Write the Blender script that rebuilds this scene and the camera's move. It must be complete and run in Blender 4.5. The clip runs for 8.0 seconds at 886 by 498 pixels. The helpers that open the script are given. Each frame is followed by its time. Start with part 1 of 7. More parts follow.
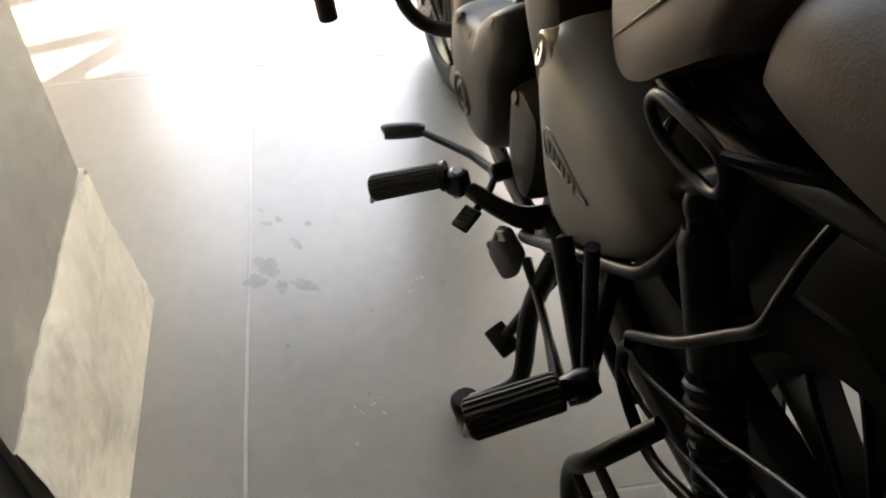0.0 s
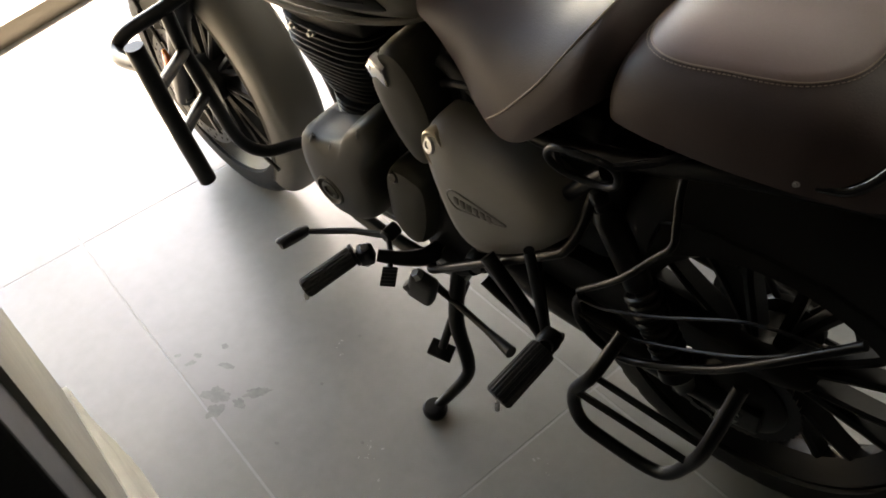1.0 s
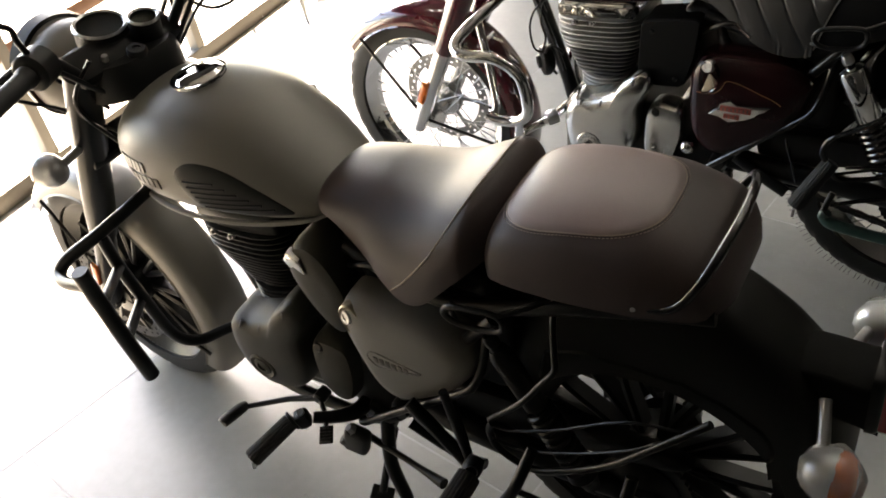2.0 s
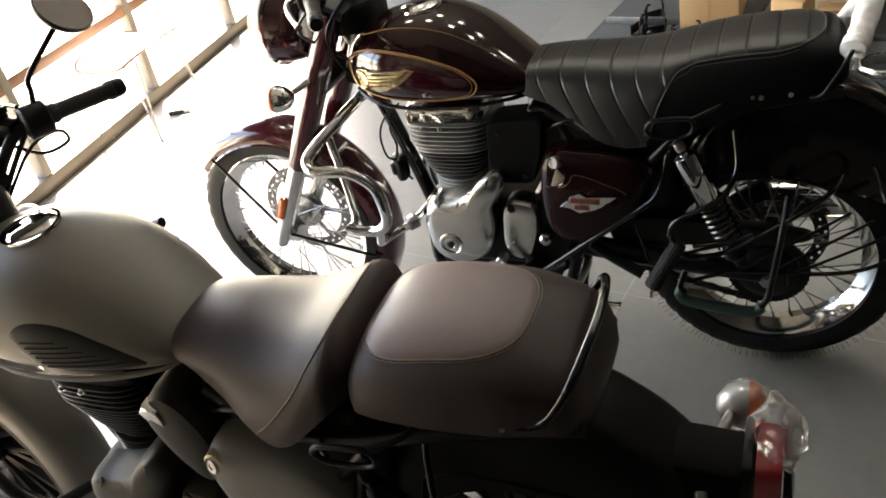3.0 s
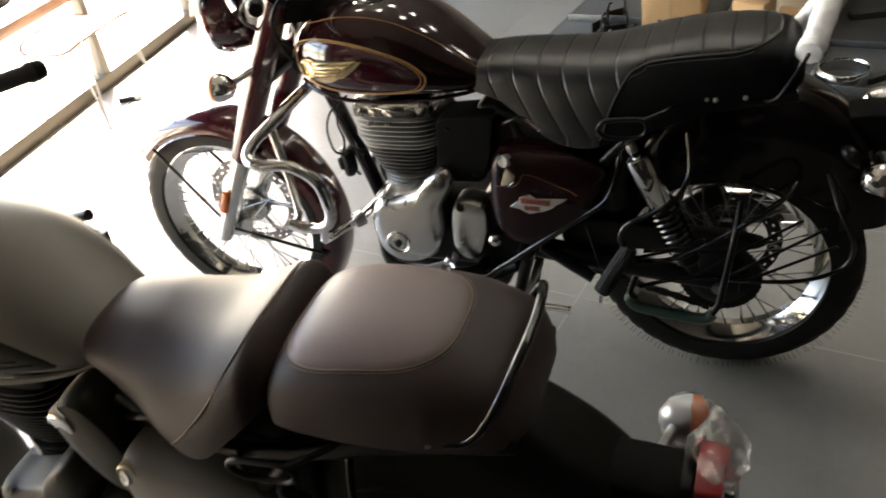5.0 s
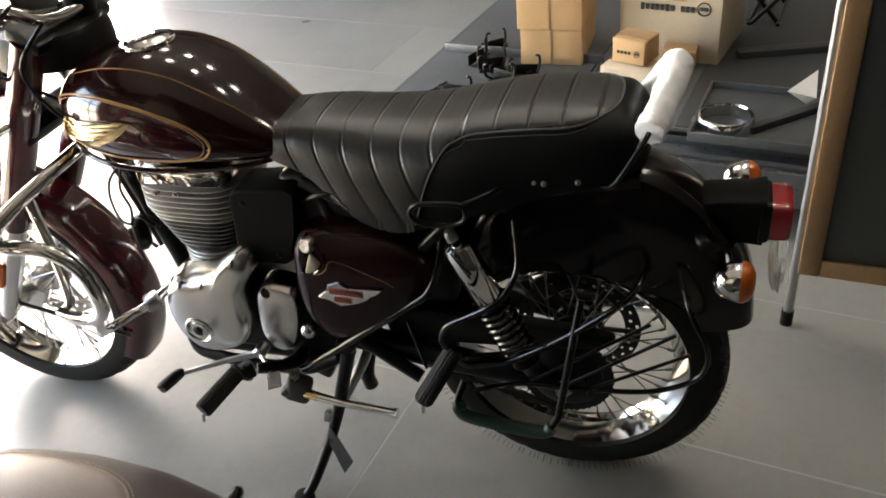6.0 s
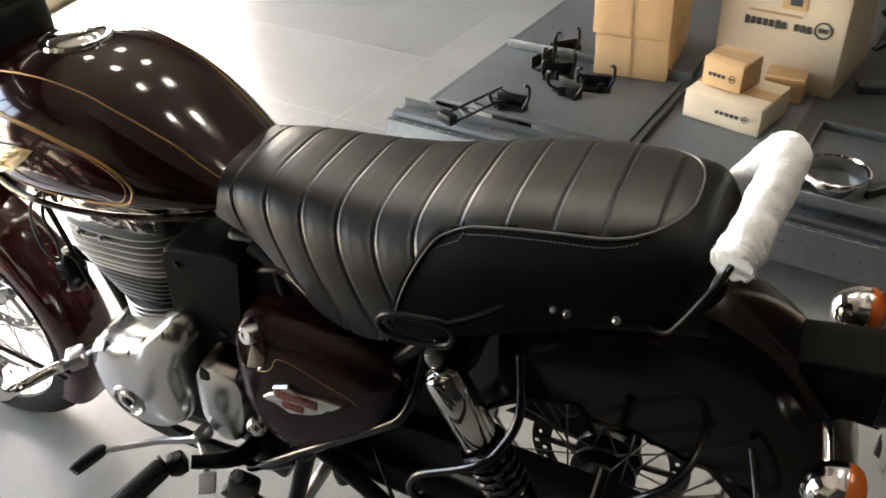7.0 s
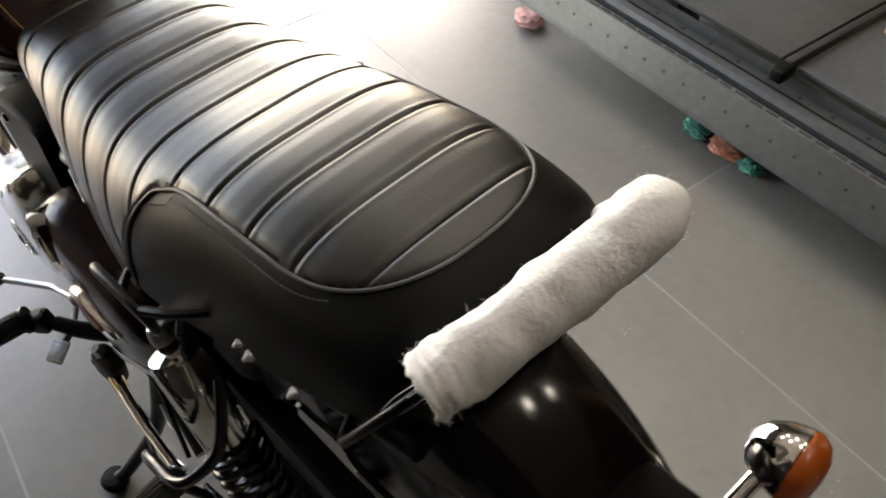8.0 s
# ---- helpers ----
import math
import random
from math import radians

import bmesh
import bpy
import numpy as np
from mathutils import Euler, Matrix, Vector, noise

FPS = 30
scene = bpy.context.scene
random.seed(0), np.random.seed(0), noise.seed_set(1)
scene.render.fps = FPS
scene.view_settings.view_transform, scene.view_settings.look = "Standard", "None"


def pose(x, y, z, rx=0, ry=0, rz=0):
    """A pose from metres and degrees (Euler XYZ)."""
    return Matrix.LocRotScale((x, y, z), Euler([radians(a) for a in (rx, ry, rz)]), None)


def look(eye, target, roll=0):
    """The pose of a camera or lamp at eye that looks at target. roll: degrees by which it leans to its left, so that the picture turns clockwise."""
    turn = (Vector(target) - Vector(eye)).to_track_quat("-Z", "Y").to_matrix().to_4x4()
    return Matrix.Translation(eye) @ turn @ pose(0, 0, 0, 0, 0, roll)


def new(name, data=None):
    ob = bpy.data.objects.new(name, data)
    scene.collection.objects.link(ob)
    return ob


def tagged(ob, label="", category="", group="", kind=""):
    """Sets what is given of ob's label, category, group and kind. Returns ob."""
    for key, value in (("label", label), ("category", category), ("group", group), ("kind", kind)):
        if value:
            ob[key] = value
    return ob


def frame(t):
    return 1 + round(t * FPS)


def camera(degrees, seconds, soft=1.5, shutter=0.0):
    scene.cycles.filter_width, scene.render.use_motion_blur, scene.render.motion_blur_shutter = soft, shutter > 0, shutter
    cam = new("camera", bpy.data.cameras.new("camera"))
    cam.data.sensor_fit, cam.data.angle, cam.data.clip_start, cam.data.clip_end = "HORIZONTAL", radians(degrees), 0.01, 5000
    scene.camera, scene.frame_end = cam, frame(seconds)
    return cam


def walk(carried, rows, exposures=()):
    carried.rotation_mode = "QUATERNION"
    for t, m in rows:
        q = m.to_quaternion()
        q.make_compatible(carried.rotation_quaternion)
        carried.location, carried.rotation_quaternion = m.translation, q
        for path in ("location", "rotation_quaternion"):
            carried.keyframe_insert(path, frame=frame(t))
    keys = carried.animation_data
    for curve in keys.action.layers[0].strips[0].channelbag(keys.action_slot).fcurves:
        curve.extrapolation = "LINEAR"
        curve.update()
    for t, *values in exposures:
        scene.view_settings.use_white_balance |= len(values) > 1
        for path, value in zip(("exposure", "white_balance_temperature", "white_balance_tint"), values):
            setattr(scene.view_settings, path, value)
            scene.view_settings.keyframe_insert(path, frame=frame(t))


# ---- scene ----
cam = camera(55.19, 8.0, soft=1.7, shutter=0.15)
ROWS = [
    (0.0, 1.2901, -1.5028, 1.1244, 44.303, 0.406, 72.914),
    (0.5, 1.2630, -1.6741, 1.2405, 45.621, 4.194, 51.853),
    (1.0, 1.3312, -1.8419, 1.4148, 44.276, 6.264, 41.801),
    (1.5, 1.4061, -1.9365, 1.5627, 49.137, 7.051, 36.612),
    (2.0, 1.4479, -1.9502, 1.5900, 52.427, 9.138, 31.397),
    (2.2, 1.4577, -1.9213, 1.5962, 53.337, 9.332, 29.148),
    (3.3, 1.4651, -1.8770, 1.6235, 57.476, 9.009, 19.862),
    (3.5, 1.4582, -1.8730, 1.6135, 57.881, 8.272, 19.655),
    (4.0, 1.4294, -1.8993, 1.5845, 57.039, 7.075, 23.866),
    (4.5, 1.4221, -1.9083, 1.5873, 56.277, 7.466, 26.776),
    (5.0, 1.4816, -1.8050, 1.5826, 56.011, 7.582, 19.941),
    (5.2, 1.5094, -1.7092, 1.5612, 56.045, 7.200, 16.908),
    (6.3, 1.6201, -1.2367, 1.4959, 55.905, 4.730, 16.600),
    (6.5, 1.6129, -1.1326, 1.4491, 56.556, 4.244, 18.476),
    (7.0, 1.5595, -0.8868, 1.4501, 53.952, 2.509, 23.599),
    (7.5, 1.7028, -0.5986, 1.4025, 48.572, 2.172, 35.792),
    (8.0, 1.7735, -0.2934, 1.3560, 42.228, 2.878, 46.194),
]
EXPOSURES = [(0.0, 4.95, 9400, 14), (0.5, 4.6, 9400, 13), (1.2, 4.65, 9050, 14), (2.2, 4.7, 8800, 14), (5.2, 4.6, 8750, 14), (6.5, 5.0, 8950, 15), (7.5, 5.0, 8950, 15), (8.0, 4.45, 9250, 17)]
walk(cam, [(t, pose(x, y, z, rx, ry, rz)) for t, x, y, z, rx, ry, rz in ROWS], EXPOSURES)

# ---- axes of the building: u along the tiles' long side, v across, turned a little against the bikes ----
YAW = -8.8
HOUSE = pose(0, 0, 0, 0, 0, YAW)


def front_u(v):
    """The line of the glazed front, which stands askew to the tiles."""
    return -1.895 - 0.28 * (v - 0.39)


# ---- light: slanting sun and sky outside the glazed front, and two rows of ceiling lamps ----
LAMPS = 2.8
world = bpy.data.worlds.new("sky")
scene.world = world
world.use_nodes = True
wn = world.node_tree.nodes
sky = wn.new("ShaderNodeTexSky")
sky.sky_type = 'NISHITA'
sky.sun_disc = False
SUN_EL = 45.1
SUN_AZ = 180.0 + YAW - 43.8
sky.sun_elevation = radians(SUN_EL)
sky.sun_rotation = radians(90 - SUN_AZ)
wn["Background"].inputs[1].default_value = 0.14
world.node_tree.links.new(sky.outputs[0], wn["Background"].inputs[0])
sun = new("sun", bpy.data.lights.new("sun", 'SUN'))
sun.data.energy = 4.5
sun.data.angle = radians(0.6)
sun.data.color = (1.0, 0.955, 0.88)
ca, ce = radians(SUN_AZ), radians(SUN_EL)
sun.matrix_world = look((20 * math.cos(ca) * math.cos(ce), 20 * math.sin(ca) * math.cos(ce), 20 * math.sin(ce)), (0, 0, 0))


# ---- materials ----
def mat(name, base, rough=0.5, metal=0.0, vary=0.15, scale=6.0, grain=60.0, bump=0.1, coat=0.0, spec=0.5, per_piece=0.0, rvary=0.12, dist=0.002):
    m = bpy.data.materials.new(name)
    m.use_nodes = True
    nt = m.node_tree
    n, l = nt.nodes, nt.links
    b = n["Principled BSDF"]
    b.inputs["Metallic"].default_value = metal
    b.inputs["Coat Weight"].default_value = coat
    b.inputs["Coat Roughness"].default_value = 0.06
    b.inputs["Specular IOR Level"].default_value = spec
    tc = n.new("ShaderNodeTexCoord")
    big = n.new("ShaderNodeTexNoise")
    big.inputs["Scale"].default_value = scale
    big.inputs["Detail"].default_value = 6
    fine = n.new("ShaderNodeTexNoise")
    fine.inputs["Scale"].default_value = grain
    fine.inputs["Detail"].default_value = 4
    l.new(tc.outputs["Object"], big.inputs["Vector"])
    l.new(tc.outputs["Object"], fine.inputs["Vector"])
    mix = n.new("ShaderNodeMath")
    mix.operation = 'MULTIPLY_ADD'
    l.new(big.outputs[0], mix.inputs[0])
    mix.inputs[1].default_value = 0.7
    part_ = n.new("ShaderNodeMath")
    part_.operation = 'MULTIPLY'
    l.new(fine.outputs[0], part_.inputs[0])
    part_.inputs[1].default_value = 0.3
    l.new(part_.outputs[0], mix.inputs[2])
    last = mix.outputs[0]
    if per_piece:
        oi = n.new("ShaderNodeObjectInfo")
        add = n.new("ShaderNodeMath")
        add.operation = 'MULTIPLY_ADD'
        l.new(oi.outputs["Random"], add.inputs[0])
        add.inputs[1].default_value = per_piece
        l.new(last, add.inputs[2])
        last = add.outputs[0]
    ramp = n.new("ShaderNodeValToRGB")
    ramp.color_ramp.elements[0].position = 0.25
    ramp.color_ramp.elements[1].position = 0.75
    ramp.color_ramp.elements[0].color = (*[c * (1 - vary) for c in base], 1)
    ramp.color_ramp.elements[1].color = (*[min(1, c * (1 + vary)) for c in base], 1)
    l.new(last, ramp.inputs[0])
    l.new(ramp.outputs[0], b.inputs["Base Color"])
    rr = n.new("ShaderNodeMath")
    rr.operation = 'MULTIPLY_ADD'
    l.new(big.outputs[0], rr.inputs[0])
    rr.inputs[1].default_value = rvary
    rr.inputs[2].default_value = max(0.02, rough - rvary / 2)
    l.new(rr.outputs[0], b.inputs["Roughness"])
    if bump:
        bp = n.new("ShaderNodeBump")
        bp.inputs["Strength"].default_value = bump
        bp.inputs["Distance"].default_value = dist
        l.new(fine.outputs[0], bp.inputs["Height"])
        l.new(bp.outputs[0], b.inputs["Normal"])
    return m


M_KHAKI = mat("matte_khaki_paint", (0.146, 0.139, 0.124), 0.44, 0.22, 0.06, 4, 300, 0.03)
M_KHAKI_ENG = mat("matte_bronze_engine", (0.020, 0.0188, 0.0135), 0.50, 0.10, 0.12, 8, 200, 0.06, spec=0.25)
M_MAROON = mat("maroon_gloss_paint", (0.048, 0.0045, 0.008), 0.16, 0.0, 0.1, 5, 100, 0.0, coat=0.8, spec=0.3, rvary=0.05)
M_MAROON_MID = mat("deep_maroon_gloss_paint", (0.026, 0.003, 0.006), 0.13, 0.0, 0.08, 5, 100, 0.0, coat=1.0, spec=0.2, rvary=0.05)
M_MAROON_DARK = mat("dark_maroon_gloss_paint", (0.014, 0.0034, 0.0038), 0.13, 0.0, 0.08, 5, 100, 0.0, coat=0.45, spec=0.2, rvary=0.05)
# Maroon for the rear mudguard, with the shade round the wheel in its colour.
M_MAROON_SHADED = mat("maroon_gloss_paint_shaded", (0.0045, 0.0024, 0.0026), 0.14, 0.0, 0.08, 5, 100, 0.0, coat=0.0, spec=0.4, rvary=0.05)
M_BLACK_GLOSS = mat("black_gloss_enamel", (0.0045, 0.0045, 0.005), 0.14, 0.0, 0.2, 6, 80, 0.02, spec=0.45, rvary=0.06)
M_BLACK = mat("black_satin_enamel", (0.005, 0.005, 0.0053), 0.32, 0.0, 0.25, 8, 120, 0.06, spec=0.20)
M_BLACK_PLASTIC = mat("black_grained_plastic", (0.006, 0.006, 0.0064), 0.42, 0.0, 0.2, 10, 250, 0.15, spec=0.22)
M_CHROME = mat("chrome", (0.72, 0.72, 0.71), 0.07, 1.0, 0.03, 6, 80, 0.01, rvary=0.05)
M_ALU = mat("polished_aluminium", (0.58, 0.575, 0.56), 0.25, 1.0, 0.1, 9, 140, 0.08)
M_ALU_FIN = mat("aluminium_fin_edge", (0.38, 0.38, 0.37), 0.42, 0.9, 0.15, 9, 140, 0.1)
M_STEEL = mat("brushed_steel", (0.42, 0.42, 0.42), 0.32, 1.0, 0.12, 9, 200, 0.06)
M_RUBBER = mat("tyre_rubber", (0.009, 0.009, 0.009), 0.62, 0.0, 0.3, 9, 220, 0.3, spec=0.2)
M_PEG = mat("peg_rubber", (0.012, 0.012, 0.012), 0.6, 0.0, 0.25, 9, 220, 0.2)
M_BROWN = mat("brown_leatherette", (0.044, 0.0302, 0.0295), 0.50, 0.0, 0.16, 7, 420, 0.3, dist=0.0009, spec=0.30)
# Shaded copy of the bench leatherette: sheen and tone cut for its dark sides.
M_SEAT_SHADED = mat("black_leatherette_shaded", (0.0045, 0.0045, 0.005), 0.45, 0.0, 0.18, 7, 420, 0.22, dist=0.0008, spec=0.10)
M_SPRING = mat("dark_sprung_steel", (0.07, 0.07, 0.072), 0.22, 1.0, 0.1, 9, 200, 0.04)
# Steel wire darkened for the rear wheel, which sits in shade.
M_SPOKE_SHADED = mat("shaded_steel_wire", (0.14, 0.14, 0.14), 0.4, 1.0, 0.15, 9, 200, 0.04)
M_MATT_BLACK = mat("matt_black_plastic", (0.005, 0.005, 0.005), 0.55, 0.0, 0.2, 10, 250, 0.12, spec=0.05)
# Tank maroon dimmed for the left panel, imitating the seat's shadow on it.
M_MAROON_PANEL_SHADED = mat("maroon_paint_shaded_panel", (0.012, 0.0032, 0.0036), 0.20, 0.0, 0.08, 5, 100, 0.0, spec=0.2, rvary=0.05)
M_SEAT = mat("black_leatherette", (0.0048, 0.0048, 0.0052), 0.38, 0.0, 0.18, 7, 420, 0.22, dist=0.0008, spec=0.52)
M_BROWN_PANEL = mat("smooth_brown_leather_panel", (0.170, 0.124, 0.118), 0.44, 0.0, 0.14, 7, 520, 0.22, dist=0.0007, spec=0.4)
M_THREAD_GREY = mat("grey_seat_thread", (0.10, 0.10, 0.10), 0.7, 0.0, 0.1, 20, 200, 0.1)
M_THREAD = mat("seat_thread", (0.27, 0.21, 0.175), 0.7, 0.0, 0.1, 20, 200, 0.1)
M_PIPING = mat("grey_piping", (0.09, 0.09, 0.09), 0.4, 0.0, 0.1, 20, 200, 0.05)
M_GOLD = mat("gold_pinstripe", (0.34, 0.19, 0.07), 0.3, 0.3, 0.1, 20, 100, 0.0)
M_BADGE = mat("brass_badge", (0.72, 0.56, 0.33), 0.2, 1.0, 0.1, 20, 120, 0.05)
M_BADGE_RED = mat("badge_red_enamel", (0.20, 0.035, 0.025), 0.3, 0.0, 0.1, 20, 120, 0.0, coat=0.5)
M_AMBER = mat("amber_lens", (0.50, 0.10, 0.015), 0.2, 0.0, 0.1, 20, 120, 0.05, coat=0.5)
M_RED = mat("red_lens", (0.30, 0.012, 0.02), 0.15, 0.0, 0.1, 20, 120, 0.05, coat=0.8)
M_CLOTH = mat("white_cotton_wrap", (0.82, 0.82, 0.83), 0.95, 0.0, 0.06, 12, 220, 0.5, dist=0.003)
M_TILE = mat("grey_slate_tile", (0.180, 0.173, 0.159), 0.28, 0.0, 0.24, 2.6, 35, 0.05, per_piece=0.2, rvary=0.10, spec=0.5)
M_GROUT = mat("pale_grout", (0.30, 0.293, 0.275), 0.5, 0.0, 0.2, 5, 60, 0.3)
M_PLASTER = mat("grey_cement_plaster", (0.17, 0.167, 0.155), 0.8, 0.0, 0.25, 3, 30, 0.4)
M_SKIRT = mat("pale_cement_render", (0.52, 0.505, 0.44), 0.75, 0.0, 0.22, 5, 40, 0.35)
# Dark tone for an unseen wall, to keep light off the near sides.
M_WALL_NO_BOUNCE = mat("dark_wall_no_bounce", (0.03, 0.03, 0.032), 0.7, 0.0, 0.1, 2, 30, 0.15)
# Wall greys picked for bounce: the dark dims the room, the pale lifts reflections.
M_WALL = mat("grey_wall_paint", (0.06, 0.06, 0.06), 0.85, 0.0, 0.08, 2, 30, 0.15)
M_WALL_BOUNCE = mat("pale_grey_bounce_wall", (0.30, 0.30, 0.30), 0.8, 0.0, 0.08, 2, 30, 0.15)
M_CEIL = mat("pale_grey_ceiling", (0.22, 0.224, 0.23), 0.9, 0.0, 0.06, 2, 30, 0.1)
M_CONCRETE = mat("sunlit_concrete", (0.50, 0.49, 0.465), 0.9, 0.0, 0.15, 1.2, 25, 0.3)
M_FRAME = mat("aluminium_glazing_frame", (0.12, 0.108, 0.092), 0.5, 0.2, 0.12, 6, 90, 0.1)
M_RAILWOOD = mat("brown_mid_rail", (0.20, 0.10, 0.06), 0.5, 0.0, 0.15, 6, 90, 0.1)
M_PLATE = mat("grey_painted_steel_plate", (0.078, 0.083, 0.087), 0.42, 0.3, 0.42, 3, 50, 0.15)
M_PLATE_DARK = mat("dark_steel_channel", (0.035, 0.036, 0.038), 0.5, 0.3, 0.25, 5, 60, 0.2)
M_CARD = mat("brown_cardboard", (0.46, 0.28, 0.14), 0.85, 0.0, 0.1, 5, 90, 0.25)
M_CARD_PALE = mat("pale_cardboard", (0.50, 0.40, 0.29), 0.85, 0.0, 0.1, 5, 90, 0.25)
M_INK = mat("black_ink", (0.03, 0.03, 0.03), 0.8, 0.0, 0.1, 9, 90, 0.0)
M_TAPE = mat("brown_tape", (0.34, 0.20, 0.10), 0.35, 0.0, 0.1, 5, 60, 0.05)
M_PAPER = mat("white_card", (0.70, 0.67, 0.63), 0.8, 0.0, 0.06, 9, 90, 0.1)
M_WOOD = mat("varnished_wood", (0.22, 0.125, 0.06), 0.45, 0.0, 0.25, 5, 70, 0.15)
M_BOARD = mat("chalkboard", (0.02, 0.022, 0.021), 0.45, 0.0, 0.25, 3, 40, 0.05)
M_GREEN = mat("green_plastic_sleeve", (0.009, 0.036, 0.029), 0.45, 0.0, 0.15, 9, 90, 0.1)
M_RAG = mat("mixed_rag_cloth", (0.42, 0.16, 0.10), 0.95, 0.0, 0.5, 25, 160, 0.6, dist=0.004)
M_RAG_PINK = mat("pink_rag_cloth", (0.55, 0.30, 0.27), 0.95, 0.0, 0.5, 25, 160, 0.6, dist=0.004)
M_RAG_GREEN = mat("green_rag_cloth", (0.05, 0.26, 0.20), 0.95, 0.0, 0.5, 25, 160, 0.6, dist=0.004)
M_FRONT_DISC = mat("bright_disc_steel", (0.26, 0.26, 0.255), 0.38, 1.0, 0.15, 9, 200, 0.06)
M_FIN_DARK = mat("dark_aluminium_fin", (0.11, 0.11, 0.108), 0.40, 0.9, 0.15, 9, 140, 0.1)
# Disc steel with the gloom inside the wheels put into its colour.
M_DISC_SHADED = mat("shaded_disc_steel", (0.055, 0.055, 0.055), 0.42, 1.0, 0.15, 9, 200, 0.06)
M_RECESS = mat("polished_bronze_recess", (0.42, 0.36, 0.26), 0.30, 0.7, 0.1, 12, 120, 0.03)
M_MIRROR = mat("mirror_glass", (0.35, 0.34, 0.33), 0.03, 1.0, 0.0, 5, 50, 0.0, rvary=0.0)


def stain(m, colour, scale, low, high, most):
    """Cloudy stains over the whole floor, from tile to tile."""
    n, l = m.node_tree.nodes, m.node_tree.links
    b = n["Principled BSDF"]
    where = n.new("ShaderNodeNewGeometry")
    for t in [x for x in n if x.bl_idname == "ShaderNodeTexNoise"]:
        l.new(where.outputs["Position"], t.inputs["Vector"])
    cloud = n.new("ShaderNodeTexNoise")
    cloud.inputs["Scale"].default_value = scale
    cloud.inputs["Detail"].default_value = 9
    cloud.inputs["Roughness"].default_value = 0.68
    cloud.inputs["Distortion"].default_value = 0.6
    l.new(where.outputs["Position"], cloud.inputs["Vector"])
    amount = n.new("ShaderNodeMapRange")
    amount.inputs["From Min"].default_value = low
    amount.inputs["From Max"].default_value = high
    amount.inputs["To Max"].default_value = most
    l.new(cloud.outputs[0], amount.inputs["Value"])
    mix = n.new("ShaderNodeMix")
    mix.data_type = 'RGBA'
    l.new(amount.outputs[0], mix.inputs["Factor"])
    l.new(b.inputs["Base Color"].links[0].from_socket, mix.inputs["A"])
    mix.inputs["B"].default_value = (*colour, 1)
    l.new(mix.outputs["Result"], b.inputs["Base Color"])
    rough = n.new("ShaderNodeMath")
    rough.operation = 'MULTIPLY_ADD'
    l.new(amount.outputs[0], rough.inputs[0])
    rough.inputs[1].default_value = 0.12
    l.new(b.inputs["Roughness"].links[0].from_socket, rough.inputs[2])
    l.new(rough.outputs[0], b.inputs["Roughness"])


stain(M_TILE, (0.30, 0.285, 0.255), 2.4, 0.22, 0.90, 0.40)
stain(M_PLASTER, (0.30, 0.29, 0.25), 4.0, 0.50, 0.68, 0.6)
stain(M_SKIRT, (0.24, 0.235, 0.215), 7.0, 0.50, 0.70, 0.7)


def glass(name, tint=(1, 1, 1), rough=0.0, clear=1.0, ior=1.2):
    m = bpy.data.materials.new(name)
    m.use_nodes = True
    b = m.node_tree.nodes["Principled BSDF"]
    b.inputs["Base Color"].default_value = (*tint, 1)
    b.inputs["Roughness"].default_value = rough
    b.inputs["Transmission Weight"].default_value = clear
    b.inputs["IOR"].default_value = ior
    return m


M_WRAP = glass("clear_plastic_wrap", (0.92, 0.92, 0.92), 0.22, 0.86, 1.12)
M_LENS = glass("lamp_glass", (0.97, 0.97, 0.97), 0.02)


# ---- mesh helpers ----
def part(name, bm, material, parent=None, label="", smooth=True):
    me = bpy.data.meshes.new(name)
    bmesh.ops.recalc_face_normals(bm, faces=bm.faces[:])
    if smooth:
        for f in bm.faces:
            f.smooth = True
        for e in bm.edges:
            if len(e.link_faces) == 2 and e.calc_face_angle(0) > 0.7:
                e.smooth = False
    bm.to_mesh(me)
    bm.free()
    me.materials.append(material)
    ob = new(name, me)
    if parent is not None:
        ob.parent = parent
    if label:
        ob["label"] = label
    return ob


def spline(pts, n=8, closed=False):
    """Points on a smooth curve through pts."""
    p = [Vector(q) for q in pts]
    k = len(p)
    out = []
    for i in range(k if closed else k - 1):
        a, b, c, d = (p[(i + j) % k] if closed else p[min(max(i + j, 0), k - 1)] for j in (-1, 0, 1, 2))
        for s in range(n):
            t = s / n
            out.append(0.5 * ((2 * b) + (c - a) * t + (2 * a - 5 * b + 4 * c - d) * t * t + (3 * b - a - 3 * c + d) * t ** 3))
    if not closed:
        out.append(p[-1].copy())
    return out


def add_tube(bm, pts, r, seg=10, closed=False, caps=True):
    """A swept round bar along pts; r may be a number or one per point."""
    pts = [Vector(p) for p in pts]
    k = len(pts)
    rr = list(r) if isinstance(r, (list, tuple)) else [r] * k
    tang = []
    for i in range(k):
        a = pts[(i - 1) % k] if closed else pts[max(i - 1, 0)]
        b = pts[(i + 1) % k] if closed else pts[min(i + 1, k - 1)]
        tang.append((b - a).normalized())
    nrm = tang[0].orthogonal().normalized()
    rings = []
    for i in range(k):
        nrm = (nrm - tang[i] * nrm.dot(tang[i])).normalized()
        bi = tang[i].cross(nrm)
        rings.append([bm.verts.new(pts[i] + (nrm * math.cos(t) + bi * math.sin(t)) * rr[i]) for t in [2 * math.pi * s / seg for s in range(seg)]])
    for i in range(k if closed else k - 1):
        a, b = rings[i], rings[(i + 1) % k]
        for s in range(seg):
            bm.faces.new((a[s], a[(s + 1) % seg], b[(s + 1) % seg], b[s]))
    if caps and not closed:
        bm.faces.new(rings[0][::-1])
        bm.faces.new(rings[-1])
    return bm


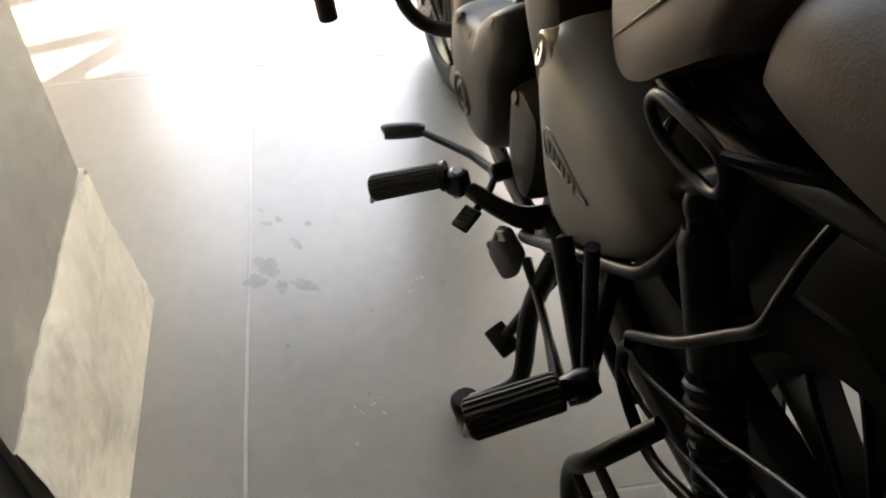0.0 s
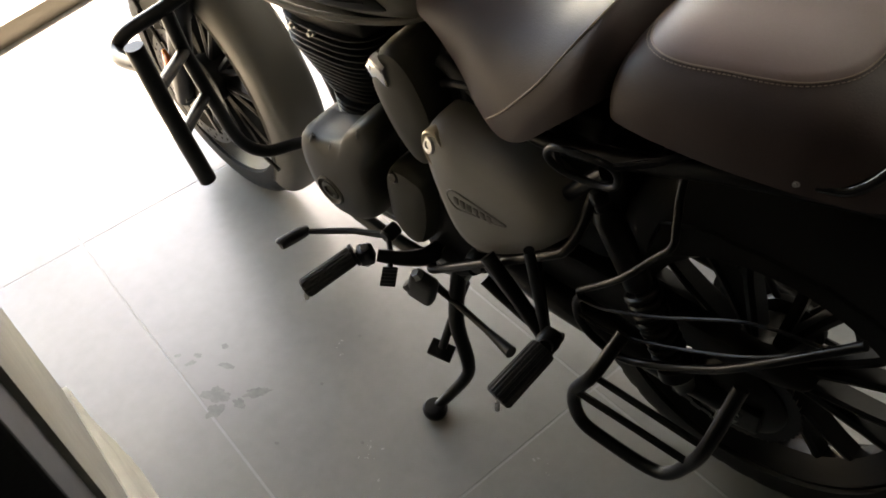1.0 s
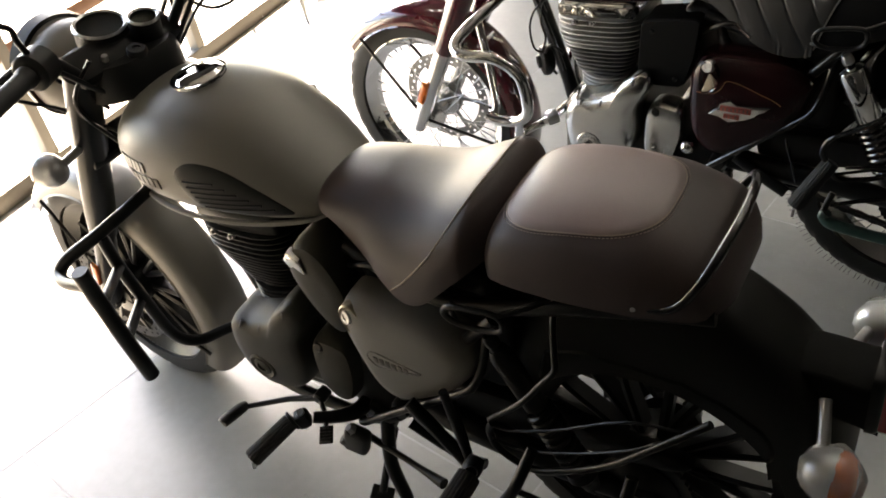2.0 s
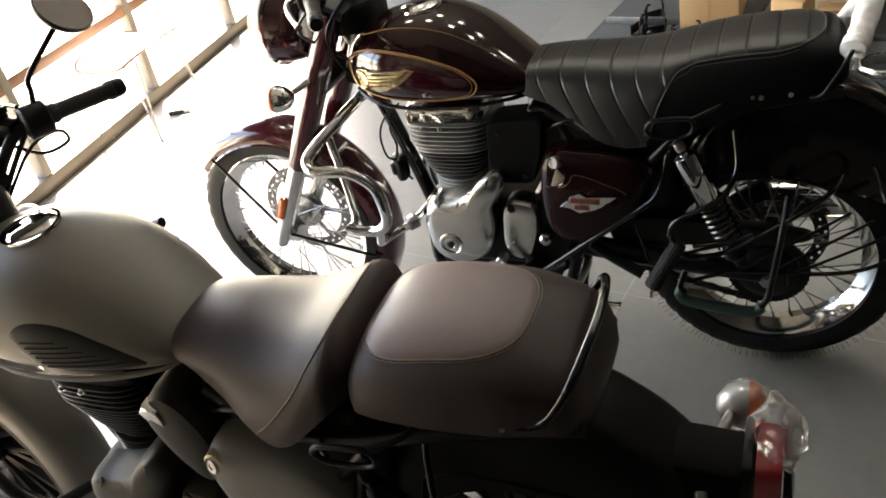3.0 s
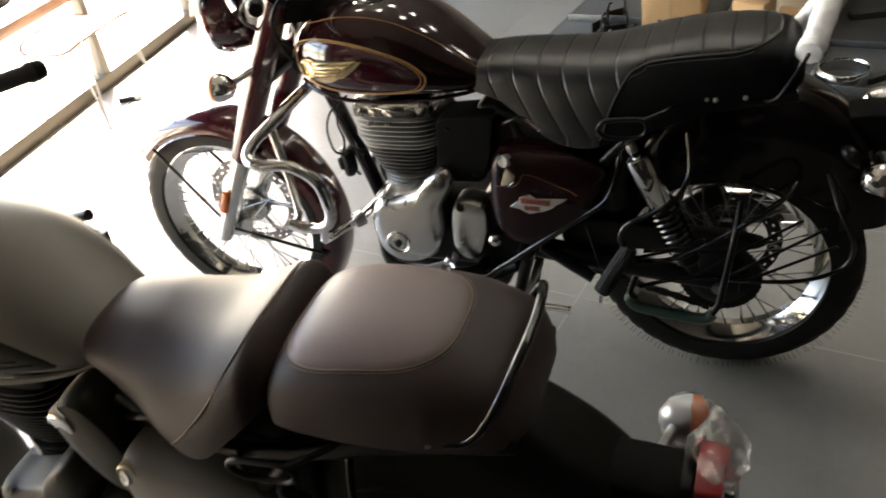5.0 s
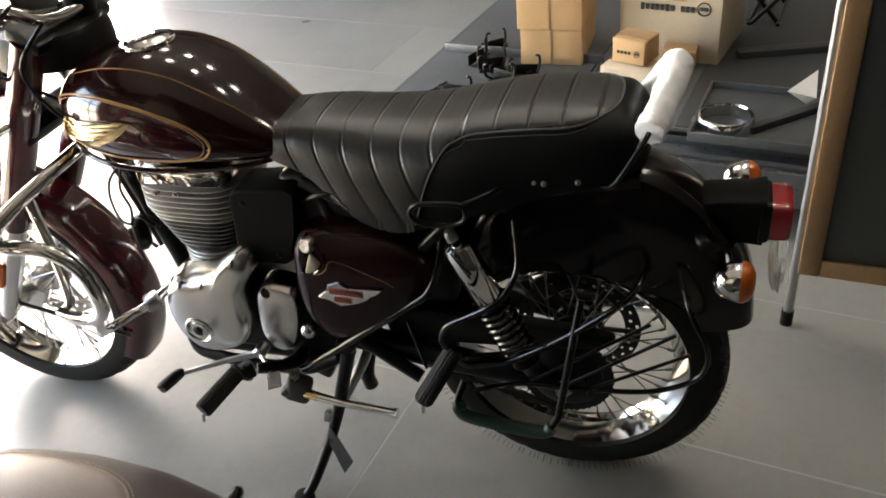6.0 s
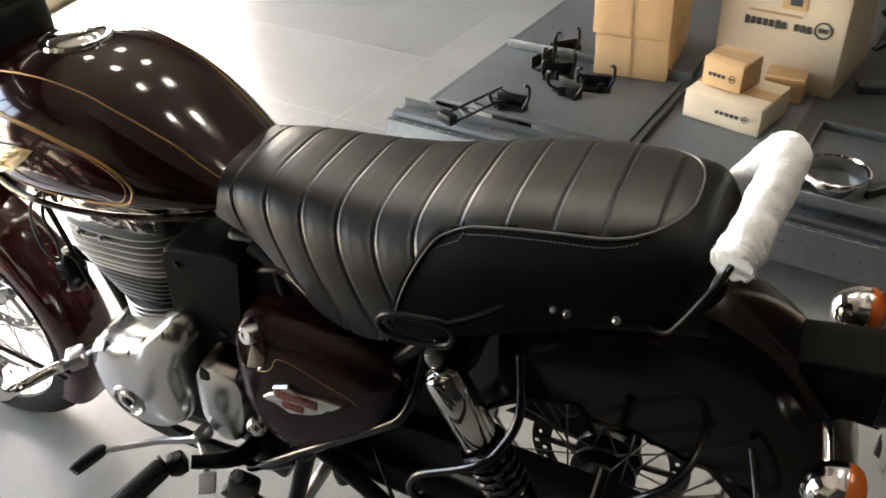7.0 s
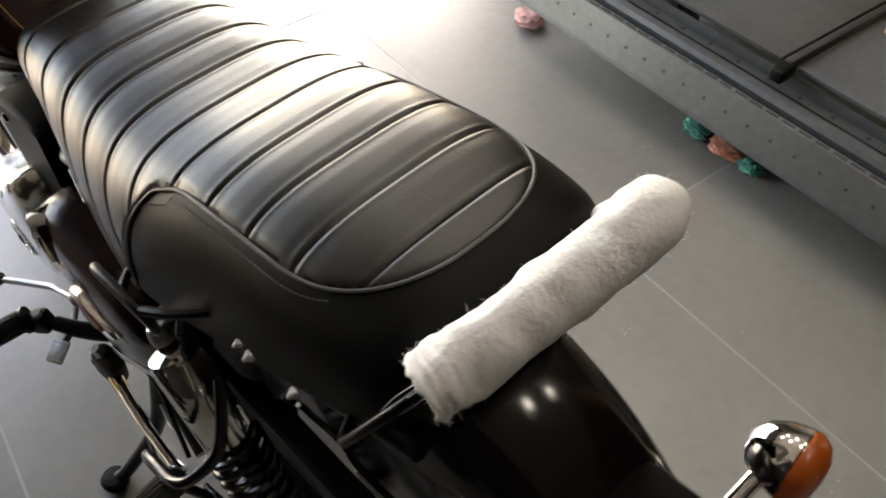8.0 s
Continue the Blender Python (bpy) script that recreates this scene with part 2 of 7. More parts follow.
def tube(pts, r, seg=10, n=6, closed=False):
    q = spline(pts, n, closed) if n > 1 else pts
    if isinstance(r, (list, tuple)):
        k = len(q)
        r = [float(np.interp(i / (k - 1), np.linspace(0, 1, len(r)), r)) for i in range(k)]
    return add_tube(bmesh.new(), q, r, seg, closed)


def add_lathe(bm, profile, centre=(0, 0, 0), axis=(0, 1, 0), seg=48, closed=False):
    """Turns (radius, height along axis) round the axis."""
    ax = Vector(axis).normalized()
    e1 = ax.orthogonal().normalized()
    e2 = ax.cross(e1)
    c = Vector(centre)
    rings = []
    for r, h in profile:
        if r < 1e-6:
            rings.append([bm.verts.new(c + ax * h)])
        else:
            rings.append([bm.verts.new(c + ax * h + (e1 * math.cos(t) + e2 * math.sin(t)) * r) for t in [2 * math.pi * s / seg for s in range(seg)]])
    pairs = list(zip(rings, rings[1:]))
    if closed:
        pairs.append((rings[-1], rings[0]))
    for a, b in pairs:
        for s in range(seg):
            q = [a[s % len(a)], a[(s + 1) % len(a)], b[(s + 1) % len(b)], b[s % len(b)]]
            q = list(dict.fromkeys(q))
            if len(q) > 2:
                bm.faces.new(q)
    return bm


def lathe(profile, centre=(0, 0, 0), axis=(0, 1, 0), seg=48, closed=False):
    return add_lathe(bmesh.new(), profile, centre, axis, seg, closed)


def add_box(bm, size, m=None, bevel=0.004, seg=2):
    r = bmesh.ops.create_cube(bm, size=1.0)
    vs = r["verts"]
    bmesh.ops.scale(bm, vec=size, verts=vs)
    if bevel:
        es = list({e for v in vs for e in v.link_edges})
        o = bmesh.ops.bevel(bm, geom=es, offset=bevel, segments=seg, affect='EDGES', profile=0.5)
        vs = list({v for f in o["faces"] for v in f.verts} | {v for v in vs if v.is_valid})
        seen_, todo = set(vs), list(vs)
        while todo:
            v = todo.pop()
            for e in v.link_edges:
                w = e.other_vert(v)
                if w not in seen_:
                    seen_.add(w)
                    todo.append(w)
        vs = list(seen_)
    if m is not None:
        bmesh.ops.transform(bm, matrix=m, verts=vs)
    return bm


def box(size, m=None, bevel=0.004, seg=2):
    return add_box(bmesh.new(), size, m, bevel, seg)


def add_loft(bm, rings, cap=True, closed_ring=True):
    vr = [[bm.verts.new(p) for p in ring] for ring in rings]
    n = len(vr[0])
    for a, b in zip(vr, vr[1:]):
        for s in range(n if closed_ring else n - 1):
            bm.faces.new((a[s], a[(s + 1) % n], b[(s + 1) % n], b[s]))
    if cap and closed_ring:
        bm.faces.new(vr[0][::-1])
        bm.faces.new(vr[-1])
    return bm


def add_dome(bm, outline, y0, y1, n=6, steps=((1.0, 0.0), (1.0, 0.55), (0.97, 0.8), (0.9, 0.95), (0.75, 1.0), (0.4, 1.03)), smooth_outline=True):
    """A moulded cover: an outline in (x, z), rising from y0 to y1 with rounded shoulders."""
    pts = spline([(x, 0, z) for x, z in outline], n, True) if smooth_outline else [Vector((x, 0, z)) for x, z in outline]
    c = sum(pts, Vector()) / len(pts)
    rings = []
    for s, h in steps:
        rings.append([(c.x + (p.x - c.x) * s, y0 + (y1 - y0) * h, c.z + (p.z - c.z) * s) for p in pts])
    return add_loft(bm, rings)


def dome(outline, y0, y1, **k):
    return add_dome(bmesh.new(), outline, y0, y1, **k)


def table(xs, ys):
    """A smooth function through given values."""
    p = spline([(x, y, 0) for x, y in zip(xs, ys)], 10)
    px, py = [q.x for q in p], [q.y for q in p]
    return lambda x: float(np.interp(x, px, py))


def thing(name, m, label, category, group=""):
    e = new(name)
    e.empty_display_size = 0.1
    e.matrix_world = m
    return tagged(e, label, category, group)


# ---- motorcycle parts; a bike's own axes: x to its tail, y to its right, z up, the front axle above the origin ----
FRONT, REAR = Vector((0, 0, 0.325)), Vector((1.39, 0, 0.318))


def tyre(radius, width, rim, axle, parent):
    """A tyre with cut tread blocks."""
    h = radius - rim
    prof = []
    for i in range(17):
        t = math.pi * (i / 16)
        prof.append((rim + h * (0.06 + 0.94 * math.sin(t) ** 0.62), -math.cos(t) * width / 2 * (1 - 0.12 * (1 - math.sin(t)))))
    bm = bmesh.new()
    seg = 144
    rings = []
    for k, (r, y) in enumerate(prof):
        ring = []
        for s in range(seg):
            cut = 0.0
            if 3 <= k <= 13 and k != 8:
                cut = 0.006 if (s + abs(k - 8)) % 4 == 0 else 0.0
            if k in (6, 10):
                cut = 0.005
            t = 2 * math.pi * s / seg
            ring.append(bm.verts.new(axle + Vector(((r - cut) * math.cos(t), y, (r - cut) * math.sin(t)))))
        rings.append(ring)
    for a, b in zip(rings, rings[1:] + rings[:1]):
        for s in range(seg):
            bm.faces.new((a[s], a[(s + 1) % seg], b[(s + 1) % seg], b[s]))
    return part("tyre", bm, M_RUBBER, parent)


def rim_profile(r, w):
    return [(r + 0.012, -w), (r + 0.012, -w + 0.004), (r + 0.002, -w + 0.006), (r - 0.004, -w + 0.016), (r - 0.018, -0.012), (r - 0.018, 0.012), (r - 0.004, w - 0.016), (r + 0.002, w - 0.006), (r + 0.012, w - 0.004), (r + 0.012, w),
            (r + 0.005, w), (r - 0.010, w - 0.014), (r - 0.026, 0.012), (r - 0.026, -0.012), (r - 0.010, -w + 0.014), (r + 0.005, -w)]


def spoked_wheel(bike, name, axle, radius, width, rim, disc_y, wire=M_STEEL):
    wheel = part(name, lathe(rim_profile(rim, width * 0.36), axle, seg=72, closed=True), M_CHROME, bike, "chromed rim with wire spokes")
    tyre(radius, width, rim + 0.004, axle, wheel)
    # with the darkened wire the hub goes black too, as painted shade
    part("hub", lathe([(0, -0.075), (0.022, -0.075), (0.024, -0.05), (0.055, -0.045), (0.055, -0.038), (0.034, -0.03), (0.034, 0.03), (0.055, 0.038), (0.055, 0.045), (0.024, 0.05), (0.022, 0.075), (0, 0.075)], axle, seg=32), M_ALU if wire is M_STEEL else M_BLACK, wheel)
    # one spoke each way, then turned about the axle
    meshes = []
    for side in (-1, 1):
        for lean_ in (-1, 1):
            a, b = 0.0, lean_ * 0.55
            bm = bmesh.new()
            p0 = Vector((0.05 * math.cos(b), side * 0.04, 0.05 * math.sin(b)))
            p1 = Vector(((rim - 0.02) * math.cos(a), side * 0.006, (rim - 0.02) * math.sin(a)))
            add_tube(bm, [p0, p1], 0.0016, 6)
            add_tube(bm, [p1 + (p0 - p1).normalized() * 0.02, p1], 0.0034, 6)
            me = bpy.data.meshes.new("spoke")
            bm.to_mesh(me)
            bm.free()
            me.materials.append(wire)
            meshes.append(me)
    for k in range(36):
        ob = new("spoke", meshes[k % 4])
        ob.parent = wheel
        ob.matrix_basis = Matrix.Translation(axle) @ pose(0, 0, 0, 0, 10 * k + 5, 0)
    if disc_y:
        brake_disc(wheel, axle, disc_y, 0.15, M_FRONT_DISC)
    return wheel


def alloy_wheel(bike, name, axle, radius, width, rim, disc_y):
    bm = lathe(rim_profile(rim, width * 0.36), axle, seg=72, closed=True)
    wheel = part(name, bm, M_BLACK, bike, "black cast alloy wheel")
    tyre(radius, width, rim + 0.004, axle, wheel)
    part("hub", lathe([(0, -0.07), (0.03, -0.07), (0.035, -0.05), (0.06, -0.04), (0.06, 0.04), (0.035, 0.05), (0.03, 0.07), (0, 0.07)], axle, seg=32), M_BLACK, wheel)
    bm = bmesh.new()
    for s in (-1, 1):
        p = [(0.05, 0, 0), (0.10, 0, s * 0.010), (0.17, 0, s * 0.022), (rim - 0.015, 0, s * 0.034)]
        q = spline(p, 4)
        rings = []
        for i, v in enumerate(q):
            w = 0.0085
            d = 0.018 - 0.006 * i / (len(q) - 1)
            rings.append([(v.x, -d, v.z - w), (v.x, -d - 0.003, v.z), (v.x, -d, v.z + w), (v.x, d, v.z + w), (v.x, d + 0.003, v.z), (v.x, d, v.z - w)])
        add_loft(bm, rings)
    me = bpy.data.meshes.new("alloy_spoke")
    bmesh.ops.recalc_face_normals(bm, faces=bm.faces[:])
    bm.to_mesh(me)
    bm.free()
    me.materials.append(M_BLACK)
    for k in range(9):
        ob = new("alloy_spoke", me)
        ob.parent = wheel
        ob.matrix_basis = Matrix.Translation(axle) @ pose(0, 0, 0, 0, 40 * k + 7.5, 0)
    # polished lip on the rim's edge
    part("rim_lip", lathe([(rim + 0.0125, -width * 0.36 - 0.001), (rim + 0.0135, -width * 0.36 - 0.001), (rim + 0.0135, -width * 0.36 + 0.003), (rim + 0.0125, -width * 0.36 + 0.003)], axle, seg=72, closed=True), M_STEEL, wheel)
    if disc_y:
        brake_disc(wheel, axle, disc_y, 0.15)
    return wheel


def brake_disc(wheel, axle, y, r, steel=M_DISC_SHADED):
    """A drilled steel ring on a spider of six arms."""
    bm = bmesh.new()
    seg = 96
    radii = [r - 0.034, r - 0.029, r - 0.024, r - 0.017, r - 0.012, r - 0.005, r]
    grid = [[bm.verts.new(axle + Vector((q * math.cos(2 * math.pi * s / seg), y, q * math.sin(2 * math.pi * s / seg)))) for s in range(seg)] for q in radii]
    for k in range(len(radii) - 1):
        for s in range(seg):
            if (k == 1 and s % 8 == 0) or (k == 2 and s % 8 == 3) or (k == 3 and s % 8 == 6) or (k == 4 and s % 8 == 1):
                continue
            bm.faces.new((grid[k][s], grid[k][(s + 1) % seg], grid[k + 1][(s + 1) % seg], grid[k + 1][s]))
    bmesh.ops.solidify(bm, geom=bm.faces[:], thickness=0.004)
    disc = part("brake_disc", bm, steel, wheel)
    arm = bmesh.new()
    add_box(arm, (0.075, 0.006, 0.012), pose(0.085, -0.003, 0, 0, 0, 0), 0.002)
    me = bpy.data.meshes.new("disc_arm")
    arm.to_mesh(me)
    arm.free()
    me.materials.append(steel)
    for k in range(6):
        ob = new("disc_arm", me)
        ob.parent = disc
        ob.matrix_basis = Matrix.Translation(axle + Vector((0, y, 0))) @ pose(0, 0, 0, 0, 60 * k, 0)
    part("disc_boss", lathe([(0.030, -0.010), (0.056, -0.008), (0.058, 0.0), (0.056, 0.006), (0.030, 0.006)], axle + Vector((0, y, 0)), (0, 1, 0), 32, True), steel, disc)
    return disc


def fender(bike, name, centreline, halfwidth, drop, material, label="", edge=0.262):
    """A rolled mudguard: a U-shaped sheet along a line in the bike's middle plane, with a turned lip."""
    q = spline([(x, 0, z) for x, z in centreline], 10)
    k = len(q)
    rings = []
    for i, p in enumerate(q):
        t = (q[min(i + 1, k - 1)] - q[max(i - 1, 0)]).normalized()
        up = Vector((-t.z, 0, t.x))
        if up.z < 0 and abs(up.z) > abs(up.x):
            up = -up
        if name == "front_mudguard" or name == "rear_mudguard":
            axle = FRONT if name[0] == "f" else REAR
            if up.dot(p - axle) < 0:
                up = -up
        hw = halfwidth(i / (k - 1)) if callable(halfwidth) else halfwidth
        dr = drop(i / (k - 1)) if callable(drop) else drop
        if name == "rear_mudguard":
            # valanced sides down to the rim, shorter again towards the tail
            reach = min(0.215, max(0.06, (p - REAR).length - edge))
            dr = dr + (reach - dr) * min(1.0, max(0.0, (0.92 - i / (k - 1)) / 0.12))
        ring = []
        n = 20
        for s in range(n + 1):
            a = math.pi * (s / n)
            c, sn = math.cos(a), math.sin(a)
            y = hw * math.copysign(abs(c) ** (0.42 if name == "rear_mudguard" else 0.6), c)
            h = dr * (abs(sn) ** 0.75 - 1)
            ring.append(p + Vector((0, y, 0)) + up * h)
        outer = [ring[0] + Vector((0, 0.004, 0)) - up * 0.004] + ring + [ring[-1] + Vector((0, -0.004, 0)) - up * 0.004]
        inner = [v - up * 0.004 for v in ring]
        inner = [Vector((v.x, v.y * 0.96, v.z)) for v in inner]
        rings.append(outer + inner[::-1])
    return part(name, add_loft(bmesh.new(), rings), material, bike, label)


def shell(xs, w, zt, zb, zm, ntop=2.3, nbot=3.0, m=40):
    """Cross-sections of a tank: widest at zm, rounded above, flatter below."""
    rings = []
    for x in xs:
        ring = []
        hw, t, b = w(x), zt(x), zb(x)
        c = b + (t - b) * zm(x)
        for s in range(m):
            a = 2 * math.pi * s / m
            cs, sn = math.cos(a), math.sin(a)
            n = ntop if sn > 0 else nbot
            y = hw * math.copysign(abs(cs) ** (2 / n), cs)
            z = c + (t - c if sn > 0 else c - b) * math.copysign(abs(sn) ** (2 / n), sn)
            ring.append((x, y, z))
        rings.append(ring)
    return rings


TANK_W = table([0.350, 0.365, 0.40, 0.46, 0.54, 0.64, 0.73, 0.80, 0.845, 0.865], [0.03, 0.065, 0.115, 0.146, 0.160, 0.156, 0.138, 0.113, 0.086, 0.05])
TANK_T = table([0.350, 0.365, 0.40, 0.46, 0.54, 0.61, 0.68, 0.74, 0.80, 0.84, 0.865], [0.880, 0.912, 0.948, 0.976, 0.990, 0.988, 0.967, 0.932, 0.884, 0.850, 0.828])
TANK_B = table([0.350, 0.365, 0.40, 0.46, 0.54, 0.64, 0.74, 0.83, 0.865], [0.850, 0.828, 0.803, 0.785, 0.777, 0.775, 0.777, 0.785, 0.80])
TANK_M = table([0.350, 0.6, 0.865], [0.45, 0.40, 0.40])


def tank_side(x, z, side=-1, out=0.0):
    """A point on the tank's flank."""
    t, b = TANK_T(x), TANK_B(x)
    c = b + (t - b) * TANK_M(x)
    n = 2.3 if z > c else 3.0
    k = min(1.0, abs(z - c) / ((t - c) if z > c else (c - b)))
    y = (TANK_W(x) + out) * (1 - k ** n) ** (1 / n)
    return Vector((x, side * y, z))


def tank(bike, paint):
    xs = [0.350 + (0.865 - 0.350) * (0.5 - 0.5 * math.cos(math.pi * i / 44)) for i in range(45)]
    body = part("tank", add_loft(bmesh.new(), shell(xs, TANK_W, TANK_T, TANK_B, TANK_M)), paint, bike)
    # pressed seam along the lower edge
    for side in (-1, 1):
        pts = [Vector((x, side * (TANK_W(x) * 0.90), TANK_B(x) + 0.006)) for x in np.linspace(0.39, 0.865, 26)]
        part("tank_seam", add_tube(bmesh.new(), pts, 0.0055, 8), paint, body)
    # filler cap
    cx = 0.56
    cz = TANK_T(cx)
    ax = Vector((-0.05, 0, 1))
    part("filler_cap", lathe([(0, 0.009), (0.018, 0.0088), (0.036, 0.007), (0.044, 0.004), (0.047, 0.001), (0.053, 0.001), (0.055, -0.004), (0.05, -0.02)], (cx, 0, cz), ax, 40), M_CHROME, body, "polished round filler cap")
    return body


def flank_patch(outline, side, lift, thick):
    """A pad that follows the tank's flank inside an outline in (x, z)."""
    pts = spline([(x, 0, z) for x, z in outline], 6, True)
    c = sum(pts, Vector()) / len(pts)
    rings = []
    for s, o in ((1.02, -0.012), (1.0, lift * 0.6), (0.96, lift), (0.9, thick), (0.7, thick), (0.45, thick), (0.2, thick), (0.05, thick)):
        rings.append([tank_side(c.x + (p.x - c.x) * s, c.z + (p.z - c.z) * s, side) + Vector((0, side * o, 0)) for p in pts])
    return add_loft(bmesh.new(), rings)


class Seat:
    """A saddle: a rounded shell along x, draped lower where it is sat astride."""

    def __init__(self, xs, w, zt, zb, n=3.0, end=0.035, nose=0.03):
        self.x0, self.x1 = xs[0], xs[-1]
        self.w, self.t, self.b = table(xs, w), table(xs, zt), table(xs, zb)
        self.n, self.end, self.nose = n, end, nose

    def dims(self, x):
        f = 1.0
        if x > self.x1 - self.end:
            f = math.sqrt(max(0.0, 1 - ((x - self.x1 + self.end) / self.end) ** 2))
        if x < self.x0 + self.nose:
            f = math.sqrt(max(0.0, 1 - ((self.x0 + self.nose - x) / self.nose) ** 2))
        w = self.w(x) * (0.55 + 0.45 * f)
        b = self.b(x)
        t = b + (self.t(x) - b) * (0.42 + 0.58 * f)
        return w, t, b

    def at_y(self, x, y, out=0.0):
        w, t, b = self.dims(x)
        k = min(0.999, abs(y) / w)
        return Vector((x, y, b + (t - b) * (1 - k ** self.n) ** (1 / self.n) + out))

    def at_z(self, x, z, side=-1, out=0.0):
        w, t, b = self.dims(x)
        k = min(0.999, max(0.0, (z - b) / (t - b)))
        return Vector((x, side * (w * (1 - k ** self.n) ** (1 / self.n) + out), z))

    def mesh(self, step=0.006, m=56, push=None):
        bm = bmesh.new()
        xs = list(np.linspace(self.x0 + 0.0004, self.x1 - 0.0004, int((self.x1 - self.x0) / step)))
        rings = []
        for x in xs:
            w, t, b = self.dims(x)
            ring = []
            for s in range(m + 1):
                a = math.pi * (0.5 - 0.5 * math.cos(math.pi * s / m)) * 0.5 + math.pi * s / m * 0.5
                c, sn = math.cos(a), math.sin(a)
                y = w * math.copysign(abs(c) ** (2 / self.n), c)
                z = b + (t - b) * abs(sn) ** (2 / self.n)
                if push:
                    d = push(x, y, z)
                    r = Vector((0, y, (z - b) - (t - b) * 0.3)).normalized()
                    y, z = y + r.y * d, z + r.z * d
                ring.append((x, y, z))
            ring += [(x, -w * 0.8, b - 0.004), (x, w * 0.8, b - 0.004)]
            rings.append(ring)
        return add_loft(bm, rings)


def stitches(bm, pts, every=0.006, length=0.004, r=0.0008):
    """A row of thread stitches along a line."""
    run = 0.0
    for a, b in zip(pts, pts[1:]):
        d = (b - a).length
        if d < 1e-6:
            continue
        pos = (-run) % every
        while pos < d:
            p = a + (b - a) * (pos / d)
            q = p + (b - a).normalized() * length
            add_tube(bm, [p, q], r, 5)
            pos += every
        run = (run + d) % every
    return bm


def bolt(bike, p, r=0.008, h=0.006, axis=(0, -1, 0), material=None, name="bolt"):
    return part(name, lathe([(0, h), (r * 0.55, h), (r * 0.6, h * 0.6), (r * 0.75, h * 0.6), (r, h * 0.4), (r, 0), (r * 1.5, 0), (r * 1.5, -0.003), (0, -0.003)], p, axis, 16), material or M_STEEL, bike)


def blinker(bike, name, p, ax, shell_mat, stem_to, lens_mat=None, size=1.0):
    """A round turn signal on a short stalk; ax points to its lens."""
    p = Vector(p)
    ax = Vector(ax).normalized()
    s = size
    body = part(name, lathe([(0, -0.040 * s), (0.012 * s, -0.039 * s), (0.024 * s, -0.030 * s), (0.032 * s, -0.015 * s), (0.036 * s, 0.002 * s), (0.036 * s, 0.006 * s)], p, ax, 28), shell_mat, bike)
    part("lens", lathe([(0.036 * s, 0.004 * s), (0.036 * s, 0.012 * s), (0.030 * s, 0.022 * s), (0.018 * s, 0.028 * s), (0, 0.030 * s)], p, ax, 28), lens_mat or M_AMBER, body)
    part("stalk", tube([p - ax * 0.012 * s, stem_to], 0.009 * s, 10, 1), shell_mat, body)
    return body


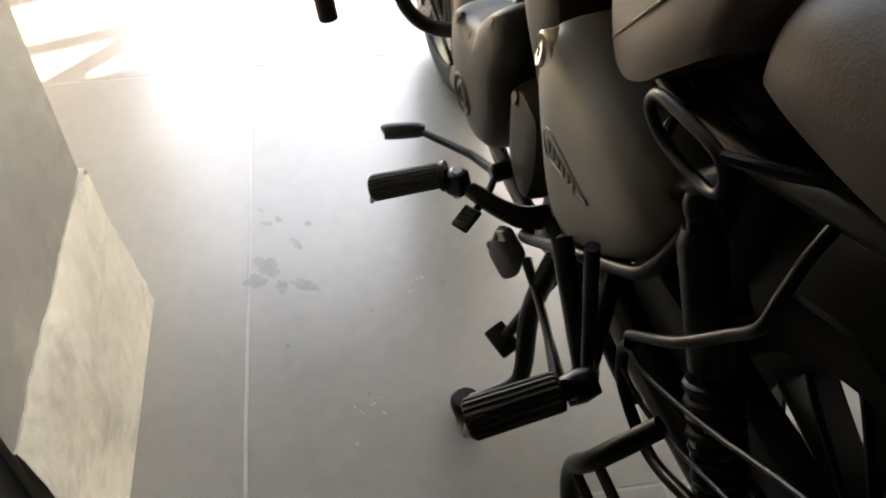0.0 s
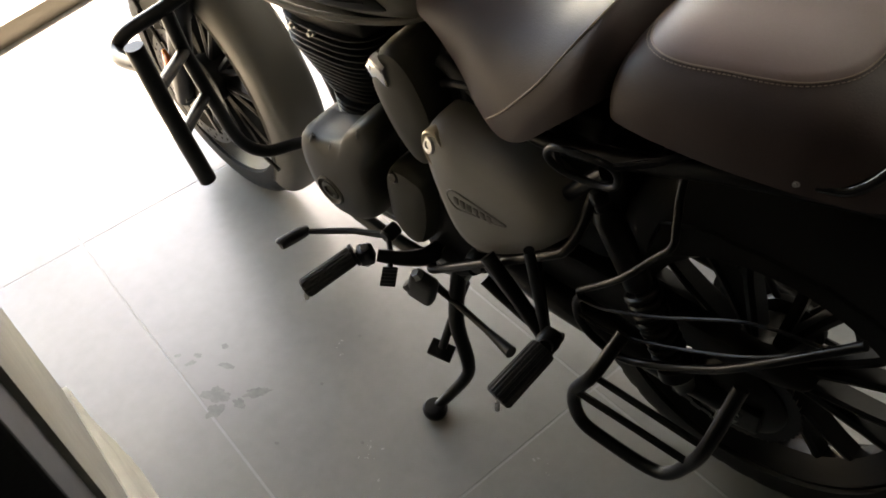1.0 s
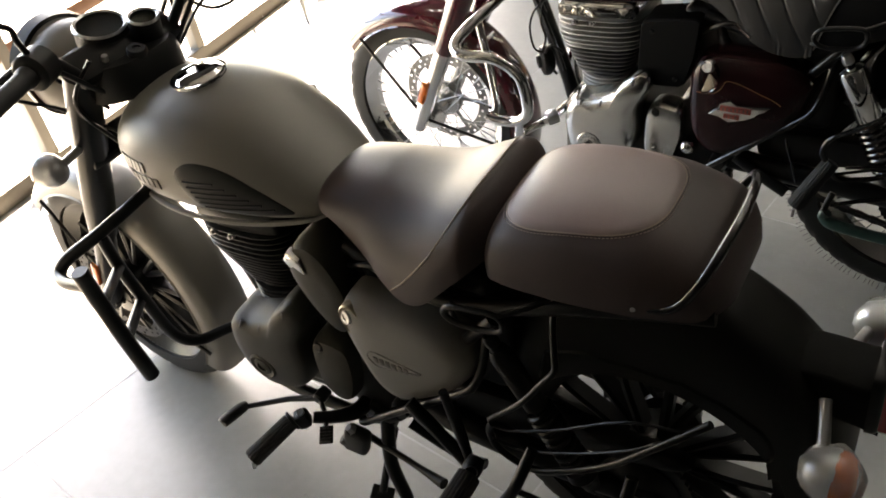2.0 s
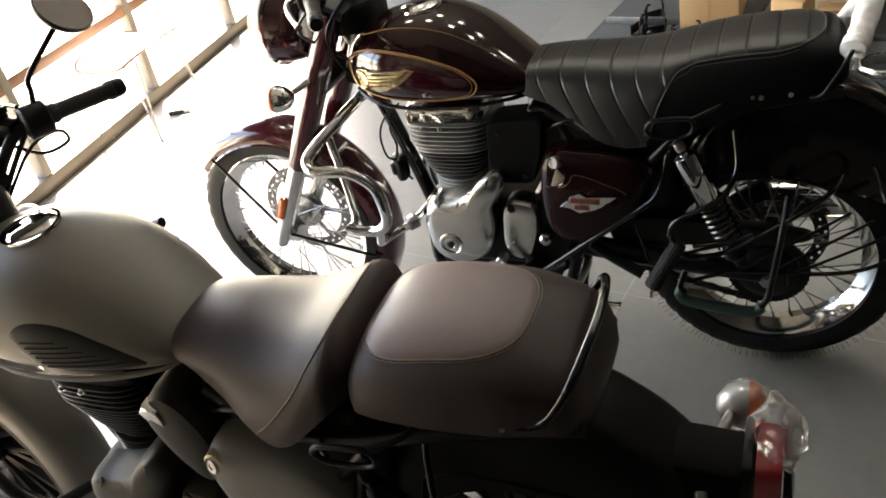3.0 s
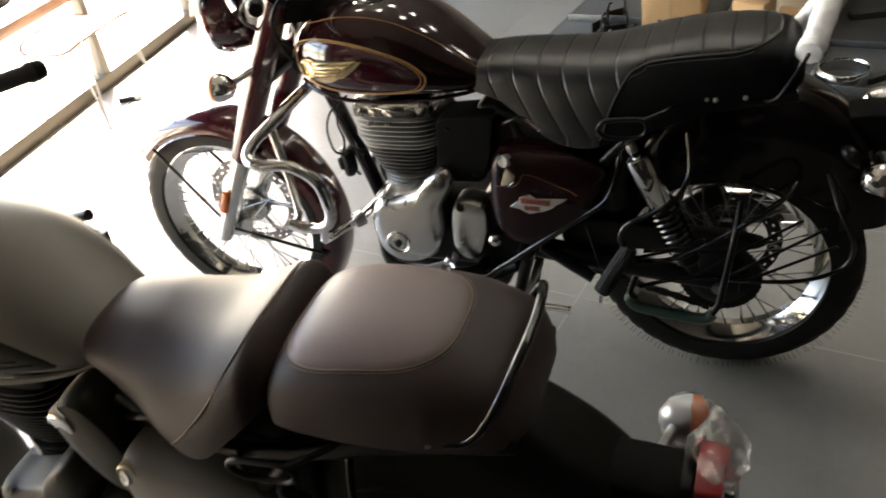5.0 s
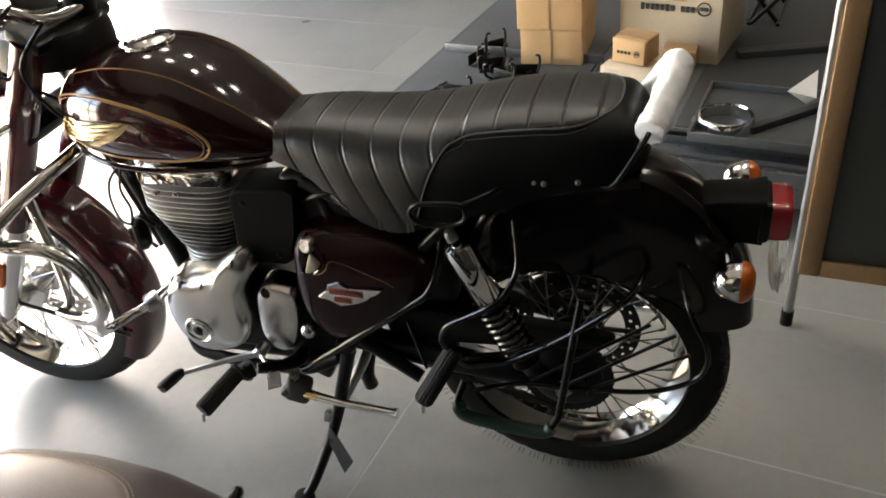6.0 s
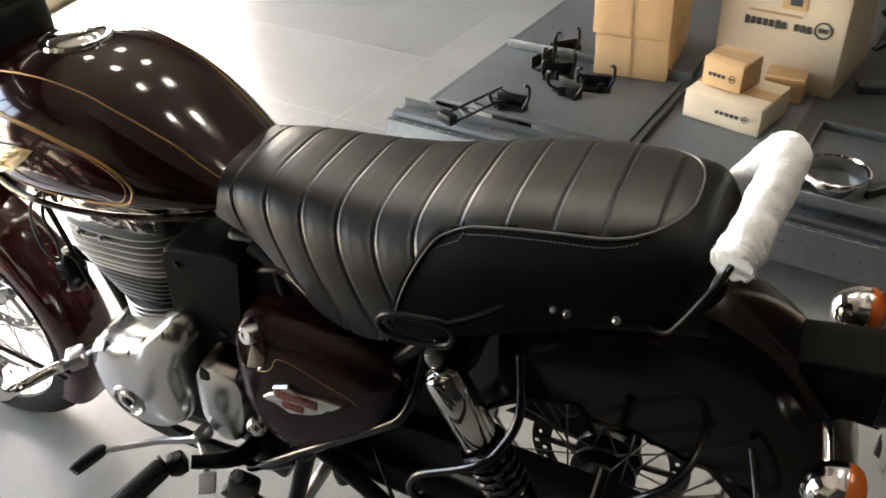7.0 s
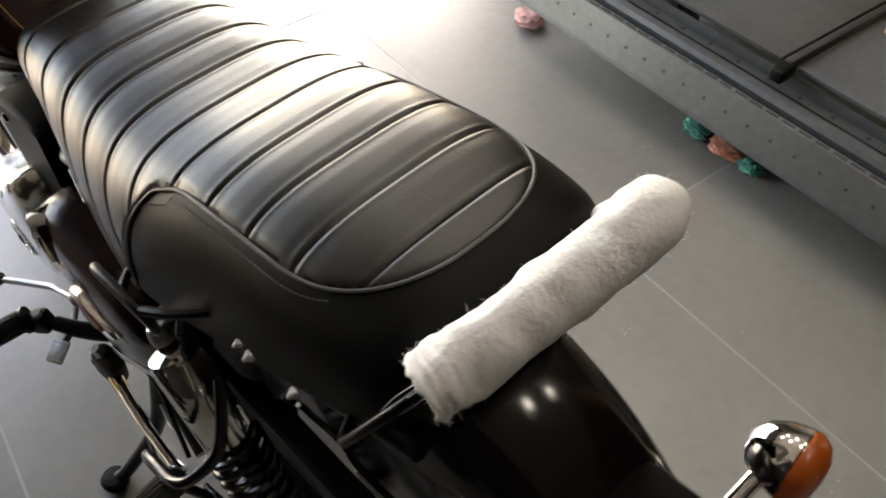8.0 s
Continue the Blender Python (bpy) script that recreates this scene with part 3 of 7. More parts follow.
def engine(bike, cover_mat, fin_mat, case_mat, head_mat):
    case = part("engine", box((0.40, 0.20, 0.20), pose(0.70, 0.0, 0.385), 0.03, 3), case_mat, bike)
    # left cover with its raised shoulder towards the cylinder
    out = [(0.530, 0.485), (0.520, 0.43), (0.532, 0.36), (0.575, 0.318), (0.635, 0.318), (0.690, 0.350), (0.722, 0.42), (0.728, 0.50), (0.765, 0.575), (0.745, 0.610), (0.70, 0.585), (0.665, 0.545), (0.60, 0.520), (0.555, 0.515)]
    part("engine_cover", dome(out, -0.085, -0.165, n=5, steps=((1.0, 0.0), (1.0, 0.45), (0.985, 0.66), (0.94, 0.84), (0.86, 0.95), (0.7, 1.0), (0.35, 1.03))), cover_mat, case)
    part("cover_cap", lathe([(0.034, -0.004), (0.034, 0.003), (0.030, 0.005), (0.027, 0.002), (0.022, 0.001), (0.020, 0.004), (0.013, 0.005), (0.011, 0.001), (0, 0.001)], (0.597, -0.165, 0.392), (0, -1, 0), 36), cover_mat, case)
    # dark oblong bolt recesses along the cover's shoulder
    for p, n in (((0.582, -0.1595, 0.509), (-0.03, -0.91, 0.41)), ((0.636, -0.161, 0.515), (-0.13, -0.93, 0.35)), ((0.725, -0.160, 0.582), (0.05, -0.99, 0.13))):
        n = Vector(n).normalized()
        p = Vector(p) - n * 0.0022
        up = Vector((0.28, 0, 0.96))
        up = (up - n * up.dot(n)).normalized() * 0.0085
        part("cover_slot", tube([p - up, p, p + up], [0.0050, 0.0060, 0.0050], 10, 3), M_INK, case)
    out = [(0.752, 0.500), (0.775, 0.522), (0.815, 0.520), (0.842, 0.500), (0.835, 0.42), (0.808, 0.350), (0.772, 0.338), (0.742, 0.375), (0.742, 0.44)]
    part("sprocket_cover", dome(out, -0.09, -0.150, n=5), cover_mat, case)
    part("cover_bolt", lathe([(0, 0.004), (0.008, 0.004), (0.012, 0.0), (0.014, -0.01)], (0.775, -0.149, 0.503), (0, -1, 0.3), 14), M_BLACK, case)
    # gearbox end and oil filter housing
    part("gearbox_cover", dome([(0.83, 0.52), (0.93, 0.50), (0.95, 0.40), (0.90, 0.31), (0.78, 0.29), (0.80, 0.40)], -0.06, -0.115, n=5), case_mat, case)
    part("sump", box((0.30, 0.17, 0.07), pose(0.66, 0, 0.285), 0.025, 3), case_mat, case)
    # cylinder, finned; the lower fins are shorter
    part("cylinder", lathe([(0, 0.50), (0.070, 0.50), (0.070, 0.72), (0, 0.72)], (0.603, 0, 0), (0, 0, 1), 32), case_mat, case)
    fins = 13
    for i in range(fins):
        f = i / (fins - 1)
        z = 0.550 + 0.0132 * i
        hx = 0.078 + (0.122 - 0.078) * min(1, f * 1.5)
        hy = 0.072 + (0.105 - 0.072) * min(1, f * 1.5)
        ring = [Vector((math.copysign(abs(math.cos(t)) ** 0.6, math.cos(t)) * hx, math.copysign(abs(math.sin(t)) ** 0.6, math.sin(t)) * hy, 0)) for t in [2 * math.pi * s / 40 for s in range(40)]]
        cx = 0.603 - 0.006 * (1 - f)
        rings = [[(cx + v.x * k, v.y * k, z + dz) for v in ring] for k, dz in ((0.6, -0.0022), (0.985, -0.0021), (1.0, -0.001), (1.0, 0.001), (0.985, 0.0021), (0.6, 0.0022))]
        # on the bright engine the first six of these fins are darker
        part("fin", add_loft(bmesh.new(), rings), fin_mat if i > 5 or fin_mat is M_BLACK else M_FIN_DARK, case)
    for i in range(4):
        z = 0.505 + 0.011 * i
        part("fin", lathe([(0.05, z - 0.003), (0.082, z - 0.002), (0.084, z), (0.082, z + 0.002), (0.05, z + 0.003)], (0.605, 0, 0), (0, 0, 1), 32), fin_mat, case)
    part("rocker_cover", dome_z([(0.495, -0.07), (0.52, -0.088), (0.60, -0.094), (0.685, -0.086), (0.705, -0.06), (0.705, 0.06), (0.685, 0.086), (0.60, 0.094), (0.52, 0.088), (0.495, 0.07)], 0.712, 0.758), head_mat, case)
    for x in (0.550, 0.597):
        part("cover_bolt", lathe([(0, 0.009), (0.0042, 0.009), (0.0042, 0.003), (0.007, 0.003), (0.007, -0.004), (0, -0.004)], (x, -0.103, 0.703), (0, -1, 0), 10), M_STEEL, case)
    return case


def dome_z(outline, z0, z1):
    """A moulded cap over an outline in (x, y)."""
    pts = spline([(x, y, 0) for x, y in outline], 4, True)
    c = sum(pts, Vector()) / len(pts)
    rings = [[(c.x + (p.x - c.x) * s, c.y + (p.y - c.y) * s, z0 + (z1 - z0) * h) for p in pts] for s, h in ((1, 0), (1, 0.5), (0.97, 0.8), (0.9, 0.97), (0.7, 1.0), (0.3, 1.0))]
    return add_loft(bmesh.new(), rings)


def frame_tubes(bike):
    f = part("frame", tube([(0.345, 0, 0.93), (0.40, 0, 0.86), (0.60, 0, 0.80), (0.84, 0, 0.78), (0.92, 0, 0.72)], 0.022, 12), M_BLACK, bike)
    part("head_stock", tube([(0.330, 0, 0.80), (0.392, 0, 0.955)], 0.030, 14, 1), M_BLACK, f)
    part("down_tube", tube([(0.352, 0, 0.85), (0.40, 0, 0.72), (0.47, 0, 0.48), (0.50, 0, 0.33)], 0.020, 12), M_BLACK, f)
    for s in (-1, 1):
        part("cradle_tube", tube([(0.49, s * 0.03, 0.40), (0.51, s * 0.09, 0.29), (0.58, s * 0.11, 0.265), (0.80, s * 0.12, 0.27), (0.90, s * 0.12, 0.32)], 0.014, 10), M_BLACK, f)
        part("seat_tube", tube([(0.92, s * 0.11, 0.33), (0.94, s * 0.12, 0.45), (0.95, s * 0.11, 0.60), (0.90, s * 0.07, 0.74)], 0.016, 10), M_BLACK, f)
        part("rear_rail", tube([(0.88, s * 0.09, 0.745), (1.05, s * 0.115, 0.705), (1.20, s * 0.125, 0.735), (1.36, s * 0.12, 0.782), (1.52, s * 0.10, 0.80)], 0.013, 10), M_BLACK, f)
        part("side_strut", tube([(0.95, s * 0.12, 0.42), (1.06, s * 0.13, 0.56), (1.19, s * 0.135, 0.715)], 0.012, 10), M_BLACK, f)
    return f


def inner_body(bike):
    """Airbox, battery box and throttle body between the engine, the side panels and the rear wheel."""
    body = part("inner_body", box((0.34, 0.19, 0.24), pose(1.01, 0, 0.60, 0, 4, 0), 0.03, 3), M_BLACK_PLASTIC, bike)
    part("throttle_body", tube([(0.70, 0.0, 0.635), (0.78, 0.0, 0.63), (0.86, 0.0, 0.625)], [0.036, 0.042, 0.05], 20, 4), M_BLACK, body)
    part("clamp_ring", lathe([(0.041, -0.006), (0.045, -0.006), (0.045, 0.006), (0.041, 0.006)], (0.765, 0, 0.631), (1, 0, -0.06), 24, True), M_BLACK, body)
    part("gearbox_shield", box((0.20, 0.17, 0.13), pose(0.90, 0, 0.435, 0, 6, 0), 0.03, 3), M_BLACK, body)
    part("wheel_well", add_loft(bmesh.new(), [[(x, y * w, z) for y, z in ((-0.075, 0.36), (-0.085, 0.47), (-0.085, 0.70), (0.085, 0.70), (0.085, 0.47), (0.075, 0.36))] for x, w in ((1.015, 0.9), (1.055, 1.0))]), M_BLACK_PLASTIC, body)
    part("battery_lead", tube([(0.87, -0.095, 0.70), (0.93, -0.115, 0.735), (1.00, -0.11, 0.74), (1.06, -0.10, 0.725)], 0.006, 8), M_BLACK, body)
    part("swingarm_pivot", lathe([(0, 0.15), (0.018, 0.15), (0.022, 0.14), (0.022, -0.14), (0.018, -0.15), (0, -0.15)], (0.93, 0, 0.375), (0, 1, 0), 20), M_BLACK, body)
    return body


def rear_end(bike, shock_cover, spring_mat):
    for s in (-1, 1):
        arm = part("swingarm", tube([(0.93, s * 0.10, 0.375), (1.08, s * 0.115, 0.365), (1.25, s * 0.115, 0.345), (1.41, s * 0.105, 0.318)], [0.028, 0.028, 0.026, 0.02], 14), M_BLACK, bike)
        part("axle_block", box((0.075, 0.018, 0.05), pose(1.40, s * 0.112, 0.318), 0.006), M_BLACK, arm)
        part("axle_nut", lathe([(0, 0.016), (0.012, 0.016), (0.013, 0.0), (0.02, 0.0), (0.02, -0.006), (0, -0.006)], (1.39, s * 0.124, 0.318), (0, s, 0), 16), M_STEEL, arm)
        top, bot = Vector((1.200, s * 0.165, 0.700)), Vector((1.335, s * 0.160, 0.395))
        d = (bot - top)
        sh = part("shock_absorber", tube([top, bot], 0.011, 12, 1), spring_mat, bike)
        a, b = top + d * 0.06, top + d * 0.44
        rs = 0.0285 if shock_cover is M_CHROME else 0.0195
        part("shock_shroud", lathe([(0, -0.004), (0.014, -0.004), (rs - 0.003, 0.002), (rs, 0.010), (rs, (b - a).length - 0.004), (rs - 0.003, (b - a).length), (0.0, (b - a).length)], a, d, 28), shock_cover, sh)
        part("shock_cap", lathe([(0, -0.014), (0.009, -0.012), (0.012, -0.005), (0.012, 0.006), (0.009, 0.012), (0, 0.012)], top, d, 20), M_STEEL if shock_cover is M_CHROME else M_BLACK, sh)
        c, e = top + d * 0.45, top + d * 0.83
        ax = d.normalized()
        e1 = Vector((0, 1, 0))
        e2 = ax.cross(e1).normalized()
        coil = []
        turns = 8
        for i in range(turns * 14 + 1):
            t = 2 * math.pi * i / 14
            coil.append(c + (e - c) * (i / (turns * 14)) + (e1 * math.cos(t) + e2 * math.sin(t)) * (rs + 0.0015))
        part("shock_spring", add_tube(bmesh.new(), coil, 0.0052, 8), spring_mat, sh)
        part("shock_foot", lathe([(0, -0.03), (0.026, -0.03), (0.028, -0.012), (0.018, 0.0), (0.014, 0.02), (0, 0.02)], bot - ax * 0.012, d, 20), M_BLACK, sh)
    cal = part("brake_caliper", box((0.10, 0.045, 0.06), pose(1.335, 0.098, 0.425, 0, -35, 0), 0.012, 3), M_BLACK, bike)
    part("caliper_cap", lathe([(0, 0.008), (0.020, 0.007), (0.022, 0.0), (0, 0.0)], (1.335, 0.121, 0.425), (0, 1, 0), 20), M_STEEL, cal)
    # chain run and rear sprocket on the left
    bm = bmesh.new()
    seg = 90
    rings = []
    for y in (-0.086, -0.080):
        rings.append([REAR + Vector(((0.098 if s % 2 else 0.0945) * math.cos(2 * math.pi * s / seg), y, (0.098 if s % 2 else 0.0945) * math.sin(2 * math.pi * s / seg))) for s in range(seg)])
    add_loft(bm, rings)
    spr = part("rear_sprocket", bm, M_BLACK, bike)
    part("sprocket_carrier", lathe([(0, -0.11), (0.04, -0.108), (0.062, -0.100), (0.075, -0.09), (0.075, -0.06), (0, -0.06)], REAR, (0, 1, 0), 32), M_BLACK, spr)
    for s in (1, -1):
        a = Vector((0.86, -0.083, 0.40 + s * 0.032))
        b = REAR + Vector((-0.02, -0.083, s * 0.096))
        n = 30
        bm = bmesh.new()
        for i in range(n):
            p = a + (b - a) * (i / n)
            q = a + (b - a) * ((i + 1.02) / n)
            mid = (p + q) / 2
            ang = math.degrees(math.atan2(-(b - a).z, (b - a).x))
            add_box(bm, ((q - p).length, 0.016 if i % 2 else 0.011, 0.011), Matrix.Translation(mid) @ pose(0, 0, 0, 0, ang, 0), 0)
        part("chain", bm, M_BLACK, bike)
    # chain guard
    part("chain_guard", dome([(1.02, 0.445), (1.10, 0.47), (1.30, 0.455), (1.46, 0.44), (1.47, 0.415), (1.30, 0.395), (1.10, 0.385), (1.02, 0.385)], -0.07, -0.105, n=4), M_BLACK_PLASTIC, bike)


def footpeg(bike, root, tip, r=0.0185, name="footpeg"):
    root, tip = Vector(root), Vector(tip)
    d = tip - root
    bm = bmesh.new()
    seg = 72
    ax = d.normalized()
    e1 = ax.orthogonal().normalized()
    e2 = ax.cross(e1)
    rings = []
    for f, k in ((0.0, 0.7), (0.02, 0.95), (0.06, 1.0), (0.5, 1.03), (0.88, 1.06), (0.96, 1.06), (1.0, 0.9)):
        ring = []
        for s in range(seg):
            t = 2 * math.pi * s / seg
            rr = r * k * (1.0 if (s % 4 < 2 or f > 0.97 or f < 0.01) else 0.87)
            ring.append(root + d * f + (e1 * math.cos(t) + e2 * math.sin(t)) * rr)
        rings.append(ring)
    peg = part(name, add_loft(bm, rings), M_PEG, bike, "ribbed black rubber footpeg", smooth=False)
    part("feeler", tube([tip - Vector((0, 0, 0.008)), tip + ax * 0.003 - Vector((0, 0, 0.026))], 0.004, 8, 1), M_STEEL, peg)
    return peg


def controls_left(bike, metal):
    """Footpegs, gear lever and its heel pad on the left; a peg on the right."""
    hanger = part("peg_bracket", tube([(0.812, -0.10, 0.315), (0.808, -0.145, 0.318), (0.785, -0.180, 0.330), (0.748, -0.208, 0.342)], [0.018, 0.017, 0.014, 0.012], 12), M_BLACK, bike)
    part("peg_clevis", box((0.030, 0.030, 0.034), pose(0.733, -0.222, 0.348, 0, -10, 40), 0.006), M_BLACK, hanger)
    part("clevis_pin", lathe([(0, 0.024), (0.007, 0.024), (0.008, 0.018), (0.006, 0.016), (0.006, -0.020), (0.009, -0.021), (0.009, -0.026), (0, -0.026)], (0.733, -0.222, 0.348), (0.1, 0, 1), 14), M_STEEL, hanger)
    part("peg_washer", lathe([(0.010, -0.003), (0.022, -0.003), (0.022, 0.003), (0.010, 0.003)], (0.722, -0.238, 0.355), (-0.42, -0.88, -0.2), 20, True), M_BLACK, hanger)
    footpeg(bike, (0.721, -0.240, 0.357), (0.682, -0.336, 0.330))
    footpeg(bike, (0.76, 0.21, 0.348), (0.72, 0.33, 0.335))
    # flat forged lever from the splined shaft to the toe rubber
    arm = [Vector(p) for p in ((0.735, -0.160, 0.345), (0.70, -0.166, 0.333), (0.647, -0.176, 0.319), (0.60, -0.205, 0.316), (0.562, -0.232, 0.316))]
    rings = []
    for i, p in enumerate(arm):
        h = 0.0085 - 0.0009 * i
        rings.append([p + Vector((0.0, 0.003, -h)), p + Vector((0.002, -0.003, -h)), p + Vector((0.002, -0.004, h * 0.8)), p + Vector((0.0, -0.001, h)), p + Vector((0.0, 0.003, h * 0.8))])
    lever = part("gear_lever", add_loft(bmesh.new(), rings), metal, bike)
    part("lever_boss", lathe([(0, 0.012), (0.010, 0.012), (0.014, 0.008), (0.014, -0.02), (0, -0.02)], (0.732, -0.160, 0.345), (0, -1, 0), 18), metal, lever)
    part("toe_rubber", tube([(0.566, -0.222, 0.316), (0.560, -0.240, 0.317), (0.552, -0.280, 0.320), (0.551, -0.286, 0.320)], [0.008, 0.0125, 0.0135, 0.0125, 0.009], 14, 3), M_PEG, lever)
    part("heel_stem", tube([(0.735, -0.166, 0.343), (0.757, -0.185, 0.335), (0.775, -0.206, 0.330), (0.786, -0.220, 0.334)], 0.0055, 8), metal, lever)
    pad = part("heel_plate", box((0.030, 0.036, 0.006), pose(0.796, -0.230, 0.336, 24, -6, 25), 0.0025), metal, lever)
    for k in range(5):
        part("pad_rib", box((0.026, 0.0025, 0.002), Matrix.Translation((0.796, -0.230, 0.336)) @ pose(0, 0, 0, 24, -6, 25) @ pose(0, -0.013 + 0.0065 * k, 0.0038), 0), metal, pad)


def stands(bike, lean, tip_mat):
    """Side stand out on the floor, centre stand folded up."""
    sl, cl = math.sin(radians(lean)), math.cos(radians(lean))

    def ground(x, y):
        # the floor in the bike's own axes, which lean
        return Vector((x, y * cl, -y * sl))
    foot = ground(0.82 if lean < 2 else 0.88, -0.272) + Vector((0, 0, 0.012))
    leg = [(0.933, -0.130, 0.363), (0.909, -0.145, 0.270), (0.885, -0.165, 0.176), (0.864, -0.190, 0.110), ground(0.835, -0.25) + Vector((0, 0, 0.03))] if lean < 2 else [(0.86, -0.12, 0.29), (0.875, -0.165, 0.20), (0.912, -0.19, 0.125), (0.915, -0.205, 0.09), (0.892, -0.235, 0.045)]
    st = part("side_stand", tube(leg + [foot], [0.016, 0.015, 0.013, 0.012, 0.010], 12), M_BLACK, bike)
    part("stand_foot", lathe([(0, -0.012), (0.022, -0.012), (0.025, -0.004), (0.025, 0.004), (0.02, 0.010), (0, 0.012)], foot, (0, sl, cl), 18), M_BLACK, st)
    part("stand_pivot", box((0.07, 0.03, 0.06), pose(0.85, -0.115, 0.295, 0, 25, 0), 0.01), M_BLACK, st)
    upright = lean < 2
    lever = [(0.835, -0.185, 0.262), (0.93, -0.195, 0.259), (1.02, -0.199, 0.259), (1.052, -0.200, 0.2575)] if upright else [(0.82, -0.15, 0.245), (0.92, -0.165, 0.240), (1.03, -0.190, 0.250)]
    cs = part("centre_stand", tube(lever, [0.0105, 0.0095, 0.0085, 0.0085, 0.0125] if upright else [0.0085, 0.0068, 0.0068, 0.0115], 14), tip_mat, bike)
    part("stand_stop", box((0.056, 0.032, 0.072), pose(0.818, -0.180, 0.270, 0, 18, 8), 0.012, 3), M_PEG, cs)
    part("stop_lug", box((0.030, 0.024, 0.030), pose(0.795, -0.186, 0.262, 10, 40, 12), 0.007, 2), M_PEG, cs)
    part("stop_bolt", lathe([(0, 0.010), (0.008, 0.010), (0.009, 0.0), (0.012, -0.004), (0, -0.004)], (0.816, -0.184, 0.308), (-0.2, -0.3, 1), 6), M_STEEL, cs)
    if upright:
        part("lever_band", tube([(0.838, -0.185, 0.262), (0.868, -0.189, 0.261)], [0.0112, 0.0108], 14, 2), M_BADGE, cs)
        part("stand_leg", tube([(0.938, -0.060, 0.295), (0.933, -0.080, 0.276), (0.893, -0.115, 0.202), (0.879, -0.140, 0.173)], 0.0125, 12), M_STEEL, cs)
        part("stand_leg", tube([(0.92, 0.06, 0.30), (0.899, 0.000, 0.183), (0.900, 0.000, 0.124)], [0.016, 0.017, 0.018], 12), M_BLACK, cs)
        part("stand_brace", tube([(0.977, -0.150, 0.412), (1.038, -0.155, 0.372), (1.104, -0.165, 0.339)], 0.0145, 12), M_BLACK, cs)
        part("spring_hook", tube([(0.923, -0.160, 0.244), (0.954, -0.165, 0.241), (0.963, -0.165, 0.231), (0.943, -0.165, 0.219), (0.916, -0.160, 0.219)], 0.0022, 8), M_STEEL, cs)
        bm = bmesh.new()
        tri_ = [(0.876, -0.190, 0.177), (0.929, -0.215, 0.092), (0.906, -0.220, 0.057), (0.873, -0.200, 0.124)]
        add_loft(bm, [[Vector(p) for p in tri_], [Vector(p) + Vector((0, 0.004, 0.001)) for p in tri_]])
        plate = part("stand_plate", bm, M_PLATE_DARK, st, smooth=False)
        for p in ((0.879, -0.198, 0.137), (0.896, -0.205, 0.111)):
            part("plate_hole", lathe([(0, 0.0015), (0.0035, 0.0015), (0.0042, 0.0), (0, -0.001)], p, (0, -1, 0.3), 12), M_INK, plate)
        part("stand_lug", box((0.016, 0.012, 0.034), pose(*(0.876, -0.185, 0.201), 0, 14, 0), 0.003), M_STEEL, st)
    else:
        part("stand_leg", tube([(0.90, -0.10, 0.27), (1.00, -0.09, 0.20), (1.06, -0.09, 0.20)], 0.012, 10), M_BLACK, cs)
        part("stand_leg", tube([(0.90, 0.10, 0.27), (1.00, 0.12, 0.19), (1.05, 0.14, 0.17)], 0.014, 10), M_BLACK, cs)
        part("stand_leg", tube([(0.95, -0.10, 0.36), (0.985, -0.02, 0.27), (1.02, 0.10, 0.19)], 0.014, 10), M_BLACK, cs)
        part("stand_pad", box((0.05, 0.035, 0.012), pose(0.852, -0.20, 0.12, 15, 20, 20), 0.004), M_BLACK, cs)
        part("pad_arm", tube([(0.87, -0.12, 0.26), (0.86, -0.16, 0.19), (0.852, -0.195, 0.125)], 0.009, 10), M_BLACK, cs)


def side_panel(bike, paint, side=-1, recess=None, out=None):
    out = out or [(0.890, 0.660), (0.902, 0.685), (0.928, 0.694), (0.98, 0.684), (1.08, 0.668), (1.145, 0.635), (1.150, 0.595), (1.10, 0.530), (1.02, 0.468), (0.965, 0.448), (0.925, 0.475), (0.900, 0.55), (0.887, 0.62)]
    y0, y1 = side * 0.10, side * 0.178
    p = part("side_panel", dome(out, y0, y1, n=6, steps=((1.0, 0.0), (1.0, 0.4), (0.985, 0.62), (0.95, 0.8), (0.88, 0.92), (0.7, 1.0), (0.35, 1.04))), paint, bike)
    if side < 0:
        part("panel_lock", lathe([(0, 0.006), (0.005, 0.006), (0.006, 0.008), (0.013, 0.008), (0.015, 0.003), (0.015, -0.012), (0, -0.012)], (0.913, -0.177 if recess is M_MAROON_MID else -0.170, 0.659), (-0.3, -1, 0.25), 24), M_STEEL, p, "round steel key lock")
        part("lock_recess", dome([(0.898, 0.665), (0.913, 0.672), (0.932, 0.661), (0.940, 0.637), (0.934, 0.608), (0.916, 0.590), (0.896, 0.590), (0.890, 0.623)] if recess is M_MAROON_MID else [(0.898, 0.664), (0.908, 0.684), (0.926, 0.688), (0.941, 0.670), (0.947, 0.640), (0.940, 0.618), (0.918, 0.614), (0.901, 0.630)] if recess else [(0.900, 0.668), (0.913, 0.682), (0.930, 0.668), (0.940, 0.630), (0.934, 0.610), (0.915, 0.622)], -0.150, -0.1825 if recess is M_MAROON_MID else -0.1765 if recess else -0.1715, n=4, steps=((1.0, 0.0), (1.0, 0.9), (0.92, 1.0), (0.8, 0.9), (0.5, 0.75))), recess or paint, p)
    return p


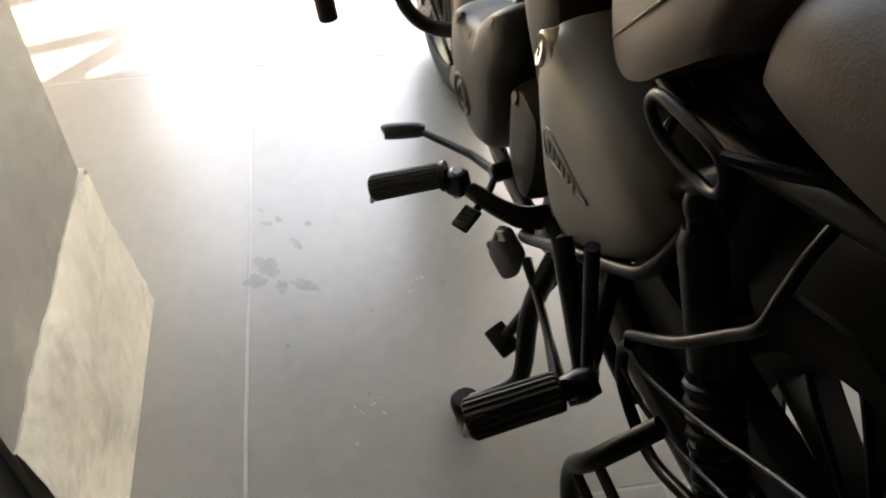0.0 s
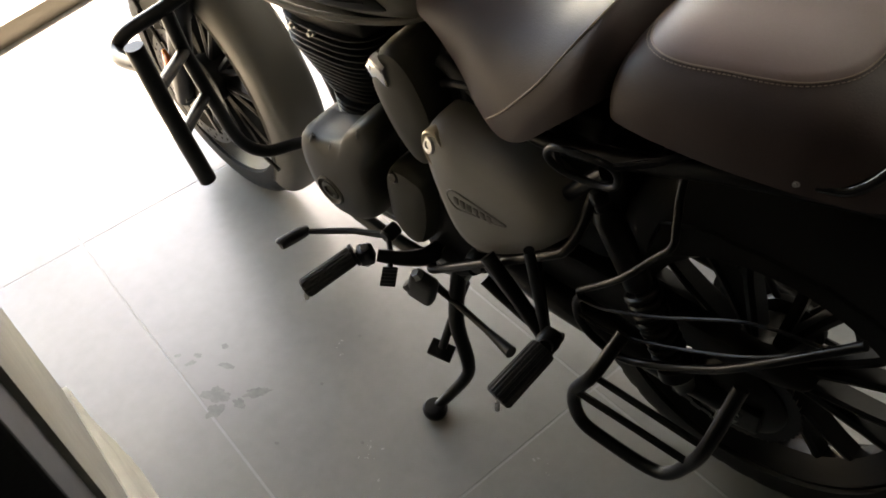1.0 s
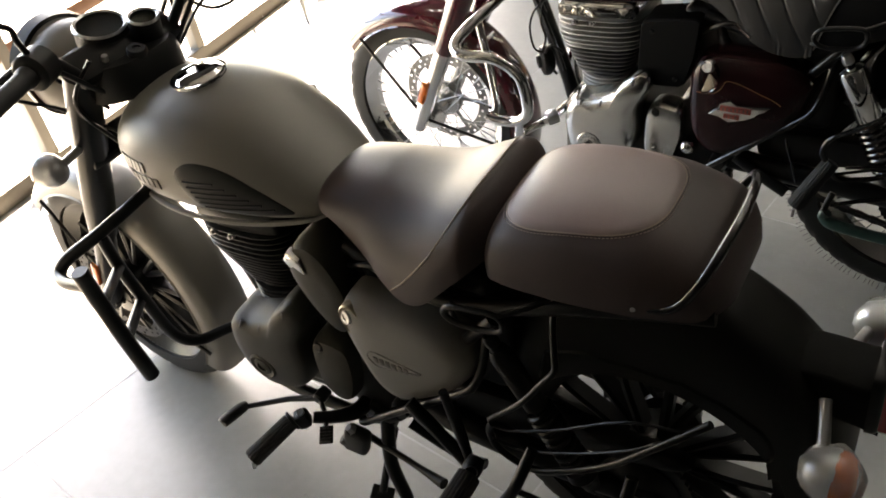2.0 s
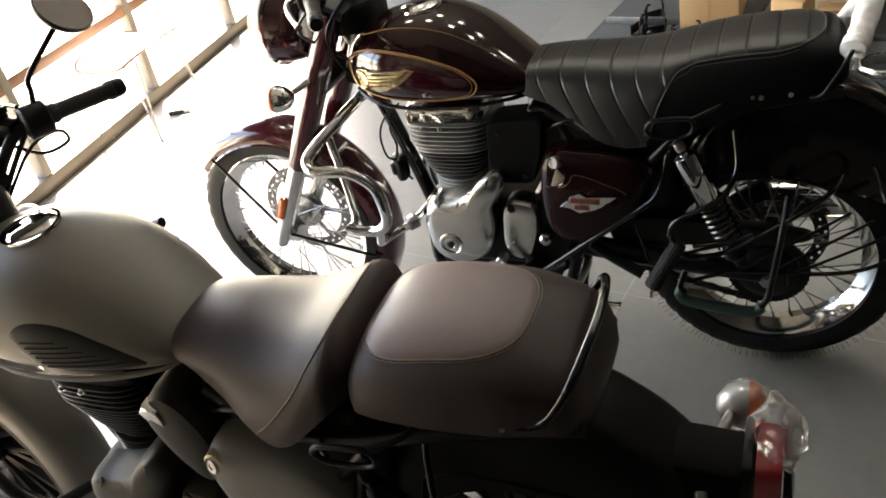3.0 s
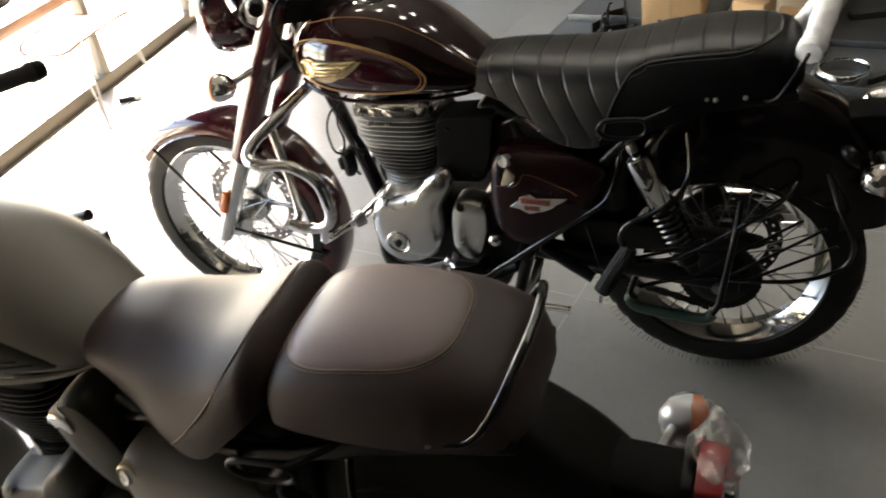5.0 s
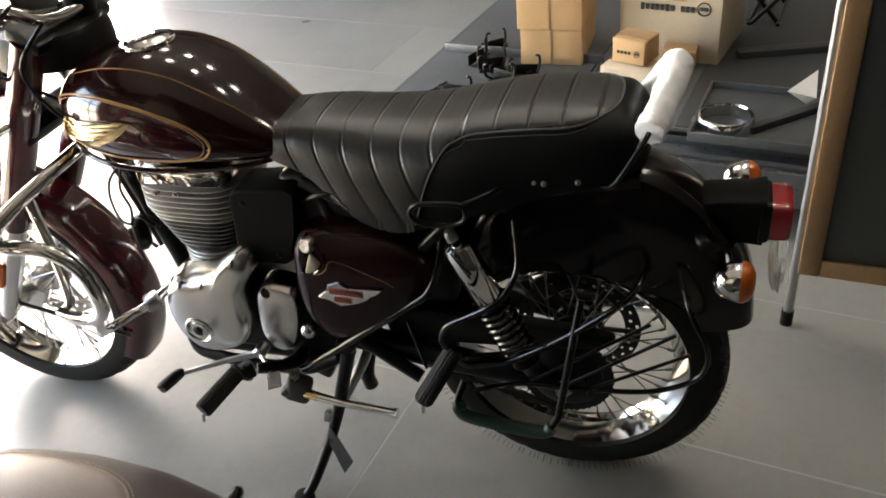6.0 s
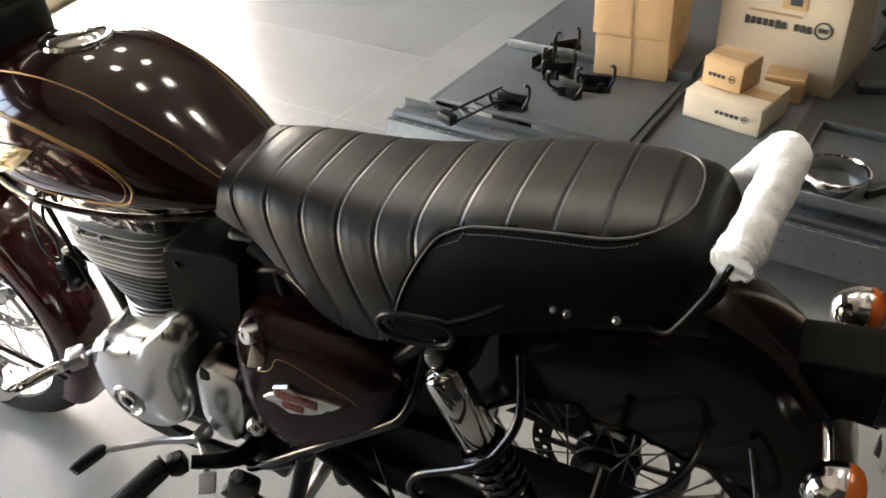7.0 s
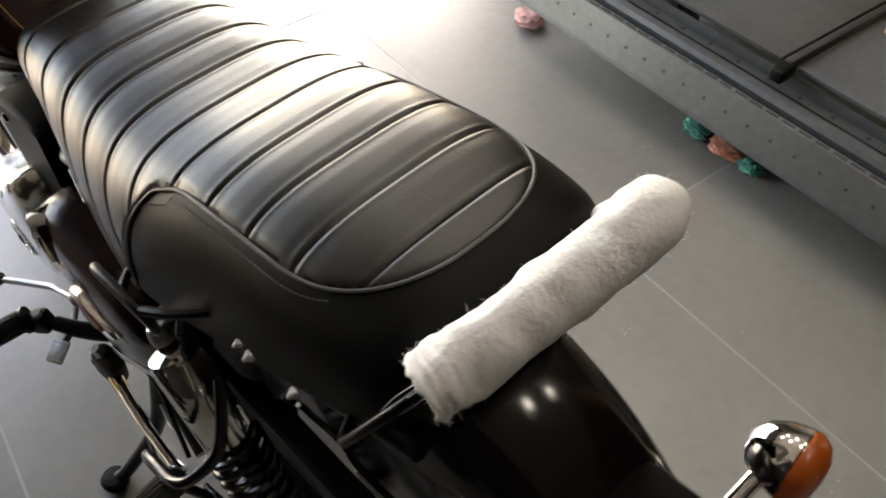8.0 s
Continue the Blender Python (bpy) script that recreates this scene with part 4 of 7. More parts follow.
def front_end(bike, shroud, leg, head_paint, rim_mat):
    """Fork, lamp, bars and clocks of a bike."""
    A, T = Vector((0.0, 0, 0.325)), Vector((0.375, 0, 1.035))
    d = (T - A)
    for s in (-1, 1):
        o = Vector((0, s * 0.098, 0))
        f = part("fork_leg", tube([A + o - d * 0.03, A + o + d * 0.36], [0.020, 0.027, 0.026, 0.026], 18, 4), leg, bike)
        part("fork_shroud", tube([A + o + d * 0.36, A + o + d * 0.56, A + o + d * 0.98], [0.030, 0.034, 0.035, 0.032], 18, 5), shroud, f)
        part("axle_clamp", lathe([(0, 0.018), (0.012, 0.018), (0.014, 0.012), (0.022, 0.010), (0.024, -0.012), (0, -0.012)], A + o, (0, s, 0), 20), leg, f)
    part("lower_yoke", box((0.07, 0.24, 0.035), Matrix.Translation(A + d * 0.70) @ pose(0, 0, 0, 0, 27, 0), 0.012), M_BLACK, bike)
    part("upper_yoke", box((0.08, 0.24, 0.03), Matrix.Translation(A + d * 0.985) @ pose(0, 0, 0, 0, 27, 0), 0.012), M_BLACK, bike)
    for s in (-1,):
        part("fork_reflector", box((0.024, 0.010, 0.078), pose(0.052, s * 0.128, 0.447, 0, 24, 0), 0.008, 3), M_AMBER, bike, "orange side reflector")
    # headlamp
    hc = Vector((0.178, 0, 0.955))
    hx = Vector((-1, 0, -0.04))
    lamp = part("headlamp", lathe([(0, -0.085), (0.045, -0.082), (0.080, -0.055), (0.095, -0.01), (0.097, 0.03)], hc, hx, 40), head_paint, bike)
    part("headlamp_rim", lathe([(0.097, 0.026), (0.104, 0.030), (0.105, 0.042), (0.098, 0.052), (0.090, 0.050), (0.090, 0.03)], hc, hx, 40), rim_mat, lamp)
    part("headlamp_lens", lathe([(0.091, 0.045), (0.07, 0.058), (0.04, 0.066), (0, 0.069)], hc, hx, 40), M_LENS, lamp)
    part("reflector_bowl", lathe([(0.089, 0.03), (0.06, 0.0), (0.02, -0.02), (0, -0.022)], hc, hx, 32), M_CHROME, lamp)
    # peak over the lamp
    bm = bmesh.new()
    rows = []
    for k in range(8):
        f = k / 7
        rows.append([hc + hx * (0.03 + 0.035 * f) + Vector((0, math.cos(a) * (0.106 + 0.004 * f), math.sin(a) * (0.106 + 0.004 * f))) for a in np.linspace(0.25, math.pi - 0.25, 20)])
    add_loft(bm, rows, closed_ring=False)
    bmesh.ops.solidify(bm, geom=bm.faces[:], thickness=0.003)
    part("lamp_peak", bm, rim_mat, lamp)
    # nacelle with the clocks
    nac = part("nacelle", dome_z([(0.26, -0.085), (0.32, -0.10), (0.40, -0.09), (0.44, -0.045), (0.445, 0.0), (0.44, 0.06), (0.40, 0.10), (0.32, 0.10), (0.26, 0.085), (0.235, 0.0)], 0.955, 1.022), M_BLACK_PLASTIC, bike)
    for x, y, r in ((0.325, 0.0, 0.050), (0.392, 0.052, 0.030)):
        g = part("gauge", lathe([(r * 0.9, -0.05), (r, -0.02), (r, 0.008), (r - 0.004, 0.011), (r - 0.006, 0.006), (r - 0.007, 0.002), (0, 0.002)], (x, y, 1.055), (0.25, 0, 1), 32), M_BLACK_PLASTIC, nac)
        part("gauge_rim", lathe([(r - 0.001, 0.006), (r + 0.001, 0.010), (r - 0.002, 0.014), (r - 0.006, 0.011)], (x, y, 1.055), (0.25, 0, 1), 32, True), rim_mat if rim_mat is M_CHROME else M_STEEL, g)
        part("gauge_glass", lathe([(r - 0.006, 0.008), (0, 0.009)], (x, y, 1.055), (0.25, 0, 1), 32), M_LENS, g)


def handlebar(bike, bar_mat, turn, grip_pts):
    """grip_pts: for the left side, the bar from its clamp to its end; mirrored for the right."""
    turner = Matrix.Translation((0.375, 0, 0)) @ pose(0, 0, 0, 0, 0, turn) @ Matrix.Translation((-0.375, 0, 0))
    left = [Vector(p) for p in grip_pts]
    right = [Vector((p.x, -p.y, p.z)) for p in left]
    bar = part("handlebar", tube([turner @ p for p in left[::-1] + right], 0.011, 12), bar_mat, bike)
    for side, pts in ((-1, left), (1, right)):
        a, b = pts[-2], pts[-1]
        ax = (b - a).normalized()
        g0, g1 = b - ax * 0.125, b
        q = lambda p: turner @ p
        gm = bmesh.new()
        n = 26
        pp, rr = [], []
        for i in range(n + 1):
            pp.append(q(g0 + (g1 - g0) * (i / n)))
            rr.append((0.0165 if i % 2 else 0.0155) if 2 < i < n - 2 else 0.019)
        add_tube(gm, pp, rr, 16)
        part("grip", gm, M_PEG, bar, "ribbed rubber grip")
        part("bar_end", tube([q(g1), q(g1 + ax * 0.022)], [0.018, 0.019, 0.014], 16, 3), M_BLACK, bar)
        c = g0 - ax * 0.028
        part("switchgear", tube([q(c - ax * 0.026), q(c - ax * 0.02), q(c + ax * 0.02), q(c + ax * 0.026)], [0.016, 0.033, 0.033, 0.018], 16, 4), M_BLACK_PLASTIC, bar)
        fwd = Vector((-1, 0, -0.12))
        lv = [c + fwd * 0.03 - ax * 0.02, c + fwd * 0.06 + ax * 0.01, c + fwd * 0.065 + ax * 0.07, c + fwd * 0.05 + ax * 0.15, c + fwd * 0.045 + ax * 0.175]
        part("lever", tube([q(p) for p in lv], [0.008, 0.008, 0.007, 0.006, 0.008], 10), M_BLACK if bar_mat is M_BLACK else M_ALU, bar)
        part("lever_perch", box((0.05, 0.04, 0.03), Matrix.Translation(q(c + fwd * 0.03 - ax * 0.03)) @ pose(0, 0, 0, 0, 0, turn), 0.008), M_BLACK, bar)
    return bar, turner


def mirror(bike, root, top, head, normal, mat_):
    back = Vector(head) - Vector(normal).normalized() * 0.016
    st = part("mirror", tube([root, (Vector(root) + Vector(top)) / 2 + Vector((0, 0, 0.01)), top, back], 0.0055, 10), mat_, bike, "round rear-view mirror on a stem")
    part("mirror_head", lathe([(0, -0.022), (0.03, -0.018), (0.052, -0.006), (0.056, 0.002), (0.055, 0.007), (0.051, 0.006)], head, normal, 36), mat_, st)
    part("mirror_glass", lathe([(0.052, 0.0062), (0.0, 0.0068)], head, normal, 36), M_MIRROR, st)
    return st


def cable(bike, pts, r=0.004, m=None, name="cable"):
    return part(name, tube(pts, r, 8), m or M_BLACK, bike)


BAR = [(0.38, -0.03, 0.99), (0.383, -0.085, 0.995), (0.395, -0.128, 1.045), (0.418, -0.165, 1.082), (0.456, -0.24, 1.090), (0.500, -0.335, 1.088)]
BAR_LOW = [(0.40, -0.03, 1.045), (0.40, -0.09, 1.06), (0.395, -0.15, 1.095), (0.41, -0.22, 1.110), (0.45, -0.30, 1.105), (0.50, -0.38, 1.10)]


def steer(bike, degrees):
    """Turns all that hangs on the fork about the steering head."""
    foot, ax = Vector((0.05, 0, 0.325)), Vector((0.375, 0, 0.71)).normalized()
    m = Matrix.Translation(foot) @ Matrix.Rotation(radians(degrees), 4, ax) @ Matrix.Translation(-foot)
    names = ("front_wheel", "front_mudguard", "mudguard_stay", "fork_leg", "lower_yoke", "upper_yoke", "fork_reflector", "headlamp", "nacelle", "handlebar", "mirror", "front_blinker")
    for o in bike.children:
        if o.name.split(".")[0] in names:
            o.matrix_basis = m @ o.matrix_basis


def arc(axle, r, a0, a1, n=9):
    """Points of a mudguard's middle line round an axle, angles in degrees from the tail upwards."""
    return [(axle.x + r * math.cos(radians(a)), axle.z + r * math.sin(radians(a))) for a in np.linspace(a0, a1, n)]


SAREE = [(0.818, -0.145, 0.300), (0.845, -0.163, 0.322), (0.99, -0.166, 0.440), (1.112, -0.166, 0.536), (1.142, -0.162, 0.565), (1.158, -0.150, 0.605), (1.168, -0.134, 0.660), (1.175, -0.12, 0.70)]
REAR_GUARD = [(1.165, 0.56), (1.195, 0.66), (1.26, 0.745), (1.35, 0.79), (1.45, 0.805), (1.54, 0.785), (1.62, 0.735), (1.685, 0.655), (1.725, 0.56), (1.735, 0.49)]


K_GUARD = [(1.165, 0.56), (1.195, 0.655), (1.26, 0.733), (1.35, 0.773), (1.44, 0.782), (1.51, 0.763), (1.56, 0.733), (1.61, 0.690), (1.662, 0.62), (1.695, 0.54), (1.705, 0.48)]


def tail(bike, dz=0.0, droop=0.0, tall=1.0):
    base = part("tail_bracket", add_loft(bmesh.new(), [[(x, y * w, z0 - droop * (x - 1.585) / 0.15 + (z - 0.70) * h) for y, z in [(p.y, p.z) for p in spline([(0, -0.046, 0.732), (0, -0.034, 0.744), (0, 0.0, 0.748), (0, 0.034, 0.744), (0, 0.046, 0.732), (0, 0.043, 0.67), (0, 0.03, 0.655), (0, -0.03, 0.655), (0, -0.043, 0.67)], 4, True)]] for x, w, h, z0 in ((1.585, 0.95, 0.6, 0.695), (1.62, 1.0, 0.9, 0.698), (1.66, 0.98, 1.0, 0.70), (1.70, 1.0, 1.0, 0.702), (1.73, 1.06, 1.1, 0.705))]), M_MATT_BLACK, bike)
    lamp = part("tail_lamp", dome_x([(-0.048, 0.668 + 0.092 * tall), (-0.03, 0.668 + 0.107 * tall), (0.03, 0.668 + 0.107 * tall), (0.048, 0.668 + 0.092 * tall), (0.050, 0.69), (0.035, 0.668), (-0.035, 0.668), (-0.050, 0.69)], 1.738, 1.775), M_RED, bike, "red tail lamp lens")
    part("lamp_bezel", dome_x([(-0.052, 0.668 + 0.096 * tall), (-0.033, 0.668 + 0.111 * tall), (0.033, 0.668 + 0.111 * tall), (0.052, 0.668 + 0.096 * tall), (0.053, 0.688), (0.038, 0.664), (-0.038, 0.664), (-0.053, 0.688)], 1.722, 1.741), M_BLACK, lamp)
    base.matrix_basis = pose(0, 0, dz)
    lamp.matrix_basis = pose(-droop * 0.4, 0, dz - droop)
    return lamp


def dome_x(outline, x0, x1):
    """A moulded block over an outline in (y, z)."""
    pts = spline([(0, y, z) for y, z in outline], 4, True)
    c = sum(pts, Vector()) / len(pts)
    rings = [[(x0 + (x1 - x0) * h, c.y + (p.y - c.y) * s, c.z + (p.z - c.z) * s) for p in pts] for s, h in ((1, 0), (1, 0.55), (0.97, 0.8), (0.9, 0.95), (0.7, 1.0), (0.3, 1.0))]
    return add_loft(bmesh.new(), rings)


def crumple(name, centre, size, material, seed, parent=None, label="", amp=0.35, sub=4):
    """A crumpled film or rag: a ball pushed about by noise and flattened."""
    bm = bmesh.new()
    bmesh.ops.create_icosphere(bm, subdivisions=sub, radius=1.0)
    o = Vector((seed * 7.3, seed * 3.1, seed * 1.7))
    for v in bm.verts:
        k = 1 + amp * noise.noise(v.co * 2.2 + o) + amp * 0.6 * noise.noise(v.co * 5.5 + o) + amp * 0.3 * noise.noise(v.co * 11 + o)
        v.co = Vector((v.co.x * size[0], v.co.y * size[1], v.co.z * size[2])) * k + Vector(centre)
    return part(name, bm, material, parent, label)


def hook_loop(b):
    """A bent rod loop for luggage straps below the saddle."""
    part("strap_hook", tube([(1.131, -0.176, 0.745), (1.138, -0.178, 0.764), (1.160, -0.180, 0.773), (1.218, -0.178, 0.776), (1.232, -0.175, 0.762), (1.226, -0.172, 0.738), (1.198, -0.170, 0.726), (1.150, -0.172, 0.727)], 0.005, 10, 6, True), M_BLACK, b)
    part("hook_stay", tube([(1.10, -0.11, 0.715), (1.125, -0.15, 0.722), (1.150, -0.172, 0.727)], 0.005, 8), M_BLACK, b)
    part("hook_stay", tube([(1.228, -0.176, 0.774), (1.262, -0.160, 0.784), (1.295, -0.130, 0.790)], 0.0052, 8), M_BLACK, b)



# ---- khaki motorcycle with a two-piece brown saddle ----
KX, KY, KYAW, KLEAN = -0.303, -0.987, 0.36, 3.25


def khaki_bike():
    b = thing("motorcycle", pose(KX, KY, 0, 0, 0, KYAW) @ pose(0, 0, 0, KLEAN), "matte khaki motorcycle with brown leather saddle, leaning on its side stand", "motorcycle", "parked motorcycles")
    alloy_wheel(b, "front_wheel", FRONT, 0.325, 0.105, 0.243, -0.075)
    brake_disc(alloy_wheel(b, "rear_wheel", REAR, 0.318, 0.120, 0.232, 0), REAR, 0.078, 0.135)
    frame_tubes(b)
    engine(b, M_KHAKI_ENG, M_BLACK, M_BLACK, M_BLACK)
    t = tank(b, M_KHAKI)
    part("knee_pad", flank_patch([(0.598, 0.892), (0.634, 0.910), (0.695, 0.899), (0.760, 0.859), (0.803, 0.819), (0.792, 0.810), (0.715, 0.811), (0.634, 0.820), (0.605, 0.856)], -1, 0.002, 0.003), M_BLACK_PLASTIC, t, "black ribbed rubber knee pad")
    for i in range(6):
        z = 0.825 + 0.0105 * i
        x0, x1 = 0.640 - 0.005 * i, 0.778 - 0.020 * i
        part("pad_rib", add_tube(bmesh.new(), [tank_side(x, z, -1) + Vector((0, -0.0032, 0)) for x in np.linspace(x0, x1, 12)], 0.0022, 6), M_BLACK_PLASTIC, t)
    part("knee_pad", flank_patch([(0.598, 0.892), (0.634, 0.910), (0.695, 0.899), (0.760, 0.859), (0.803, 0.819), (0.792, 0.810), (0.715, 0.811), (0.634, 0.820), (0.605, 0.856)], 1, 0.002, 0.003), M_BLACK_PLASTIC, t)
    # raised two-line tank badge, kept as plain bars
    for z, x0, x1 in ((0.884, 0.440, 0.518), (0.856, 0.450, 0.548)):
        n = 6
        for i in range(n):
            xa = x0 + (x1 - x0) * i / n
            xb = xa + (x1 - x0) / n * 0.72
            rings = []
            for x in np.linspace(xa, xb, 3):
                rings.append([tank_side(x, z + dz, -1) + Vector((0, -o, 0)) for dz, o in ((-0.010, -0.002), (-0.010, 0.0022), (0.010, 0.0022), (0.010, -0.002))])
            part("badge_bar", add_loft(bmesh.new(), rings), M_LETTER, t)
    side_panel(b, M_KHAKI, -1, M_RECESS)
    side_panel(b, M_KHAKI, 1)
    # oval badge outline and bars on the side panel
    q = spline([(0.935, -0.178, 0.575), (0.95, -0.180, 0.592), (0.975, -0.181, 0.590), (1.035, -0.181, 0.577), (1.045, -0.181, 0.570), (0.98, -0.181, 0.560), (0.95, -0.180, 0.556)], 6, True)
    part("panel_badge", add_tube(bmesh.new(), q, 0.0018, 8, True), M_LETTER, b)
    for i in range(6):
        part("badge_bar", box((0.009, 0.004, 0.014), pose(0.955 + 0.0125 * i, -0.1808, 0.5735 - 0.001 * i, 0, 4, 0), 0.001), M_LETTER, b)
    part("airbox_cover", dome([(0.775, 0.705), (0.80, 0.765), (0.84, 0.775), (0.875, 0.735), (0.895, 0.66), (0.875, 0.575), (0.84, 0.565), (0.80, 0.62)], -0.06, -0.150, n=6), M_KHAKI_ENG, b)
    part("airbox_badge", dome([(0.786, 0.742), (0.800, 0.762), (0.824, 0.748), (0.828, 0.716), (0.808, 0.728), (0.796, 0.722)], -0.135, -0.158, n=2, smooth_outline=False), M_CHROME, b, "polished chevron emblem")
    inner_body(b)
    part("under_seat_tray", box((0.34, 0.17, 0.10), pose(0.99, 0, 0.70, 0, 2, 0), 0.02, 3), M_BLACK_PLASTIC, b)
    # rider's saddle
    s = Seat([0.825, 0.88, 0.94, 0.985, 1.03, 1.075, 1.12, 1.16, 1.193], [0.085, 0.098, 0.118, 0.138, 0.152, 0.158, 0.155, 0.145, 0.125], [0.850, 0.864, 0.868, 0.867, 0.869, 0.877, 0.894, 0.909, 0.910], [0.815, 0.800, 0.768, 0.732, 0.713, 0.728, 0.768, 0.803, 0.822], 2.7, 0.045, 0.03)
    seat = part("rider_saddle", s.mesh(), M_BROWN, b, "smooth brown leather saddle")
    side_ = [s.at_z(x, z, -1, 0.0006) for x, z in ((1.005, 0.727), (1.038, 0.757), (1.072, 0.793), (1.104, 0.830))]
    top_ = [s.at_y(x, y, 0.0006) for x, y in ((1.134, -0.116), (1.148, -0.083), (1.154, -0.042), (1.156, 0.0))]
    half = side_ + top_
    seam = spline(half + [Vector((p.x, -p.y, p.z)) for p in half[-2::-1]], 5)
    part("saddle_seam", add_tube(bmesh.new(), seam, 0.0016, 6), M_THREAD, seat, "pale stitched seam of the saddle")
    # pillion pad with a stitched top panel
    p = Seat([1.176, 1.21, 1.25, 1.32, 1.40, 1.44, 1.48, 1.51, 1.535], [0.130, 0.138, 0.143, 0.145, 0.141, 0.136, 0.129, 0.120, 0.105], [0.872, 0.892, 0.904, 0.912, 0.911, 0.904, 0.890, 0.874, 0.856], [0.804, 0.803, 0.803, 0.803, 0.804, 0.805, 0.805, 0.805, 0.804], 3.0, 0.045, 0.025)
    pil = part("pillion_pad", p.mesh(), M_BROWN, b, "brown leather pillion pad with stitched top")
    outline = []
    for i in range(73):
        t_ = 2 * math.pi * i / 72
        cx, sx = math.cos(t_), math.sin(t_)
        x = 1.318 + 0.119 * math.copysign(abs(cx) ** 0.62, cx)
        y = 0.104 * math.copysign(abs(sx) ** 0.62, sx) * (1 - 0.10 * (x - 1.318) / 0.119)
        outline.append((x, y))
    rings = []
    for k, o in ((1.0, -0.004), (1.0, 0.0006), (0.985, 0.0022), (0.9, 0.0028), (0.7, 0.003), (0.45, 0.003), (0.2, 0.003), (0.03, 0.003)):
        rings.append([p.at_y(1.318 + (x - 1.318) * k, y * k, o) for x, y in outline[:-1]])
    part("pillion_top", add_loft(bmesh.new(), rings), M_BROWN_PANEL, pil, "smooth lighter brown seat panel")
    part("pillion_stitching", stitches(bmesh.new(), [p.at_y(1.318 + (x - 1.318) * 1.035, y * 1.035, 0.0012) for x, y in outline], 0.0055, 0.0034, 0.0006), M_THREAD, pil)
    part("pillion_welt", add_tube(bmesh.new(), [p.at_y(x, y, 0.0010) for x, y in outline[:-1]], 0.0011, 6, True), M_THREAD, pil)
    # grab rail round the pillion
    rail = [(1.33, -0.124, 0.812), (1.42, -0.129, 0.816), (1.462, -0.129, 0.823), (1.482, -0.127, 0.838), (1.496, -0.121, 0.858), (1.511, -0.108, 0.884), (1.523, -0.06, 0.905), (1.527, 0.0, 0.910)]
    part("grab_rail", tube(rail + [(x, -y, z) for x, y, z in rail[-2::-1]], 0.0068, 12), M_BLACK_GLOSS, b)
    bolt(b, (1.366, -0.132, 0.815), 0.005, 0.005)
    bolt(b, (1.42, -0.136, 0.818), 0.005, 0.005)
    bolt(b, (1.342, -0.131, 0.813), 0.004, 0.004)
    fender(b, "front_mudguard", arc(FRONT, 0.352, 138, -32, 14), 0.068, 0.055, M_KHAKI, "matte khaki front mudguard")
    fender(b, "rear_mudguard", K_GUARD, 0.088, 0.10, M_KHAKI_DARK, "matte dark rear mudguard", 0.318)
    for sgn in (-1, 1):
        part("mudguard_stay", tube([(0.0, sgn * 0.082, 0.33), (-0.17, sgn * 0.074, 0.57)], 0.005, 8, 1), M_BLACK, b)
        part("mudguard_stay", tube([(0.0, sgn * 0.082, 0.33), (0.30, sgn * 0.074, 0.23)], 0.005, 8, 1), M_BLACK, b)
    tail(b, -0.055, 0.025)
    front_end(b, M_BLACK, M_BLACK, M_KHAKI, M_BLACK)
    bar, turner = handlebar(b, M_BLACK, 0.0, BAR)
    mirror(b, turner @ Vector((0.44, 0.195, 1.09)), turner @ Vector((0.44, 0.225, 1.17)), turner @ Vector((0.451, 0.338, 1.244)), turner.to_3x3() @ Vector((0.69, 0.11, 0.72)), M_BLACK)
    mirror(b, turner @ Vector((0.44, -0.195, 1.09)), turner @ Vector((0.45, -0.225, 1.18)), turner @ Vector((0.475, -0.348, 1.23)), turner.to_3x3() @ Vector((1, 0.15, 0.1)), M_BLACK)
    blinker(b, "front_blinker", (0.285, -0.20, 0.850), (-1, -0.1, 0), M_STEEL, (0.29, -0.12, 0.86), size=0.95)
    blinker(b, "front_blinker", (0.255, 0.20, 0.845), (-1, 0.1, 0), M_STEEL, (0.29, 0.12, 0.86), size=0.95)
    blinker(b, "rear_blinker", (1.702, 0.150, 0.607), (1, 0.05, 0), M_STEEL, (1.67, 0.05, 0.63))
    blinker(b, "rear_blinker", (1.69, -0.148, 0.605), (1, -0.05, 0), M_STEEL, (1.66, -0.06, 0.65))
    crumple("plastic_wrap", (1.752, 0.03, 0.690), (0.038, 0.055, 0.045), M_WRAP, 3, b, "clear plastic wrapping on the tail lamp", 0.3, 3)
    crumple("plastic_wrap", (1.702, 0.150, 0.607), (0.042, 0.042, 0.042), M_WRAP, 5, b, "clear plastic wrapping on the blinker", 0.12, 4)
    crumple("plastic_wrap", (1.69, -0.148, 0.605), (0.042, 0.042, 0.044), M_WRAP, 6, b, "clear plastic wrapping on the blinker", 0.12, 4)
    rear_end(b, M_BLACK, M_BLACK)
    controls_left(b, M_BLACK)
    stands(b, KLEAN, M_BLACK)
    footpeg(b, (1.155, -0.245, 0.432), (1.140, -0.341, 0.405), 0.0215)
    pb = part("pillion_peg_bracket", tube([(0.965, -0.15, 0.415), (1.05, -0.175, 0.392), (1.125, -0.20, 0.385), (1.15, -0.24, 0.422)], 0.0115, 12), M_BLACK, b)
    part("bracket_strut", tube([(1.07, -0.15, 0.515), (1.115, -0.195, 0.392)], 0.010, 12, 1), M_BLACK, pb)
    part("bracket_knuckle", lathe([(0, -0.02), (0.016, -0.018), (0.019, 0.0), (0.016, 0.018), (0, 0.02)], (1.14, -0.218, 0.405), (0, 1, 0.2), 18), M_BLACK, pb)
